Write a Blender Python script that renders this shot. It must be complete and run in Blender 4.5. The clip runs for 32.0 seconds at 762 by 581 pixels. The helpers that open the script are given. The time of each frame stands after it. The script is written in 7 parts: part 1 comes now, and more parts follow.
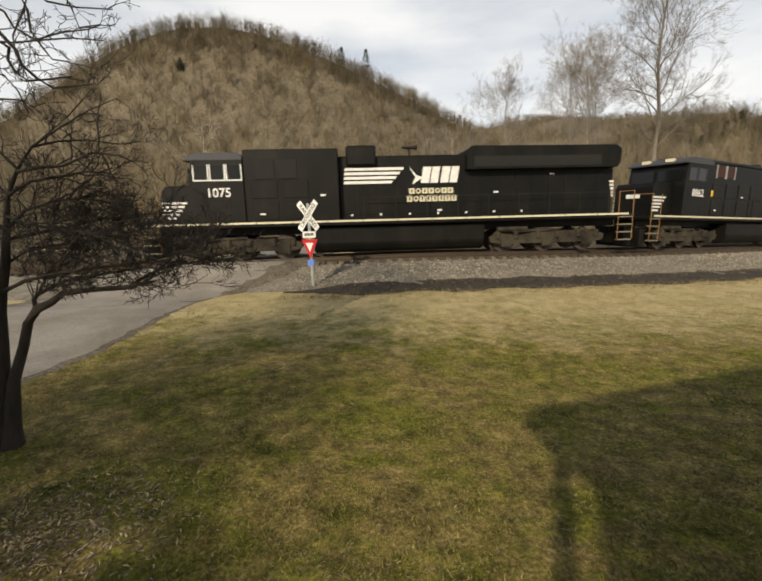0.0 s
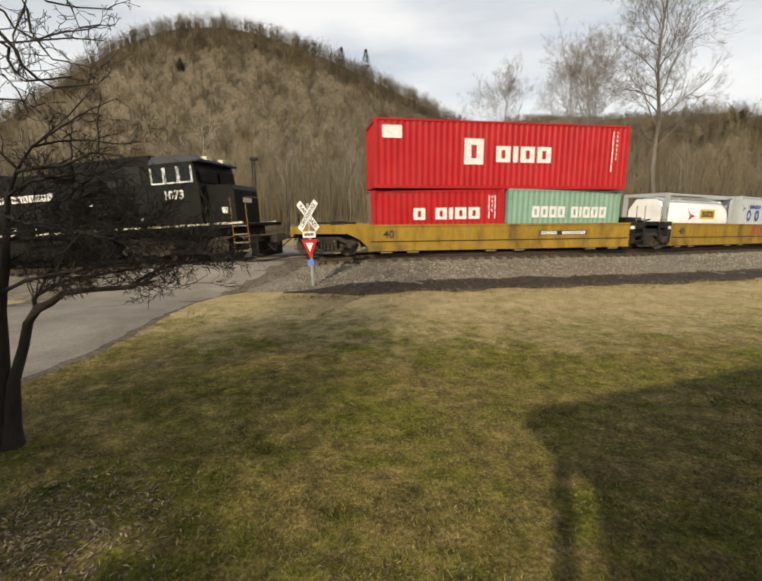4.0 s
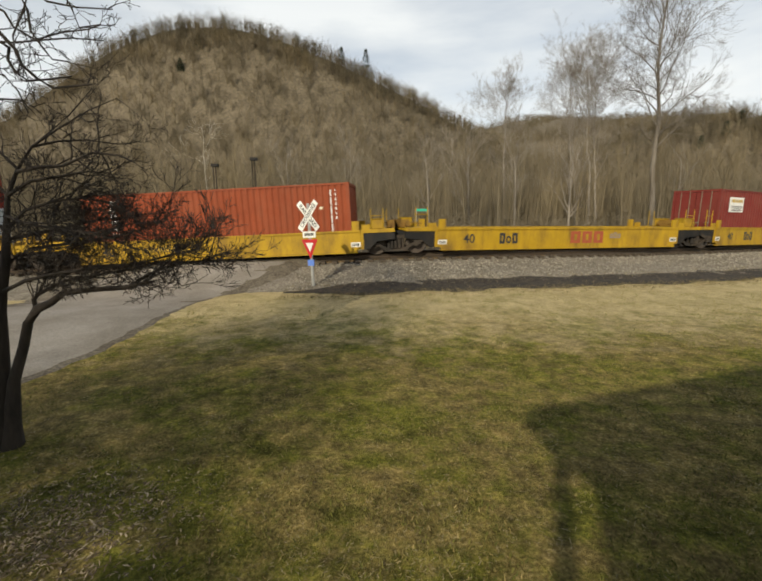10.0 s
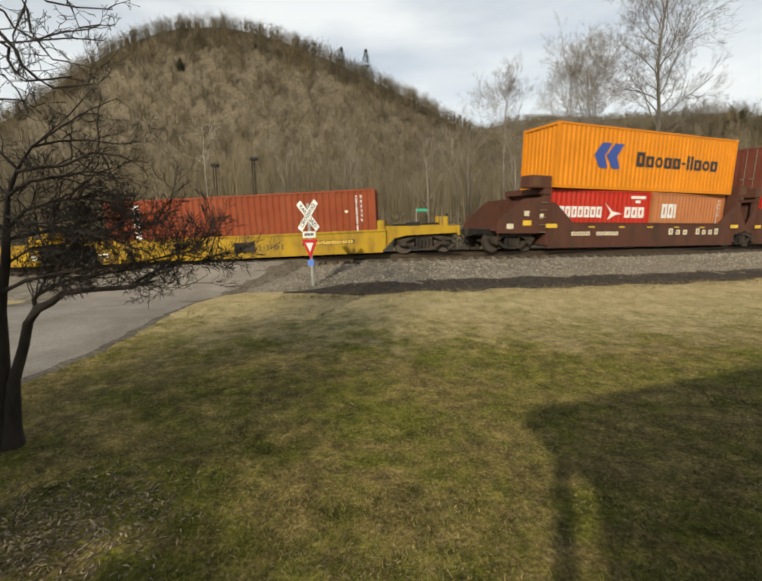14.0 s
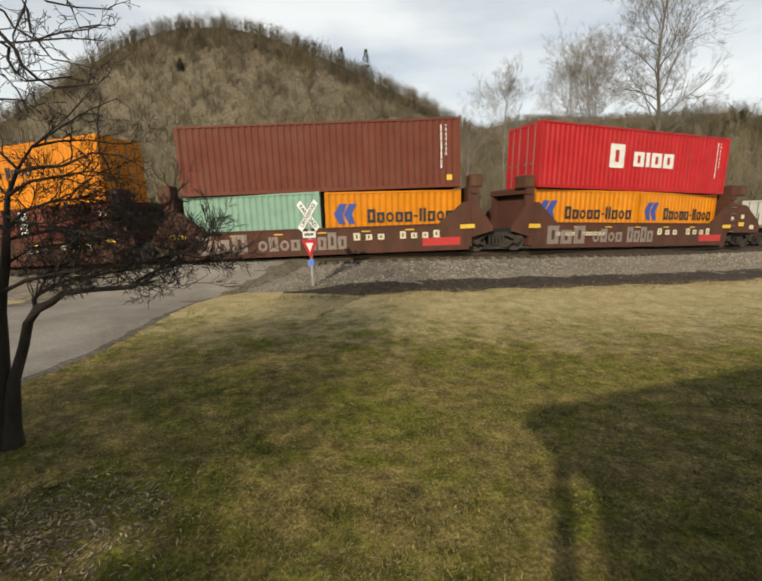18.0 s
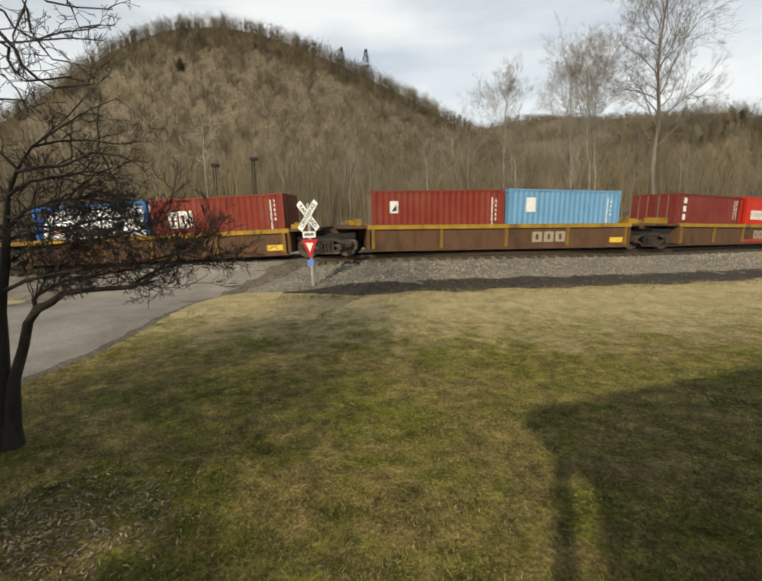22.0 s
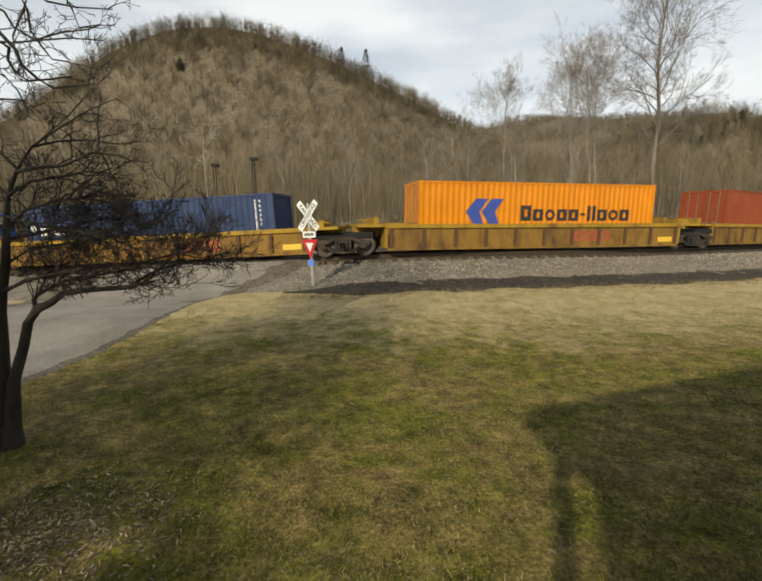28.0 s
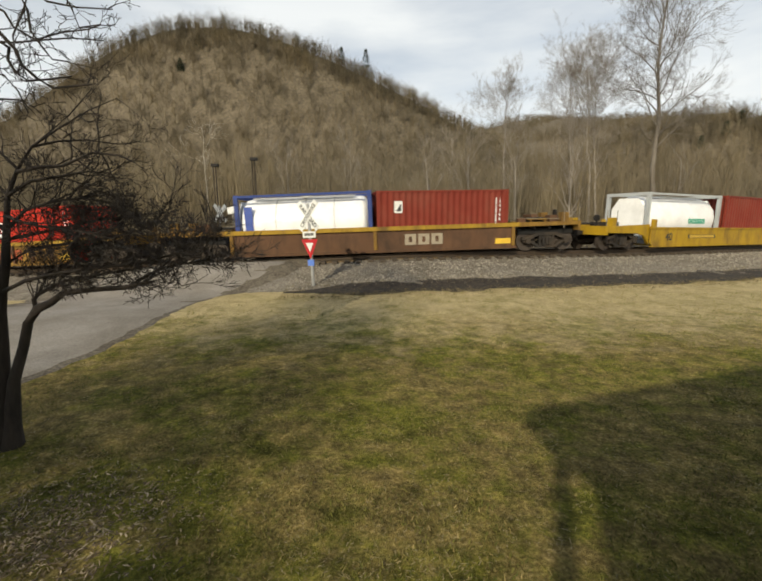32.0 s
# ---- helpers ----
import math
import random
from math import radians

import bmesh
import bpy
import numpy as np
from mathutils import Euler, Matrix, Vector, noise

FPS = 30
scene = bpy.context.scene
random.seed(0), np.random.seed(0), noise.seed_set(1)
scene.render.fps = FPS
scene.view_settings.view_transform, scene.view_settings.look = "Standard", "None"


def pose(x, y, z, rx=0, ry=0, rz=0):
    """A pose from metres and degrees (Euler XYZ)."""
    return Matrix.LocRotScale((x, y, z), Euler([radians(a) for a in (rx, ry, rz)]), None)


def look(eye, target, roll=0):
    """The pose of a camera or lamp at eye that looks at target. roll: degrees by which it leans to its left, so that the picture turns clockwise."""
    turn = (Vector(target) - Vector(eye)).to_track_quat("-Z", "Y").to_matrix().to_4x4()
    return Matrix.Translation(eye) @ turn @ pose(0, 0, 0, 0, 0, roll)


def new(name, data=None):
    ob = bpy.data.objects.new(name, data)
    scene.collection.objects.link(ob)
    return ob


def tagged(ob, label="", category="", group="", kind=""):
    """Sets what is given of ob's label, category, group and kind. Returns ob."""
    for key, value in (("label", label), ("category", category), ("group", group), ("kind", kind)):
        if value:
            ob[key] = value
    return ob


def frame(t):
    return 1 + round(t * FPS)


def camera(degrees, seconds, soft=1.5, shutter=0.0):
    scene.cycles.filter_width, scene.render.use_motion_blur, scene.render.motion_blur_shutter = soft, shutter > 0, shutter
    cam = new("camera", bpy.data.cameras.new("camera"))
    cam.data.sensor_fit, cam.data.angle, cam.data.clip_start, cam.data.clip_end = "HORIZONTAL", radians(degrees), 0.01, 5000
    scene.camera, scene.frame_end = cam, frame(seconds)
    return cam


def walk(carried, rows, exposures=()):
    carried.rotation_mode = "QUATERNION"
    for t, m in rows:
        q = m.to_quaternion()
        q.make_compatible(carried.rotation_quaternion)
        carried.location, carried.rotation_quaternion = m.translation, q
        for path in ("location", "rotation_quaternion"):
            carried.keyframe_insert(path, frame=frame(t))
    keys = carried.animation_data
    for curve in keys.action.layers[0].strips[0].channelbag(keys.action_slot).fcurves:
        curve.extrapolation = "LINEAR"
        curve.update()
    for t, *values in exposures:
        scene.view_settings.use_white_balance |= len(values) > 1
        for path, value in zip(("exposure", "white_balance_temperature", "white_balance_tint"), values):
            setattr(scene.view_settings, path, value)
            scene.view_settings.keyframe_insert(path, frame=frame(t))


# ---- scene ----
cam = camera(85.38, 32.0, soft=1.95, shutter=0.12)
EYE = (0.0, 0.0, 1.8)
VIEW = look(EYE, (0.0, math.cos(radians(10.06)) * 10, 1.8 - math.sin(radians(10.06)) * 10), -0.27)
walk(cam, [(0.0, VIEW), (32.0, VIEW)], [(0.0, 0.02, 6640, 9.5), (3.3, 0.02, 6640, 9.5), (5.8, -0.02, 6420, 6.5), (32.0, -0.02, 6420, 6.5)])

# ---- sky, sun, exposure ----
SUN_AZ, SUN_EL = (0.38, 0.925), radians(27)
world = bpy.data.worlds.new("sky")
scene.world = world
world.use_nodes = True
wn, wl = world.node_tree.nodes, world.node_tree.links
wn.clear()
w_out, w_bg, w_sky = wn.new("ShaderNodeOutputWorld"), wn.new("ShaderNodeBackground"), wn.new("ShaderNodeTexSky")
w_sky.sky_type, w_sky.sun_disc = "NISHITA", False
w_sky.sun_elevation = SUN_EL
w_sky.sun_rotation = math.atan2(-SUN_AZ[0], -SUN_AZ[1])
w_co, w_map, w_noise, w_ramp, w_mix = (wn.new("ShaderNodeTexCoord"), wn.new("ShaderNodeMapping"), wn.new("ShaderNodeTexNoise"),
                                       wn.new("ShaderNodeValToRGB"), wn.new("ShaderNodeMix"))
w_mix.data_type = "RGBA"
w_map.inputs["Scale"].default_value = (1.0, 1.0, 4.2)
w_noise.inputs["Scale"].default_value, w_noise.inputs["Detail"].default_value = 1.7, 6
w_ramp.color_ramp.elements[0].position, w_ramp.color_ramp.elements[1].position = 0.33, 0.62
w_ramp.color_ramp.elements[0].color, w_ramp.color_ramp.elements[1].color = (0.4, 0.4, 0.4, 1), (0.96, 0.96, 0.96, 1)
# thin cloud over the valley, clearing to blue overhead
w_sep, w_clear, w_mul = wn.new("ShaderNodeSeparateXYZ"), wn.new("ShaderNodeMapRange"), wn.new("ShaderNodeMath")
w_mul.operation = "MULTIPLY"
w_clear.inputs[1].default_value, w_clear.inputs[2].default_value = 0.4, 0.85
w_clear.inputs[3].default_value, w_clear.inputs[4].default_value = 1.0, 0.12
w_mix.inputs[7].default_value = (9.75, 9.75, 9.7, 1)
wl.new(w_co.outputs["Generated"], w_map.inputs[0])
wl.new(w_map.outputs[0], w_noise.inputs["Vector"])
wl.new(w_noise.outputs[0], w_ramp.inputs[0])
wl.new(w_co.outputs["Generated"], w_sep.inputs[0])
wl.new(w_sep.outputs[2], w_clear.inputs[0])
wl.new(w_ramp.outputs[0], w_mul.inputs[0])
wl.new(w_clear.outputs[0], w_mul.inputs[1])
wl.new(w_mul.outputs[0], w_mix.inputs[0])
wl.new(w_sky.outputs[0], w_mix.inputs[6])
wl.new(w_mix.outputs[2], w_bg.inputs[0])
wl.new(w_bg.outputs[0], w_out.inputs[0])
w_bg.inputs[1].default_value = 0.1
sun = new("NNN", bpy.data.lights.new("NNN", "SUN"))
sun.data.energy, sun.data.angle, sun.data.color = 4.0, radians(1.0), (1.0, 0.87, 0.67)
sun.matrix_world = look((0, 0, 60), (SUN_AZ[0] * 10, SUN_AZ[1] * 10, 60 - 10 * math.tan(SUN_EL)))


# ---- materials ----
def material(name, rough=0.7, metal=0.0):
    m = bpy.data.materials.new(name)
    m.use_nodes = True
    b = m.node_tree.nodes["Principled BSDF"]
    b.inputs["Roughness"].default_value, b.inputs["Metallic"].default_value = rough, metal
    return m, m.node_tree.nodes, m.node_tree.links, b


def ramp_node(n, stops):
    r = n.new("ShaderNodeValToRGB")
    e = r.color_ramp.elements
    while len(e) < len(stops):
        e.new(0.5)
    for el, (p, c) in zip(e, stops):
        el.position, el.color = p, (*c, 1)
    return r


def noise_node(n, l, co, scale, detail=4, rough=0.55, stretch=None):
    t = n.new("ShaderNodeTexNoise")
    t.inputs["Scale"].default_value, t.inputs["Detail"].default_value, t.inputs["Roughness"].default_value = scale, detail, rough
    if stretch:
        mp = n.new("ShaderNodeMapping")
        mp.inputs["Scale"].default_value = stretch
        l.new(co, mp.inputs[0])
        l.new(mp.outputs[0], t.inputs["Vector"])
    else:
        l.new(co, t.inputs["Vector"])
    return t


def mix_node(n, l, fac, a, b, mode="MIX"):
    m = n.new("ShaderNodeMix")
    m.data_type, m.blend_type = "RGBA", mode
    for k, v in ((0, fac), (6, a), (7, b)):
        if isinstance(v, (int, float)):
            m.inputs[k].default_value = v
        elif isinstance(v, tuple):
            m.inputs[k].default_value = (*v, 1)
        else:
            l.new(v, m.inputs[k])
    return m.outputs[2]


def bump(n, l, b, height, strength=0.3, dist=0.02):
    u = n.new("ShaderNodeBump")
    u.inputs["Strength"].default_value, u.inputs["Distance"].default_value = strength, dist
    l.new(height, u.inputs["Height"])
    l.new(u.outputs[0], b.inputs["Normal"])


def paint(name, colour, rough=0.5, dirt=(0.12, 0.085, 0.055), amount=0.35, streak=True, metal=0.0, gloss=0.2):
    """Weathered paint on steel: blotches, runs of dirt down the sides, and rust specks."""
    m, n, l, b = material(name, rough, metal)
    b.inputs["Specular IOR Level"].default_value = gloss
    co = n.new("ShaderNodeTexCoord").outputs["Object"]
    big = noise_node(n, l, co, 0.8, 7, 0.65)
    run = noise_node(n, l, co, 2.4, 6, 0.68, (0.8, 0.8, 0.25))
    fine = noise_node(n, l, co, 14, 3)
    tone = ramp_node(n, [(0.3, tuple(c * 0.8 for c in colour)), (0.7, tuple(min(1, c * 1.12) for c in colour))])
    l.new(big.outputs[0], tone.inputs[0])
    mask = ramp_node(n, [(0.46, (0, 0, 0)), (0.64, (amount, amount, amount))])
    l.new(mix_node(n, l, 0.55, big.outputs[0], run.outputs[0]) if streak else big.outputs[0], mask.inputs[0])
    c1 = mix_node(n, l, mask.outputs[0], tone.outputs[0], dirt)
    spots = ramp_node(n, [(0.66, (0, 0, 0)), (0.76, (amount * 1.3,) * 3)])
    l.new(fine.outputs[0], spots.inputs[0])
    c2 = mix_node(n, l, spots.outputs[0], c1, tuple(d * 0.8 for d in dirt))
    l.new(c2, b.inputs["Base Color"])
    bump(n, l, b, fine.outputs[0], 0.12, 0.01)
    return m


def bark(name, dark, light, scale=6.0):
    m, n, l, b = material(name, 0.9)
    co = n.new("ShaderNodeTexCoord").outputs["Object"]
    t = noise_node(n, l, co, scale, 6, 0.65, (1, 1, 0.3))
    r = ramp_node(n, [(0.3, dark), (0.72, light)])
    l.new(t.outputs[0], r.inputs[0])
    l.new(r.outputs[0], b.inputs["Base Color"])
    bump(n, l, b, t.outputs[0], 0.5, 0.02)
    return m


def plain(name, colour, rough=0.6, metal=0.0):
    m, n, l, b = material(name, rough, metal)
    co = n.new("ShaderNodeTexCoord").outputs["Object"]
    t = noise_node(n, l, co, 5, 4)
    r = ramp_node(n, [(0.3, tuple(c * 0.78 for c in colour)), (0.7, colour)])
    l.new(t.outputs[0], r.inputs[0])
    l.new(r.outputs[0], b.inputs["Base Color"])
    return m


def island(name, stops, rough=0.85):
    """A colour for each loose piece of a joined mesh."""
    m, n, l, b = material(name, rough)
    g = n.new("ShaderNodeNewGeometry")
    r = ramp_node(n, stops)
    l.new(g.outputs["Random Per Island"], r.inputs[0])
    l.new(r.outputs[0], b.inputs["Base Color"])
    return m


def woods_material(name, stops, broad):
    """Bare woods: a tone for each tree, a little for each twig, and drifts over the hillside."""
    m, n, l, b = material(name, 0.95)
    b.inputs["Specular IOR Level"].default_value = 0.1
    g = n.new("ShaderNodeNewGeometry")
    tone = n.new("ShaderNodeAttribute")
    tone.attribute_name = "tone"
    both = mix_node(n, l, 0.14, tone.outputs["Fac"], g.outputs["Random Per Island"])
    r = ramp_node(n, stops)
    l.new(both, r.inputs[0])
    t = noise_node(n, l, g.outputs["Position"], broad, 5, 0.62)
    s = ramp_node(n, [(0.34, (0.78, 0.79, 0.81)), (0.5, (1.02, 1.0, 0.98)), (0.66, (1.24, 1.18, 1.06))])
    l.new(t.outputs[0], s.inputs[0])
    l.new(mix_node(n, l, 1.0, r.outputs[0], s.outputs[0], "MULTIPLY"), b.inputs["Base Color"])
    return m


def ground_material():
    """Winter turf: green and straw patches, brown dead spots, tufts, and worn dry turf by the ditch."""
    m, n, l, b = material("lawn_ground", 0.95)
    b.inputs["Specular IOR Level"].default_value = 0.15
    co = n.new("ShaderNodeNewGeometry").outputs["Position"]
    patch = noise_node(n, l, co, 0.36, 6, 0.66, (1, 1.5, 1))
    mid = noise_node(n, l, co, 1.9, 8, 0.72)
    fine = noise_node(n, l, co, 26, 6, 0.75)
    green = ramp_node(n, [(0.3, (0.046, 0.052, 0.008)), (0.5, (0.128, 0.128, 0.018)), (0.7, (0.27, 0.245, 0.045))])
    straw = ramp_node(n, [(0.3, (0.085, 0.064, 0.018)), (0.5, (0.2, 0.155, 0.048)), (0.7, (0.42, 0.33, 0.13))])
    brown = ramp_node(n, [(0.3, (0.062, 0.047, 0.017)), (0.5, (0.175, 0.132, 0.045)), (0.7, (0.34, 0.265, 0.105))])
    dry = ramp_node(n, [(0.3, (0.4, 0.315, 0.155)), (0.7, (0.62, 0.505, 0.275))])
    for r in (green, straw, brown, dry):
        l.new(fine.outputs[0], r.inputs[0])
    f = ramp_node(n, [(0.44, (0, 0, 0)), (0.54, (1, 1, 1))])
    l.new(mix_node(n, l, 0.5, patch.outputs[0], mid.outputs[0]), f.inputs[0])
    c = mix_node(n, l, f.outputs[0], green.outputs[0], straw.outputs[0])
    dead = noise_node(n, l, co, 0.95, 9, 0.75)
    dead_mask = ramp_node(n, [(0.5, (0, 0, 0)), (0.62, (0.72, 0.72, 0.72))])
    l.new(dead.outputs[0], dead_mask.inputs[0])
    c = mix_node(n, l, dead_mask.outputs[0], c, brown.outputs[0])
    sep = n.new("ShaderNodeSeparateXYZ")
    l.new(co, sep.inputs[0])
    far, drift, worn = n.new("ShaderNodeMapRange"), n.new("ShaderNodeMath"), n.new("ShaderNodeMath")
    far.inputs[1].default_value, far.inputs[2].default_value = 12.0, 15.8
    drift.operation, worn.operation = "MULTIPLY_ADD", "MULTIPLY"
    drift.inputs[1].default_value = 9.0
    l.new(dead.outputs[0], drift.inputs[0])
    l.new(sep.outputs[1], drift.inputs[2])
    l.new(drift.outputs[0], far.inputs[0])
    l.new(far.outputs[0], worn.inputs[0])
    bald = ramp_node(n, [(0.34, (0.5, 0.5, 0.5)), (0.6, (0.95, 0.95, 0.95))])
    l.new(mid.outputs[0], bald.inputs[0])
    l.new(bald.outputs[0], worn.inputs[1])
    c = mix_node(n, l, worn.outputs[0], c, dry.outputs[0])
    quiet = n.new("ShaderNodeMath")
    quiet.operation = "MULTIPLY_ADD"
    quiet.inputs[1].default_value, quiet.inputs[2].default_value = -0.75, 1.0
    l.new(far.outputs[0], quiet.inputs[0])
    clump = noise_node(n, l, co, 5.5, 7, 0.72)
    tuft = ramp_node(n, [(0.34, (0.52, 0.53, 0.5)), (0.5, (1, 1, 1)), (0.66, (1.5, 1.44, 1.4))])
    l.new(clump.outputs[0], tuft.inputs[0])
    c = mix_node(n, l, quiet.outputs[0], c, tuft.outputs[0], "MULTIPLY")
    drifts = noise_node(n, l, co, 2.3, 9, 0.74, (1, 1.25, 1))
    worn_tone = ramp_node(n, [(0.38, (0.7, 0.7, 0.7)), (0.5, (1.07, 1.07, 1.07)), (0.62, (1.45, 1.42, 1.45))])
    l.new(drifts.outputs[0], worn_tone.inputs[0])
    c = mix_node(n, l, quiet.outputs[0], c, worn_tone.outputs[0], "MULTIPLY")
    l.new(c, b.inputs["Base Color"])
    bump(n, l, b, mix_node(n, l, 0.5, clump.outputs[0], fine.outputs[0]), 1.0, 0.07)
    return m


def speckle(name, stops, scale, strength=0.6, dist=0.03, rough=0.9, big=None):
    m, n, l, b = material(name, rough)
    co = n.new("ShaderNodeNewGeometry").outputs["Position"]
    v = n.new("ShaderNodeTexVoronoi")
    v.inputs["Scale"].default_value = scale
    l.new(co, v.inputs["Vector"])
    r = ramp_node(n, stops)
    bw = n.new("ShaderNodeRGBToBW")
    l.new(v.outputs["Color"], bw.inputs[0])
    l.new(bw.outputs[0], r.inputs[0])
    c = r.outputs[0]
    t = noise_node(n, l, co, 0.9, 5)
    s = ramp_node(n, [(0.35, (0.72, 0.7, 0.66)), (0.65, (1, 1, 1))])
    l.new(t.outputs[0], s.inputs[0])
    c = mix_node(n, l, 1.0, c, s.outputs[0], "MULTIPLY")
    l.new(c, b.inputs["Base Color"])
    bump(n, l, b, v.outputs["Distance"], strength, dist)
    return m


LAWN = ground_material()
BALLAST = speckle("ballast_stone", [(0.2, (0.145, 0.124, 0.094)), (0.5, (0.225, 0.197, 0.15)), (0.85, (0.33, 0.292, 0.228))], 17, 0.8, 0.05)
ASPHALT = speckle("worn_asphalt", [(0.2, (0.23, 0.205, 0.172)), (0.8, (0.33, 0.298, 0.252))], 45, 0.3, 0.01)
SHOULDER = speckle("dark_wet_soil", [(0.2, (0.02, 0.015, 0.009)), (0.8, (0.062, 0.046, 0.028))], 9, 0.7, 0.05)
BANK = speckle("brown_brush_litter", [(0.2, (0.05, 0.038, 0.024)), (0.8, (0.12, 0.092, 0.055))], 6, 0.7, 0.06)
HILLSOIL = speckle("leaf_litter", [(0.2, (0.115, 0.092, 0.06)), (0.8, (0.18, 0.148, 0.098))], 0.9, 0.3, 0.2)
STONES = island("loose_ballast_stones", [(0.0, (0.1, 0.086, 0.064)), (0.5, (0.23, 0.2, 0.15)), (1.0, (0.4, 0.355, 0.28))])
BLADES = island("grass_blades", [(0.0, (0.055, 0.065, 0.006)), (0.45, (0.14, 0.14, 0.014)), (0.8, (0.2, 0.16, 0.04)), (1.0, (0.34, 0.26, 0.1))])
DRYWEEDS = island("dry_weeds", [(0.0, (0.06, 0.045, 0.02)), (0.5, (0.15, 0.12, 0.045)), (1.0, (0.36, 0.28, 0.14))])
LITTER = island("dead_leaves", [(0.0, (0.06, 0.04, 0.02)), (0.6, (0.19, 0.135, 0.07)), (1.0, (0.5, 0.4, 0.25))])
WOODS = woods_material("bare_woods", [(0.0, (0.112, 0.094, 0.063)), (0.45, (0.176, 0.149, 0.1)), (0.85, (0.228, 0.195, 0.136)), (1.0, (0.36, 0.325, 0.255))], 0.05)
PINES = island("pine_green", [(0.0, (0.02, 0.03, 0.015)), (1.0, (0.05, 0.065, 0.03))])
DARKBARK = bark("dark_bark", (0.01, 0.0075, 0.005), (0.048, 0.036, 0.026), 9)
GREYBARK = bark("grey_bark", (0.17, 0.145, 0.115), (0.34, 0.3, 0.25), 4)
PALEBARK = bark("pale_sycamore_bark", (0.1, 0.082, 0.062), (0.26, 0.23, 0.19), 0.7)
TRACKBED = speckle("rusty_ballast", [(0.2, (0.075, 0.05, 0.024)), (0.8, (0.2, 0.14, 0.07))], 16, 0.8, 0.05)
TIEWOOD = bark("creosoted_tie", (0.03, 0.022, 0.014), (0.1, 0.076, 0.05), 7)
RAILSTEEL = paint("rail_steel", (0.085, 0.064, 0.046), 0.5, (0.06, 0.036, 0.02), 0.5, metal=0.4)
WHITEBARK = bark("white_sycamore_bark", (0.3, 0.26, 0.2), (0.62, 0.57, 0.48), 1.2)
GRAVEL = speckle("road_edge_gravel", [(0.2, (0.085, 0.068, 0.046)), (0.8, (0.2, 0.168, 0.12))], 22, 0.6, 0.02)
STRAWS = island("straw_blades", [(0.0, (0.13, 0.1, 0.045)), (0.5, (0.3, 0.235, 0.11)), (1.0, (0.55, 0.45, 0.26))])
WHEELSTEEL = paint("wheel_steel", (0.085, 0.07, 0.058), 0.5, (0.05, 0.03, 0.02), 0.5, metal=0.4)
TRUCKIRON = paint("truck_iron", (0.028, 0.024, 0.02), 0.8, (0.08, 0.058, 0.038), 0.6, False, gloss=0.25)
LOCOBLACK = paint("locomotive_black", (0.0058, 0.0058, 0.005), 0.5, (0.021, 0.018, 0.012), 0.4, gloss=0.16)
LOCOGREY = paint("cab_roof_grey", (0.05, 0.053, 0.06), 0.6, (0.04, 0.036, 0.03), 0.3, gloss=0.3)
LOCOTRUCK = paint("dusty_truck_frame", (0.058, 0.049, 0.034), 0.9, (0.014, 0.012, 0.009), 0.9, False, gloss=0.2)
GLASS, _n, _l, _b = material("dark_glass", 0.12)
_b.inputs["Base Color"].default_value = (0.008, 0.009, 0.01, 1)
_b.inputs["Specular IOR Level"].default_value = 0.25
WHITE = plain("white_marking", (0.78, 0.77, 0.73), 0.5)
CREAM = plain("cream_marking", (0.68, 0.62, 0.44), 0.55)
SIGNWHITE = plain("sign_white", (0.82, 0.82, 0.78), 0.35)
SIGNRED = plain("sign_red", (0.5, 0.02, 0.025), 0.35)
SIGNBLUE = plain("sign_blue", (0.12, 0.22, 0.62), 0.4)
SIGNGREEN = plain("sign_green", (0.03, 0.38, 0.24), 0.4)
INK = plain("black_marking", (0.02, 0.02, 0.022), 0.5)
BLUEINK = plain("blue_marking", (0.035, 0.075, 0.33), 0.5)
REDINK = plain("red_marking", (0.5, 0.03, 0.03), 0.5)
INTAKE = plain("dull_red_intake", (0.045, 0.011, 0.008), 0.8)
RUSTINK = plain("faded_red_marking", (0.32, 0.07, 0.025), 0.6)
FADEDCREAM = plain("faded_cream_marking", (0.33, 0.28, 0.2), 0.6)
FADEDINK = plain("faded_paint_tag", (0.24, 0.19, 0.16), 0.7)
YELLOWINK = plain("yellow_marking", (0.75, 0.48, 0.04), 0.5)
ORANGERAIL = plain("orange_handrail", (0.3, 0.155, 0.045), 0.6)
WORNRAIL = plain("worn_grey_rail", (0.2, 0.17, 0.12), 0.7)
STEEL = plain("galvanized_steel", (0.5, 0.5, 0.48), 0.45, 0.7)
GRIME = plain("brake_hose_black", (0.0075, 0.007, 0.006), 0.85)
HOUSEWALL = plain("white_house_siding", (0.7, 0.69, 0.65), 0.7)
ROOFING = plain("dark_roof_shingle", (0.08, 0.075, 0.07), 0.9)
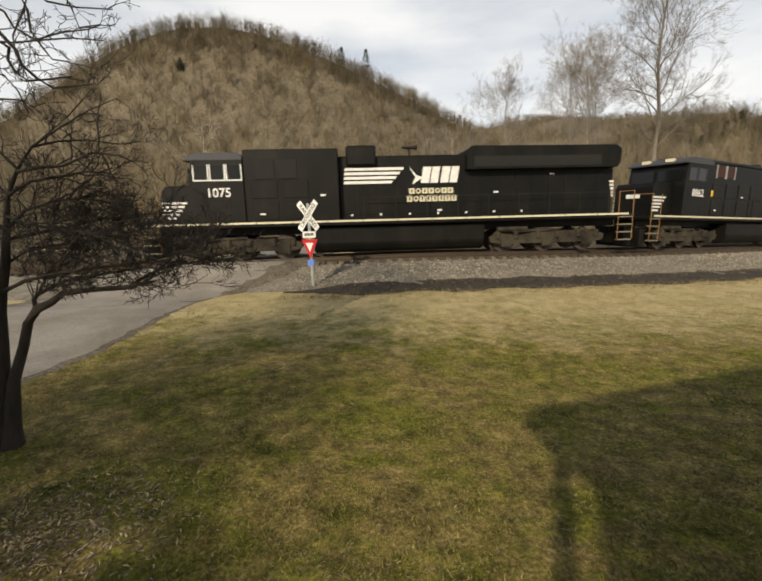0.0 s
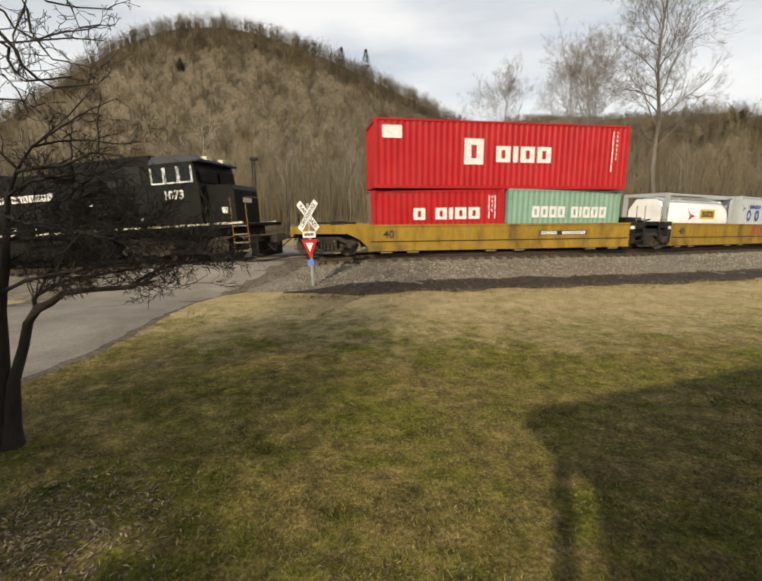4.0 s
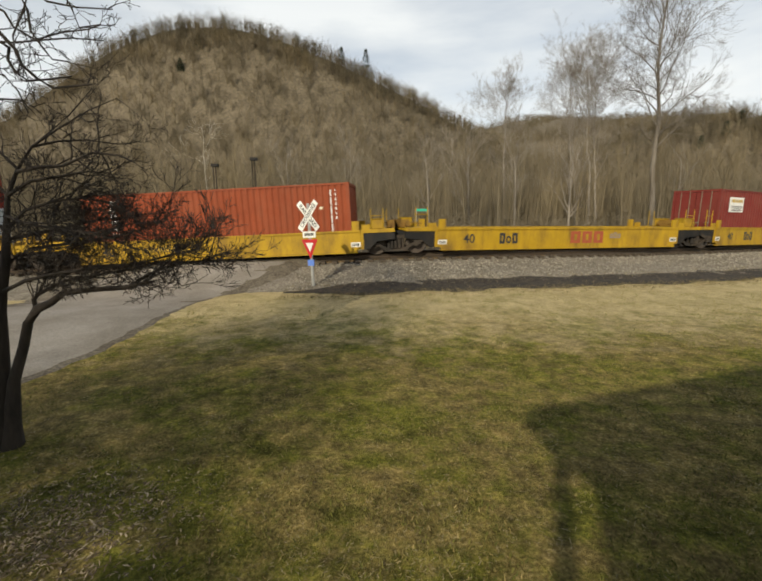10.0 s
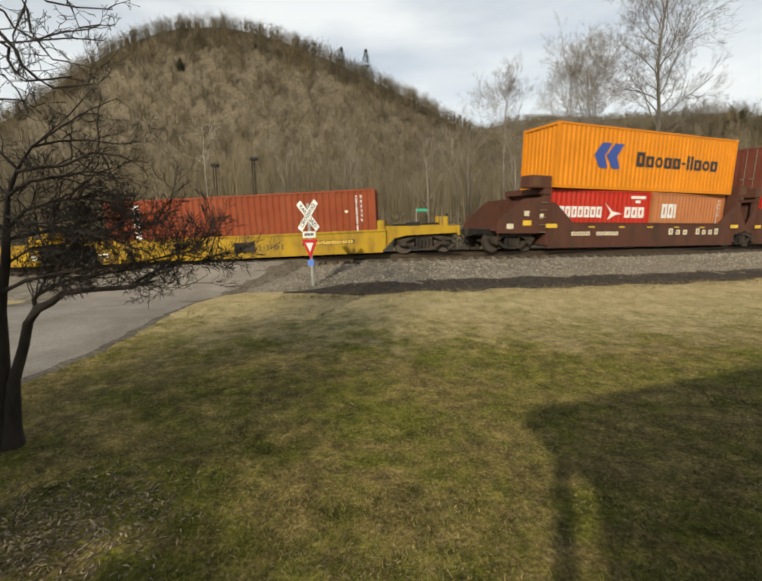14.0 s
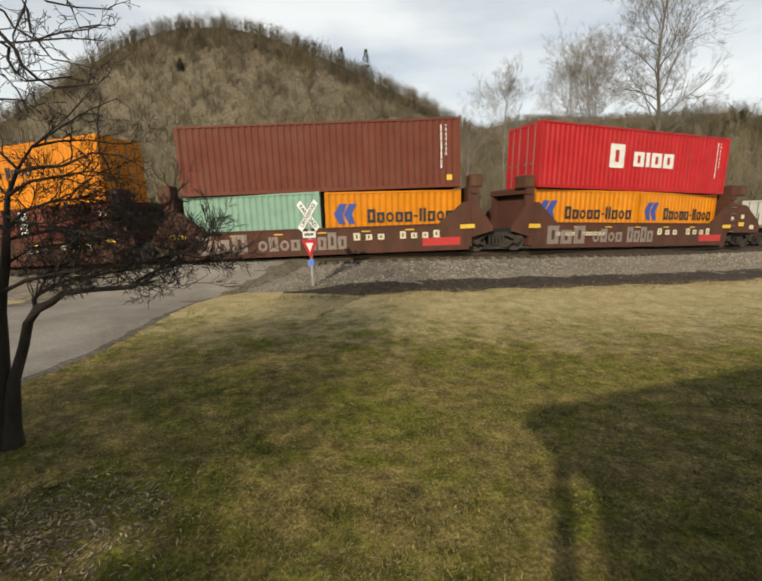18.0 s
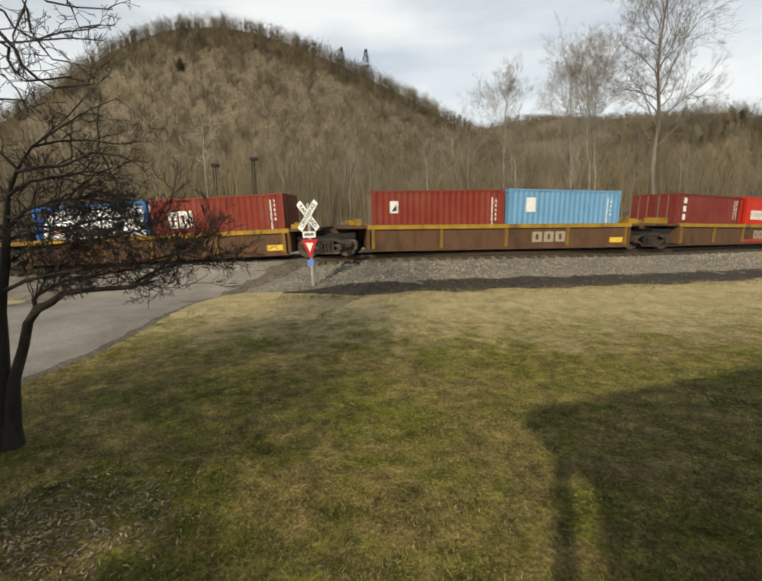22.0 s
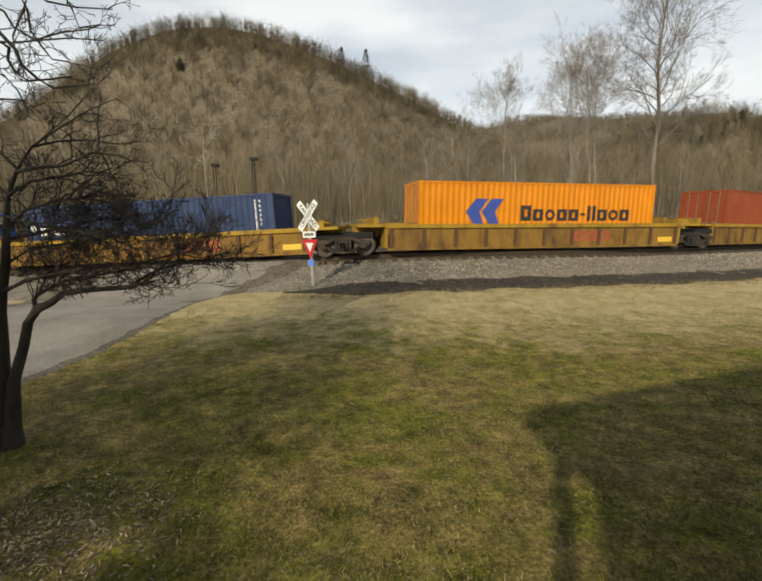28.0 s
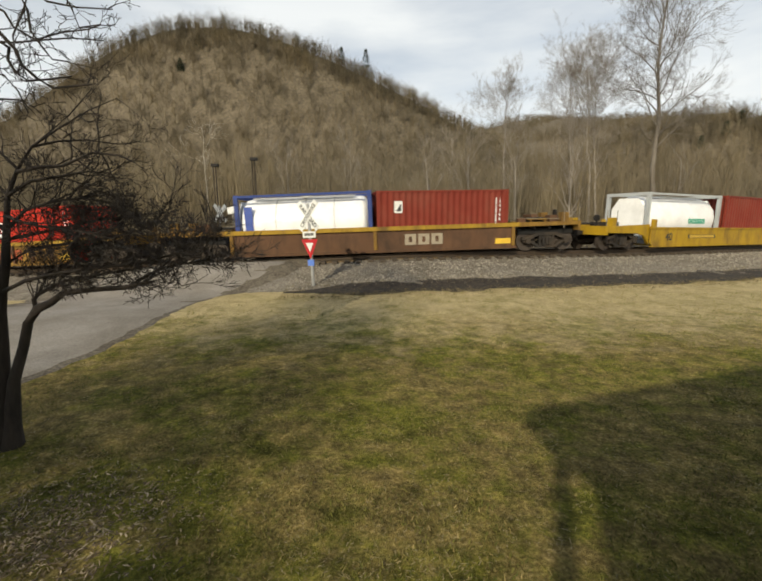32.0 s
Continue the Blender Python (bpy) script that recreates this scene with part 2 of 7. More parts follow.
PAINTS = {
    "yellow": paint("railcar_yellow", (0.4, 0.25, 0.014), 0.55, (0.13, 0.075, 0.022), 0.8),
    "yellow_dull": paint("railcar_yellow_faded", (0.34, 0.21, 0.024), 0.7, (0.1, 0.06, 0.024), 0.85),
    "yellow_rust": paint("railcar_yellow_rusted", (0.235, 0.135, 0.028), 0.8, (0.07, 0.04, 0.018), 0.95),
    "rust": paint("railcar_rusty_brown", (0.115, 0.062, 0.034), 0.85, (0.045, 0.03, 0.02), 0.85),
    "maroon": paint("railcar_maroon_brown", (0.098, 0.041, 0.027), 0.8, (0.045, 0.03, 0.02), 0.8),
    "black": paint("railcar_black", (0.014, 0.0135, 0.013), 0.7, (0.05, 0.037, 0.026), 0.5, gloss=0.25),
    "red": paint("container_red", (0.42, 0.013, 0.017), 0.42, amount=0.16),
    "bright_red": paint("container_bright_red", (0.43, 0.024, 0.01), 0.45, amount=0.15),
    "brick": paint("container_brick_red", (0.19, 0.03, 0.017), 0.55, amount=0.25),
    "orange_red": paint("container_orange_red", (0.24, 0.052, 0.018), 0.55, amount=0.22),
    "brown": paint("container_brown", (0.14, 0.037, 0.022), 0.6, amount=0.25),
    "dark_red": paint("container_dark_red", (0.16, 0.026, 0.02), 0.55, amount=0.22),
    "orange": paint("container_orange", (0.62, 0.215, 0.005), 0.42, amount=0.12),
    "tan": paint("container_tan", (0.42, 0.16, 0.06), 0.55, amount=0.2),
    "navy": paint("container_navy", (0.03, 0.05, 0.115), 0.5, (0.1, 0.1, 0.1), 0.2),
    "blue": paint("container_blue", (0.045, 0.125, 0.22), 0.5, (0.1, 0.1, 0.1), 0.2),
    "light_blue": paint("container_light_blue", (0.14, 0.3, 0.48), 0.5, (0.1, 0.1, 0.1), 0.2),
    "green": paint("container_sea_green", (0.23, 0.37, 0.285), 0.5, (0.12, 0.12, 0.1), 0.2),
    "white": paint("container_white", (0.44, 0.47, 0.475), 0.5, (0.2, 0.18, 0.15), 0.25),
    "cream": paint("container_cream", (0.6, 0.58, 0.52), 0.5, (0.25, 0.2, 0.14), 0.22),
    "tank_white": paint("tank_white", (0.9, 0.9, 0.88), 0.3, (0.4, 0.34, 0.26), 0.12),
    "tank_blue": paint("tank_frame_blue", (0.035, 0.13, 0.36), 0.5, (0.1, 0.09, 0.08), 0.2),
    "tank_navy": paint("tank_frame_navy", (0.03, 0.055, 0.2), 0.5, (0.1, 0.09, 0.08), 0.2),
    "tank_grey": paint("tank_frame_grey", (0.42, 0.44, 0.44), 0.5, (0.1, 0.09, 0.08), 0.2),
}


# ---- mesh helpers ----
def box(bm, x0, x1, y0, y1, z0, z1):
    v = [bm.verts.new(p) for p in ((x0, y0, z0), (x1, y0, z0), (x1, y1, z0), (x0, y1, z0), (x0, y0, z1), (x1, y0, z1), (x1, y1, z1), (x0, y1, z1))]
    for f in ((3, 2, 1, 0), (4, 5, 6, 7), (0, 1, 5, 4), (1, 2, 6, 5), (2, 3, 7, 6), (3, 0, 4, 7)):
        bm.faces.new([v[i] for i in f])


def prism(bm, outline, y0, y1, axis="y"):
    """An outline in x and z (axis y), in y and z (axis x), or in x and y (axis z), pulled from y0 to y1."""
    def at(p, d):
        return (p[0], d, p[1]) if axis == "y" else (d, p[0], p[1]) if axis == "x" else (p[0], p[1], d)
    a, b = [bm.verts.new(at(p, y0)) for p in outline], [bm.verts.new(at(p, y1)) for p in outline]
    k = len(outline)
    bm.faces.new(a)
    bm.faces.new(b[::-1])
    for i in range(k):
        bm.faces.new([a[i], b[i], b[(i + 1) % k], a[(i + 1) % k]])


def rod(bm, p, q, r0, r1=None, sides=6, caps=True):
    p, q, r1 = Vector(p), Vector(q), r0 if r1 is None else r1
    d = (q - p).normalized()
    s = d.orthogonal().normalized()
    t = d.cross(s)
    a, b = [], []
    for i in range(sides):
        o = s * math.cos(2 * math.pi * i / sides) + t * math.sin(2 * math.pi * i / sides)
        a.append(bm.verts.new(p + o * r0))
        b.append(bm.verts.new(q + o * r1))
    for i in range(sides):
        bm.faces.new([a[i], a[(i + 1) % sides], b[(i + 1) % sides], b[i]])
    if caps:
        bm.faces.new(a[::-1])
        bm.faces.new(b)


def mesh_of(name, bm, mat, smooth=False, bevel=0.0):
    if bevel:
        bmesh.ops.bevel(bm, geom=list(bm.edges), offset=bevel, segments=1, affect="EDGES")
    bmesh.ops.recalc_face_normals(bm, faces=list(bm.faces))
    me = bpy.data.meshes.new(name)
    bm.to_mesh(me)
    bm.free()
    me.materials.append(mat)
    if smooth:
        me.polygons.foreach_set("use_smooth", [True] * len(me.polygons))
    return me


def part(name, bm, mat, parent=None, label="", smooth=False, bevel=0.0):
    ob = new(name, mesh_of(name, bm, mat, smooth, bevel))
    if parent is not None:
        ob.parent = parent
    if label:
        ob["label"] = label
    return ob


def boxes(name, spec, mat, parent=None, label="", bevel=0.0):
    bm = bmesh.new()
    for s in spec:
        box(bm, *s)
    return part(name, bm, mat, parent, label, bevel=bevel)


def raw(name, verts, faces, mat, parent=None):
    me = bpy.data.meshes.new(name)
    me.from_pydata(verts, [], faces)
    me.materials.append(mat)
    ob = new(name, me)
    if parent is not None:
        ob.parent = parent
    return ob


def lettering(text, size, mat, parent, m, name="lettering", wide=1.0):
    cu = bpy.data.curves.new("lettering", "FONT")
    cu.body, cu.size, cu.extrude, cu.align_x, cu.align_y, cu.offset = text, size, 0.004, "CENTER", "CENTER", 0.012 * size
    cu.resolution_u = 3
    tmp = new("lettering", cu)
    dg = bpy.context.evaluated_depsgraph_get()
    me = bpy.data.meshes.new_from_object(tmp.evaluated_get(dg))
    bpy.data.objects.remove(tmp)
    me.transform(m @ Matrix.Diagonal((wide, 1, 1, 1)))
    me.materials.clear()
    me.materials.append(mat)
    ob = new(name, me)
    ob.parent = parent
    return ob


FRONT = pose(0, 0, 0, 90, 0, 0)


# ---- the railway's line: a curve with a slight crest ----
def line_samples():
    us = np.arange(-700.0, 900.0, 0.5)
    k = np.where((us > -24) & (us < 22), 0.01825 + 0.00356 * us / 20 + 0.0023 * (us / 20) ** 2, 0.0)
    k = np.where((us >= 22) & (us < 62), -0.0125, k)
    k = np.where((us <= -24) & (us > -54), -0.0105, k)
    th = np.cumsum(k) * 0.5
    i0 = int(np.argmin(abs(us)))
    th = th - th[i0] + 0.0599
    x = np.cumsum(np.cos(th)) * 0.5
    y = np.cumsum(np.sin(th)) * 0.5
    x, y = x - x[i0], y - y[i0] + 19.49
    c = np.clip(us, -24, 24)
    z = 0.01962 * c - 0.0009585 * c * c
    d = np.abs(us - c)
    slope = np.where(us < 0, -(0.01962 + 2 * 0.0009585 * 24), 0.01962 - 2 * 0.0009585 * 24)
    z = z + slope * 9 * (1 - np.exp(-d / 9))
    z = z + 0.15 * np.exp(-((us - 2) / 8.0) ** 2)
    return us, x, y, z


LINE_U, LINE_X, LINE_Y, LINE_Z = line_samples()


def on_line(u, n=0.0, up=0.0):
    """A point u metres along the line, n metres to its camera side."""
    a, b = u - 0.25, u + 0.25
    dx = np.interp(b, LINE_U, LINE_X) - np.interp(a, LINE_U, LINE_X)
    dy = np.interp(b, LINE_U, LINE_Y) - np.interp(a, LINE_U, LINE_Y)
    s = math.hypot(dx, dy)
    return Vector((np.interp(u, LINE_U, LINE_X) + n * dy / s, np.interp(u, LINE_U, LINE_Y) - n * dx / s, np.interp(u, LINE_U, LINE_Z) + up))


def riding(u, reach=5.0):
    """The pose of a vehicle whose middle is at u and whose bogies stand reach metres from it."""
    p, q = on_line(u - reach), on_line(u + reach)
    d = q - p
    mid = (p + q) / 2
    m = Matrix.Rotation(math.atan2(d.y, d.x), 4, "Z") @ Matrix.Rotation(-math.atan2(d.z, math.hypot(d.x, d.y)), 4, "Y")
    return Matrix.Translation(mid) @ m


NEAR = slice(int((-70 + 700) * 2), int((90 + 700) * 2))


def near_line(x, y):
    """Offset to the camera side of the line, and the line's height there."""
    d = (LINE_X[NEAR] - x) ** 2 + (LINE_Y[NEAR] - y) ** 2
    i = int(np.argmin(d))
    side = 1 if y < LINE_Y[NEAR][i] else -1
    return side * math.sqrt(d[i]), LINE_Z[NEAR][i]


def smooth01(t):
    t = min(1, max(0, t))
    return t * t * (3 - 2 * t)


HILLS = [(114.6, -112.04, 282.5, 141.9, 60.0, 0.06), (126.2, 338.9, 570.6, 455.7, 148.7, -0.15), (57.0, 204.0, 337.6, 61.5, 203.8, 0.23), (45.2, 76.1, 350.4, 122.2, 60.0, 0.65), (20.0, 182.0, 262.0, 24.0, 45.0, 0.6)]


def hill_height(x, y):
    z = 0.0
    for a, cx, cy, sx, sy, ro in HILLS:
        c, s, dx, dy = math.cos(ro), math.sin(ro), x - cx, y - cy
        z += a * math.exp(-((dx * c + dy * s) / sx) ** 2 - ((-dx * s + dy * c) / sy) ** 2)
    return z * min(1, max(0, (y - 62) / 60))


def lawn_height(x, y):
    n, z = near_line(x, y)
    w = 1 - smooth01((abs(n) - 5.2) / 5.0)
    base = -0.8 + 0.05 * math.sin(x * 0.7) * math.sin(y * 0.6 + 1)
    return base * (1 - w) + (z - 0.78) * w


# ---- ground, hills, line ----
def graded(lo, hi, fine_lo, fine_hi, step, grow=1.22):
    v = list(np.arange(fine_lo, fine_hi + 1e-6, step))
    s, p = step, fine_hi
    while p < hi:
        s *= grow
        p = min(hi, p + s)
        v.append(p)
    s, p = step, fine_lo
    while p > lo:
        s *= grow
        p = max(lo, p - s)
        v.insert(0, p)
    return v


def sheet(name, xs, ys, height, mat, label):
    verts = [(x, y, height(x, y)) for y in ys for x in xs]
    k = len(xs)
    faces = [(j * k + i, j * k + i + 1, (j + 1) * k + i + 1, (j + 1) * k + i) for j in range(len(ys) - 1) for i in range(k - 1)]
    ob = raw(name, verts, faces, mat)
    ob.data.polygons.foreach_set("use_smooth", [True] * len(ob.data.polygons))
    return tagged(ob, label, kind="structure")


def ground_height(x, y):
    if y < 62 and abs(x) < 80:
        return lawn_height(x, y)
    return -1.2


sheet("ground", graded(-2500, 2500, -24, 30, 0.6), graded(-1500, 3000, -6, 34, 0.6), ground_height, LAWN,
      "patchy winter lawn of dull green and straw-coloured grass")
sheet("hill_ground", graded(-900, 1100, -330, 320, 5, 1.25), graded(58, 1100, 58, 420, 5, 1.25), lambda x, y: hill_height(x, y) - 1.2 + 2.6 * smooth01((y - 80) / 60), HILLSOIL,
      "brown leaf-littered hillside under bare woods")


def strip(name, u0, u1, step, section, mat, label, wave=0.0):
    """A band along the line; section: pairs of offset to the camera side and height over the rails."""
    verts, faces = [], []
    us = np.arange(u0, u1 + 1e-6, step)
    k = len(section)
    rng = random.Random(7)
    for u in us:
        for j, (n, z) in enumerate(section):
            w = wave * (rng.random() - 0.5) if 0 < j < k - 1 or n > 3 else 0
            verts.append(on_line(u, n + w * 2, z + w * 0.3))
    for i in range(len(us) - 1):
        for j in range(k - 1):
            faces.append((i * k + j, i * k + j + 1, (i + 1) * k + j + 1, (i + 1) * k + j))
    ob = raw(name, verts, faces, mat)
    ob.data.polygons.foreach_set("use_smooth", [True] * len(ob.data.polygons))
    return tagged(ob, label, kind="structure")


strip("ballast_bed", -110, 150, 0.5, [(-5.0, -0.95), (-3.2, -0.7), (-1.7, -0.24), (0.0, -0.24), (1.02, -0.23), (1.5, -0.31), (2.6, -0.42), (3.6, -0.56), (4.6, -0.68), (5.3, -0.82)], BALLAST,
      "grey crushed-stone ballast shoulder", 0.12)
strip("track_bed", -110, 150, 0.5, [(-1.75, -0.25), (-1.3, -0.185), (0.0, -0.18), (0.92, -0.19), (1.0, -0.215), (1.06, -0.28)], TRACKBED, "brown rust-stained ballast between the ties", 0.05)


def ditch_band():
    us, k = np.arange(-3.4, 70, 0.2), 8
    verts, faces = [], []
    for u in us:
        w1 = noise.noise(Vector((u * 0.9, 0, 3))) * 0.35 + noise.noise(Vector((u * 4, 0, 5))) * 0.12
        w2 = noise.noise(Vector((u * 0.7, 4, 1))) * 0.4 + noise.noise(Vector((u * 3.5, 7, 2))) * 0.15
        taper = smooth01((u + 3.4) / 2.5)
        a, b = 5.25 + (4.4 + w1 - 5.25) * taper, 5.45 + (6.25 + w2 - 5.45) * taper
        for j in range(k):
            n = a + (b - a) * j / (k - 1)
            p = on_line(u, n, float(np.interp(n, [3.6, 4.6, 5.3], [-0.56, -0.68, -0.82])))
            p.z = max(p.z, lawn_height(p.x, p.y)) + (0.03 if 0 < j < k - 1 else -0.01) + 0.03 * noise.noise(Vector((u * 2.5, j, 0)))
            verts.append(p)
    for i in range(len(us) - 1):
        faces += [(i * k + j, i * k + j + 1, (i + 1) * k + j + 1, (i + 1) * k + j) for j in range(k - 1)]
    ob = raw("ditch", verts, faces, SHOULDER)
    ob.data.polygons.foreach_set("use_smooth", [True] * len(ob.data.polygons))
    return tagged(ob, "dark damp leaf-filled ditch beside the ballast", kind="structure")


def far_bank():
    us, ns = np.arange(-60, 100, 1.5), (-4.3, -4.8, -5.6, -7, -9, -12, -16, -21, -27)
    k = len(ns)
    verts, faces = [], []
    for u in us:
        for n in ns:
            p = on_line(u, n)
            lift = 0.06 + 0.12 * abs(noise.noise(Vector((u * 0.4, n * 0.4, 0))))
            p.z = ground_height(p.x, p.y) + (-0.3 if abs(p.x + 6.5) < 4.5 or n > -4.4 else lift)
            verts.append(p)
    for i in range(len(us) - 1):
        faces += [(i * k + j, i * k + j + 1, (i + 1) * k + j + 1, (i + 1) * k + j) for j in range(k - 1)]
    return tagged(raw("far_bank", verts, faces, BANK), "brown brushy bank beyond the railway", kind="structure")


ditch_band()
far_bank()

track = tagged(new("railway_track"), "steel railway track on creosoted wooden ties", kind="structure")


def sweep(bm, us, outline):
    rings = [[bm.verts.new(on_line(u, n, z)) for n, z in outline] for u in us]
    k = len(outline)
    for a, b in zip(rings, rings[1:]):
        for i in range(k):
            bm.faces.new([a[i], a[(i + 1) % k], b[(i + 1) % k], b[i]])


for side in (-0.7525, 0.7525):
    bm = bmesh.new()
    sweep(bm, np.arange(-110, 150, 1.0), [(side + a, z) for a, z in ((-0.07, -0.17), (0.07, -0.17), (0.07, -0.155), (0.012, -0.135), (0.012, -0.045), (0.037, -0.035), (0.037, 0.0), (-0.037, 0.0), (-0.037, -0.035), (-0.012, -0.045), (-0.012, -0.135), (-0.07, -0.155))])
    part("rail", bm, RAILSTEEL, track)
bm = bmesh.new()
box(bm, -0.115, 0.115, -1.42, 1.42, -0.35, -0.165)
tie_mesh = mesh_of("tie", bm, TIEWOOD, bevel=0.012)
tie_rng = random.Random(3)
for i in range(-52, 100):
    u = i * 0.52
    ob = new("tie", tie_mesh)
    ob.parent = track
    p, q = on_line(u, 0), on_line(u, 1)
    ob.matrix_basis = Matrix.Translation(p + (q - p) * tie_rng.uniform(-0.06, 0.06) + Vector((0, 0, tie_rng.uniform(-0.02, 0.015)))) @ Matrix.Rotation(math.atan2(p.x - q.x, q.y - p.y) + tie_rng.uniform(-0.02, 0.02) + math.pi, 4, "Z")

# ---- road and its crossing ----
ROAD = [(-15.0, -8.0), (-11.0, 0.5), (-8.5, 4.6), (-7.6, 7.8), (-7.7, 11.0), (-7.7, 14.0), (-7.1, 16.8), (-6.3, 20.0), (-5.9, 24.0), (-6.5, 30.0), (-9.0, 40.0)]


def road_mesh(name, half, lift, mat, label):
    verts, faces = [], []
    pts = []
    for i in range(len(ROAD) - 1):
        p0, p1, p2, p3 = (Vector(ROAD[max(0, min(len(ROAD) - 1, i + d))]) for d in (-1, 0, 1, 2))
        for s in range(12):
            t = s / 12
            pts.append(0.5 * (2 * p1 + (p2 - p0) * t + (2 * p0 - 5 * p1 + 4 * p2 - p3) * t * t + (3 * p1 - p0 - 3 * p2 + p3) * t ** 3))
    rng = random.Random(5)
    for i, p in enumerate(pts):
        d = (pts[min(i + 1, len(pts) - 1)] - pts[max(i - 1, 0)]).normalized()
        side = Vector((d.y, -d.x))
        flare = 1 + 0.55 * smooth01((p.y - 12.5) / 5)
        for j in range(-1, 8):
            o = (j / 3 - 1) * half * flare * (1.2 + 1.3 * smooth01((17 - p.y) / 4) if j < 3 else 1.0) * (1 + 0.04 * rng.uniform(-1, 1) * (abs(j - 3) == 3))
            x, y = p.x + side.x * o, p.y + side.y * o
            n, z = near_line(x, y)
            w = 1 - smooth01((abs(n) - 1.6) / 4.0)
            h = max(lawn_height(x, y), lawn_height(x, y) * (1 - w) + (z - 0.03) * w) + lift * (1 - min(1, abs(j - 3) / 3) ** 3 * 0.8)
            if abs(n) < 1.62:
                h = z - 0.03
            if j in (-1, 7):
                h = lawn_height(x, y) - 0.06 if abs(n) > 1.62 else z - 0.2
            verts.append((x, y, h))
    for i in range(len(pts) - 1):
        for j in range(8):
            faces.append((i * 9 + j, i * 9 + j + 1, (i + 1) * 9 + j + 1, (i + 1) * 9 + j))
    ob = raw(name, verts, faces, mat)
    ob.data.polygons.foreach_set("use_smooth", [True] * len(ob.data.polygons))
    return tagged(ob, label, kind="structure")


road_mesh("road_shoulder", 1.93, 0.03, GRAVEL, "strip of brown gravel and soil along the lane")
road_mesh("road", 1.75, 0.06, ASPHALT, "narrow worn grey asphalt lane climbing to the crossing")

# ---- small pieces on the ground ----
def scatter(name, count, place, shape, mat, label, seed):
    rng = random.Random(seed)
    verts, faces = [], []
    for _ in range(count):
        spot = place(rng)
        if spot is None:
            continue
        shape(rng, Vector(spot), verts, faces)
    return tagged(raw(name, verts, faces, mat), label, kind="stuff")


def stone_shape(rng, p, verts, faces):
    r = rng.uniform(0.018, 0.05)
    b = len(verts)
    a = rng.random() * 6
    for i in range(4):
        verts.append(p + Vector((math.cos(a + i * 1.57) * r * rng.uniform(0.7, 1.3), math.sin(a + i * 1.57) * r * rng.uniform(0.7, 1.3), r * rng.uniform(-0.1, 0.25))))
    verts.append(p + Vector((rng.uniform(-0.4, 0.4) * r, rng.uniform(-0.4, 0.4) * r, r * rng.uniform(0.7, 1.1))))
    faces += [(b + i, b + (i + 1) % 4, b + 4) for i in range(4)]


def stone_place(rng):
    u, n = rng.uniform(-3.5, 24), rng.uniform(1.5, 5.1)
    z = float(np.interp(n, [1.25, 1.65, 2.6, 3.6, 4.6, 5.3], [-0.24, -0.32, -0.42, -0.56, -0.68, -0.82]))
    return on_line(u, n, z)


scatter("ballast_stones", 9000, stone_place, stone_shape, STONES, "loose angular grey ballast stones", 11)


def blade_shape(rng, p, verts, faces):
    d = math.hypot(p.x, p.y)
    h, w, a = rng.uniform(0.015, 0.045), rng.uniform(0.003, 0.006) * (1 + d * 0.08), rng.random() * 6.28
    lean = rng.uniform(0.3, 1.4) * h
    c, s, e = math.cos(a), math.sin(a), rng.random() * 6.28
    b = len(verts)
    verts += [p + Vector((-c * w, -s * w, 0)), p + Vector((c * w, s * w, 0)), p + Vector((math.cos(e) * lean, math.sin(e) * lean, h))]
    faces.append((b, b + 1, b + 2))


def blade_place(rng):
    y = 2.0 + 11.5 * rng.random() ** 1.7
    x = rng.uniform(-1, 1) * (y * 1.0 + 1.2)
    if abs(x + 7.5) < 2.0 or noise.noise(Vector((x * 1.1, y * 1.1, 0))) < -0.25 + 0.3 * rng.random():
        return None
    n, _ = near_line(x, y)
    return None if n < 6.2 else (x, y, lawn_height(x, y))


def weed_shape(rng, p, verts, faces):
    for _ in range(4):
        h, a, e = rng.uniform(0.02, 0.08), rng.random() * 6.28, rng.random() * 6.28
        q = p + Vector((rng.gauss(0, 0.04), rng.gauss(0, 0.04), -0.01))
        w = Vector((math.cos(a), math.sin(a), 0)) * rng.uniform(0.006, 0.012)
        b = len(verts)
        verts += [q - w, q + w, q + Vector((math.cos(e) * h * 0.6, math.sin(e) * h * 0.6, h))]
        faces.append((b, b + 1, b + 2))


def weed_place(rng):
    u = rng.uniform(-6, 26)
    n = rng.gauss(6.3, 0.3) if rng.random() < 0.7 else rng.gauss(4.6, 0.25)
    p = on_line(u, n)
    if abs(p.x + 6.8) < 3.4:
        return None
    return (p.x, p.y, lawn_height(p.x, p.y) + 0.02) if n > 5.3 else on_line(u, n, float(np.interp(n, [3.6, 4.6, 5.3], [-0.56, -0.68, -0.8])))


scatter("ditch_weeds", 3500, weed_place, weed_shape, DRYWEEDS, "dry weeds and dead grass along the ditch", 14)
scatter("grass", 60000, blade_place, blade_shape, BLADES, "short dry and green winter grass blades", 12)


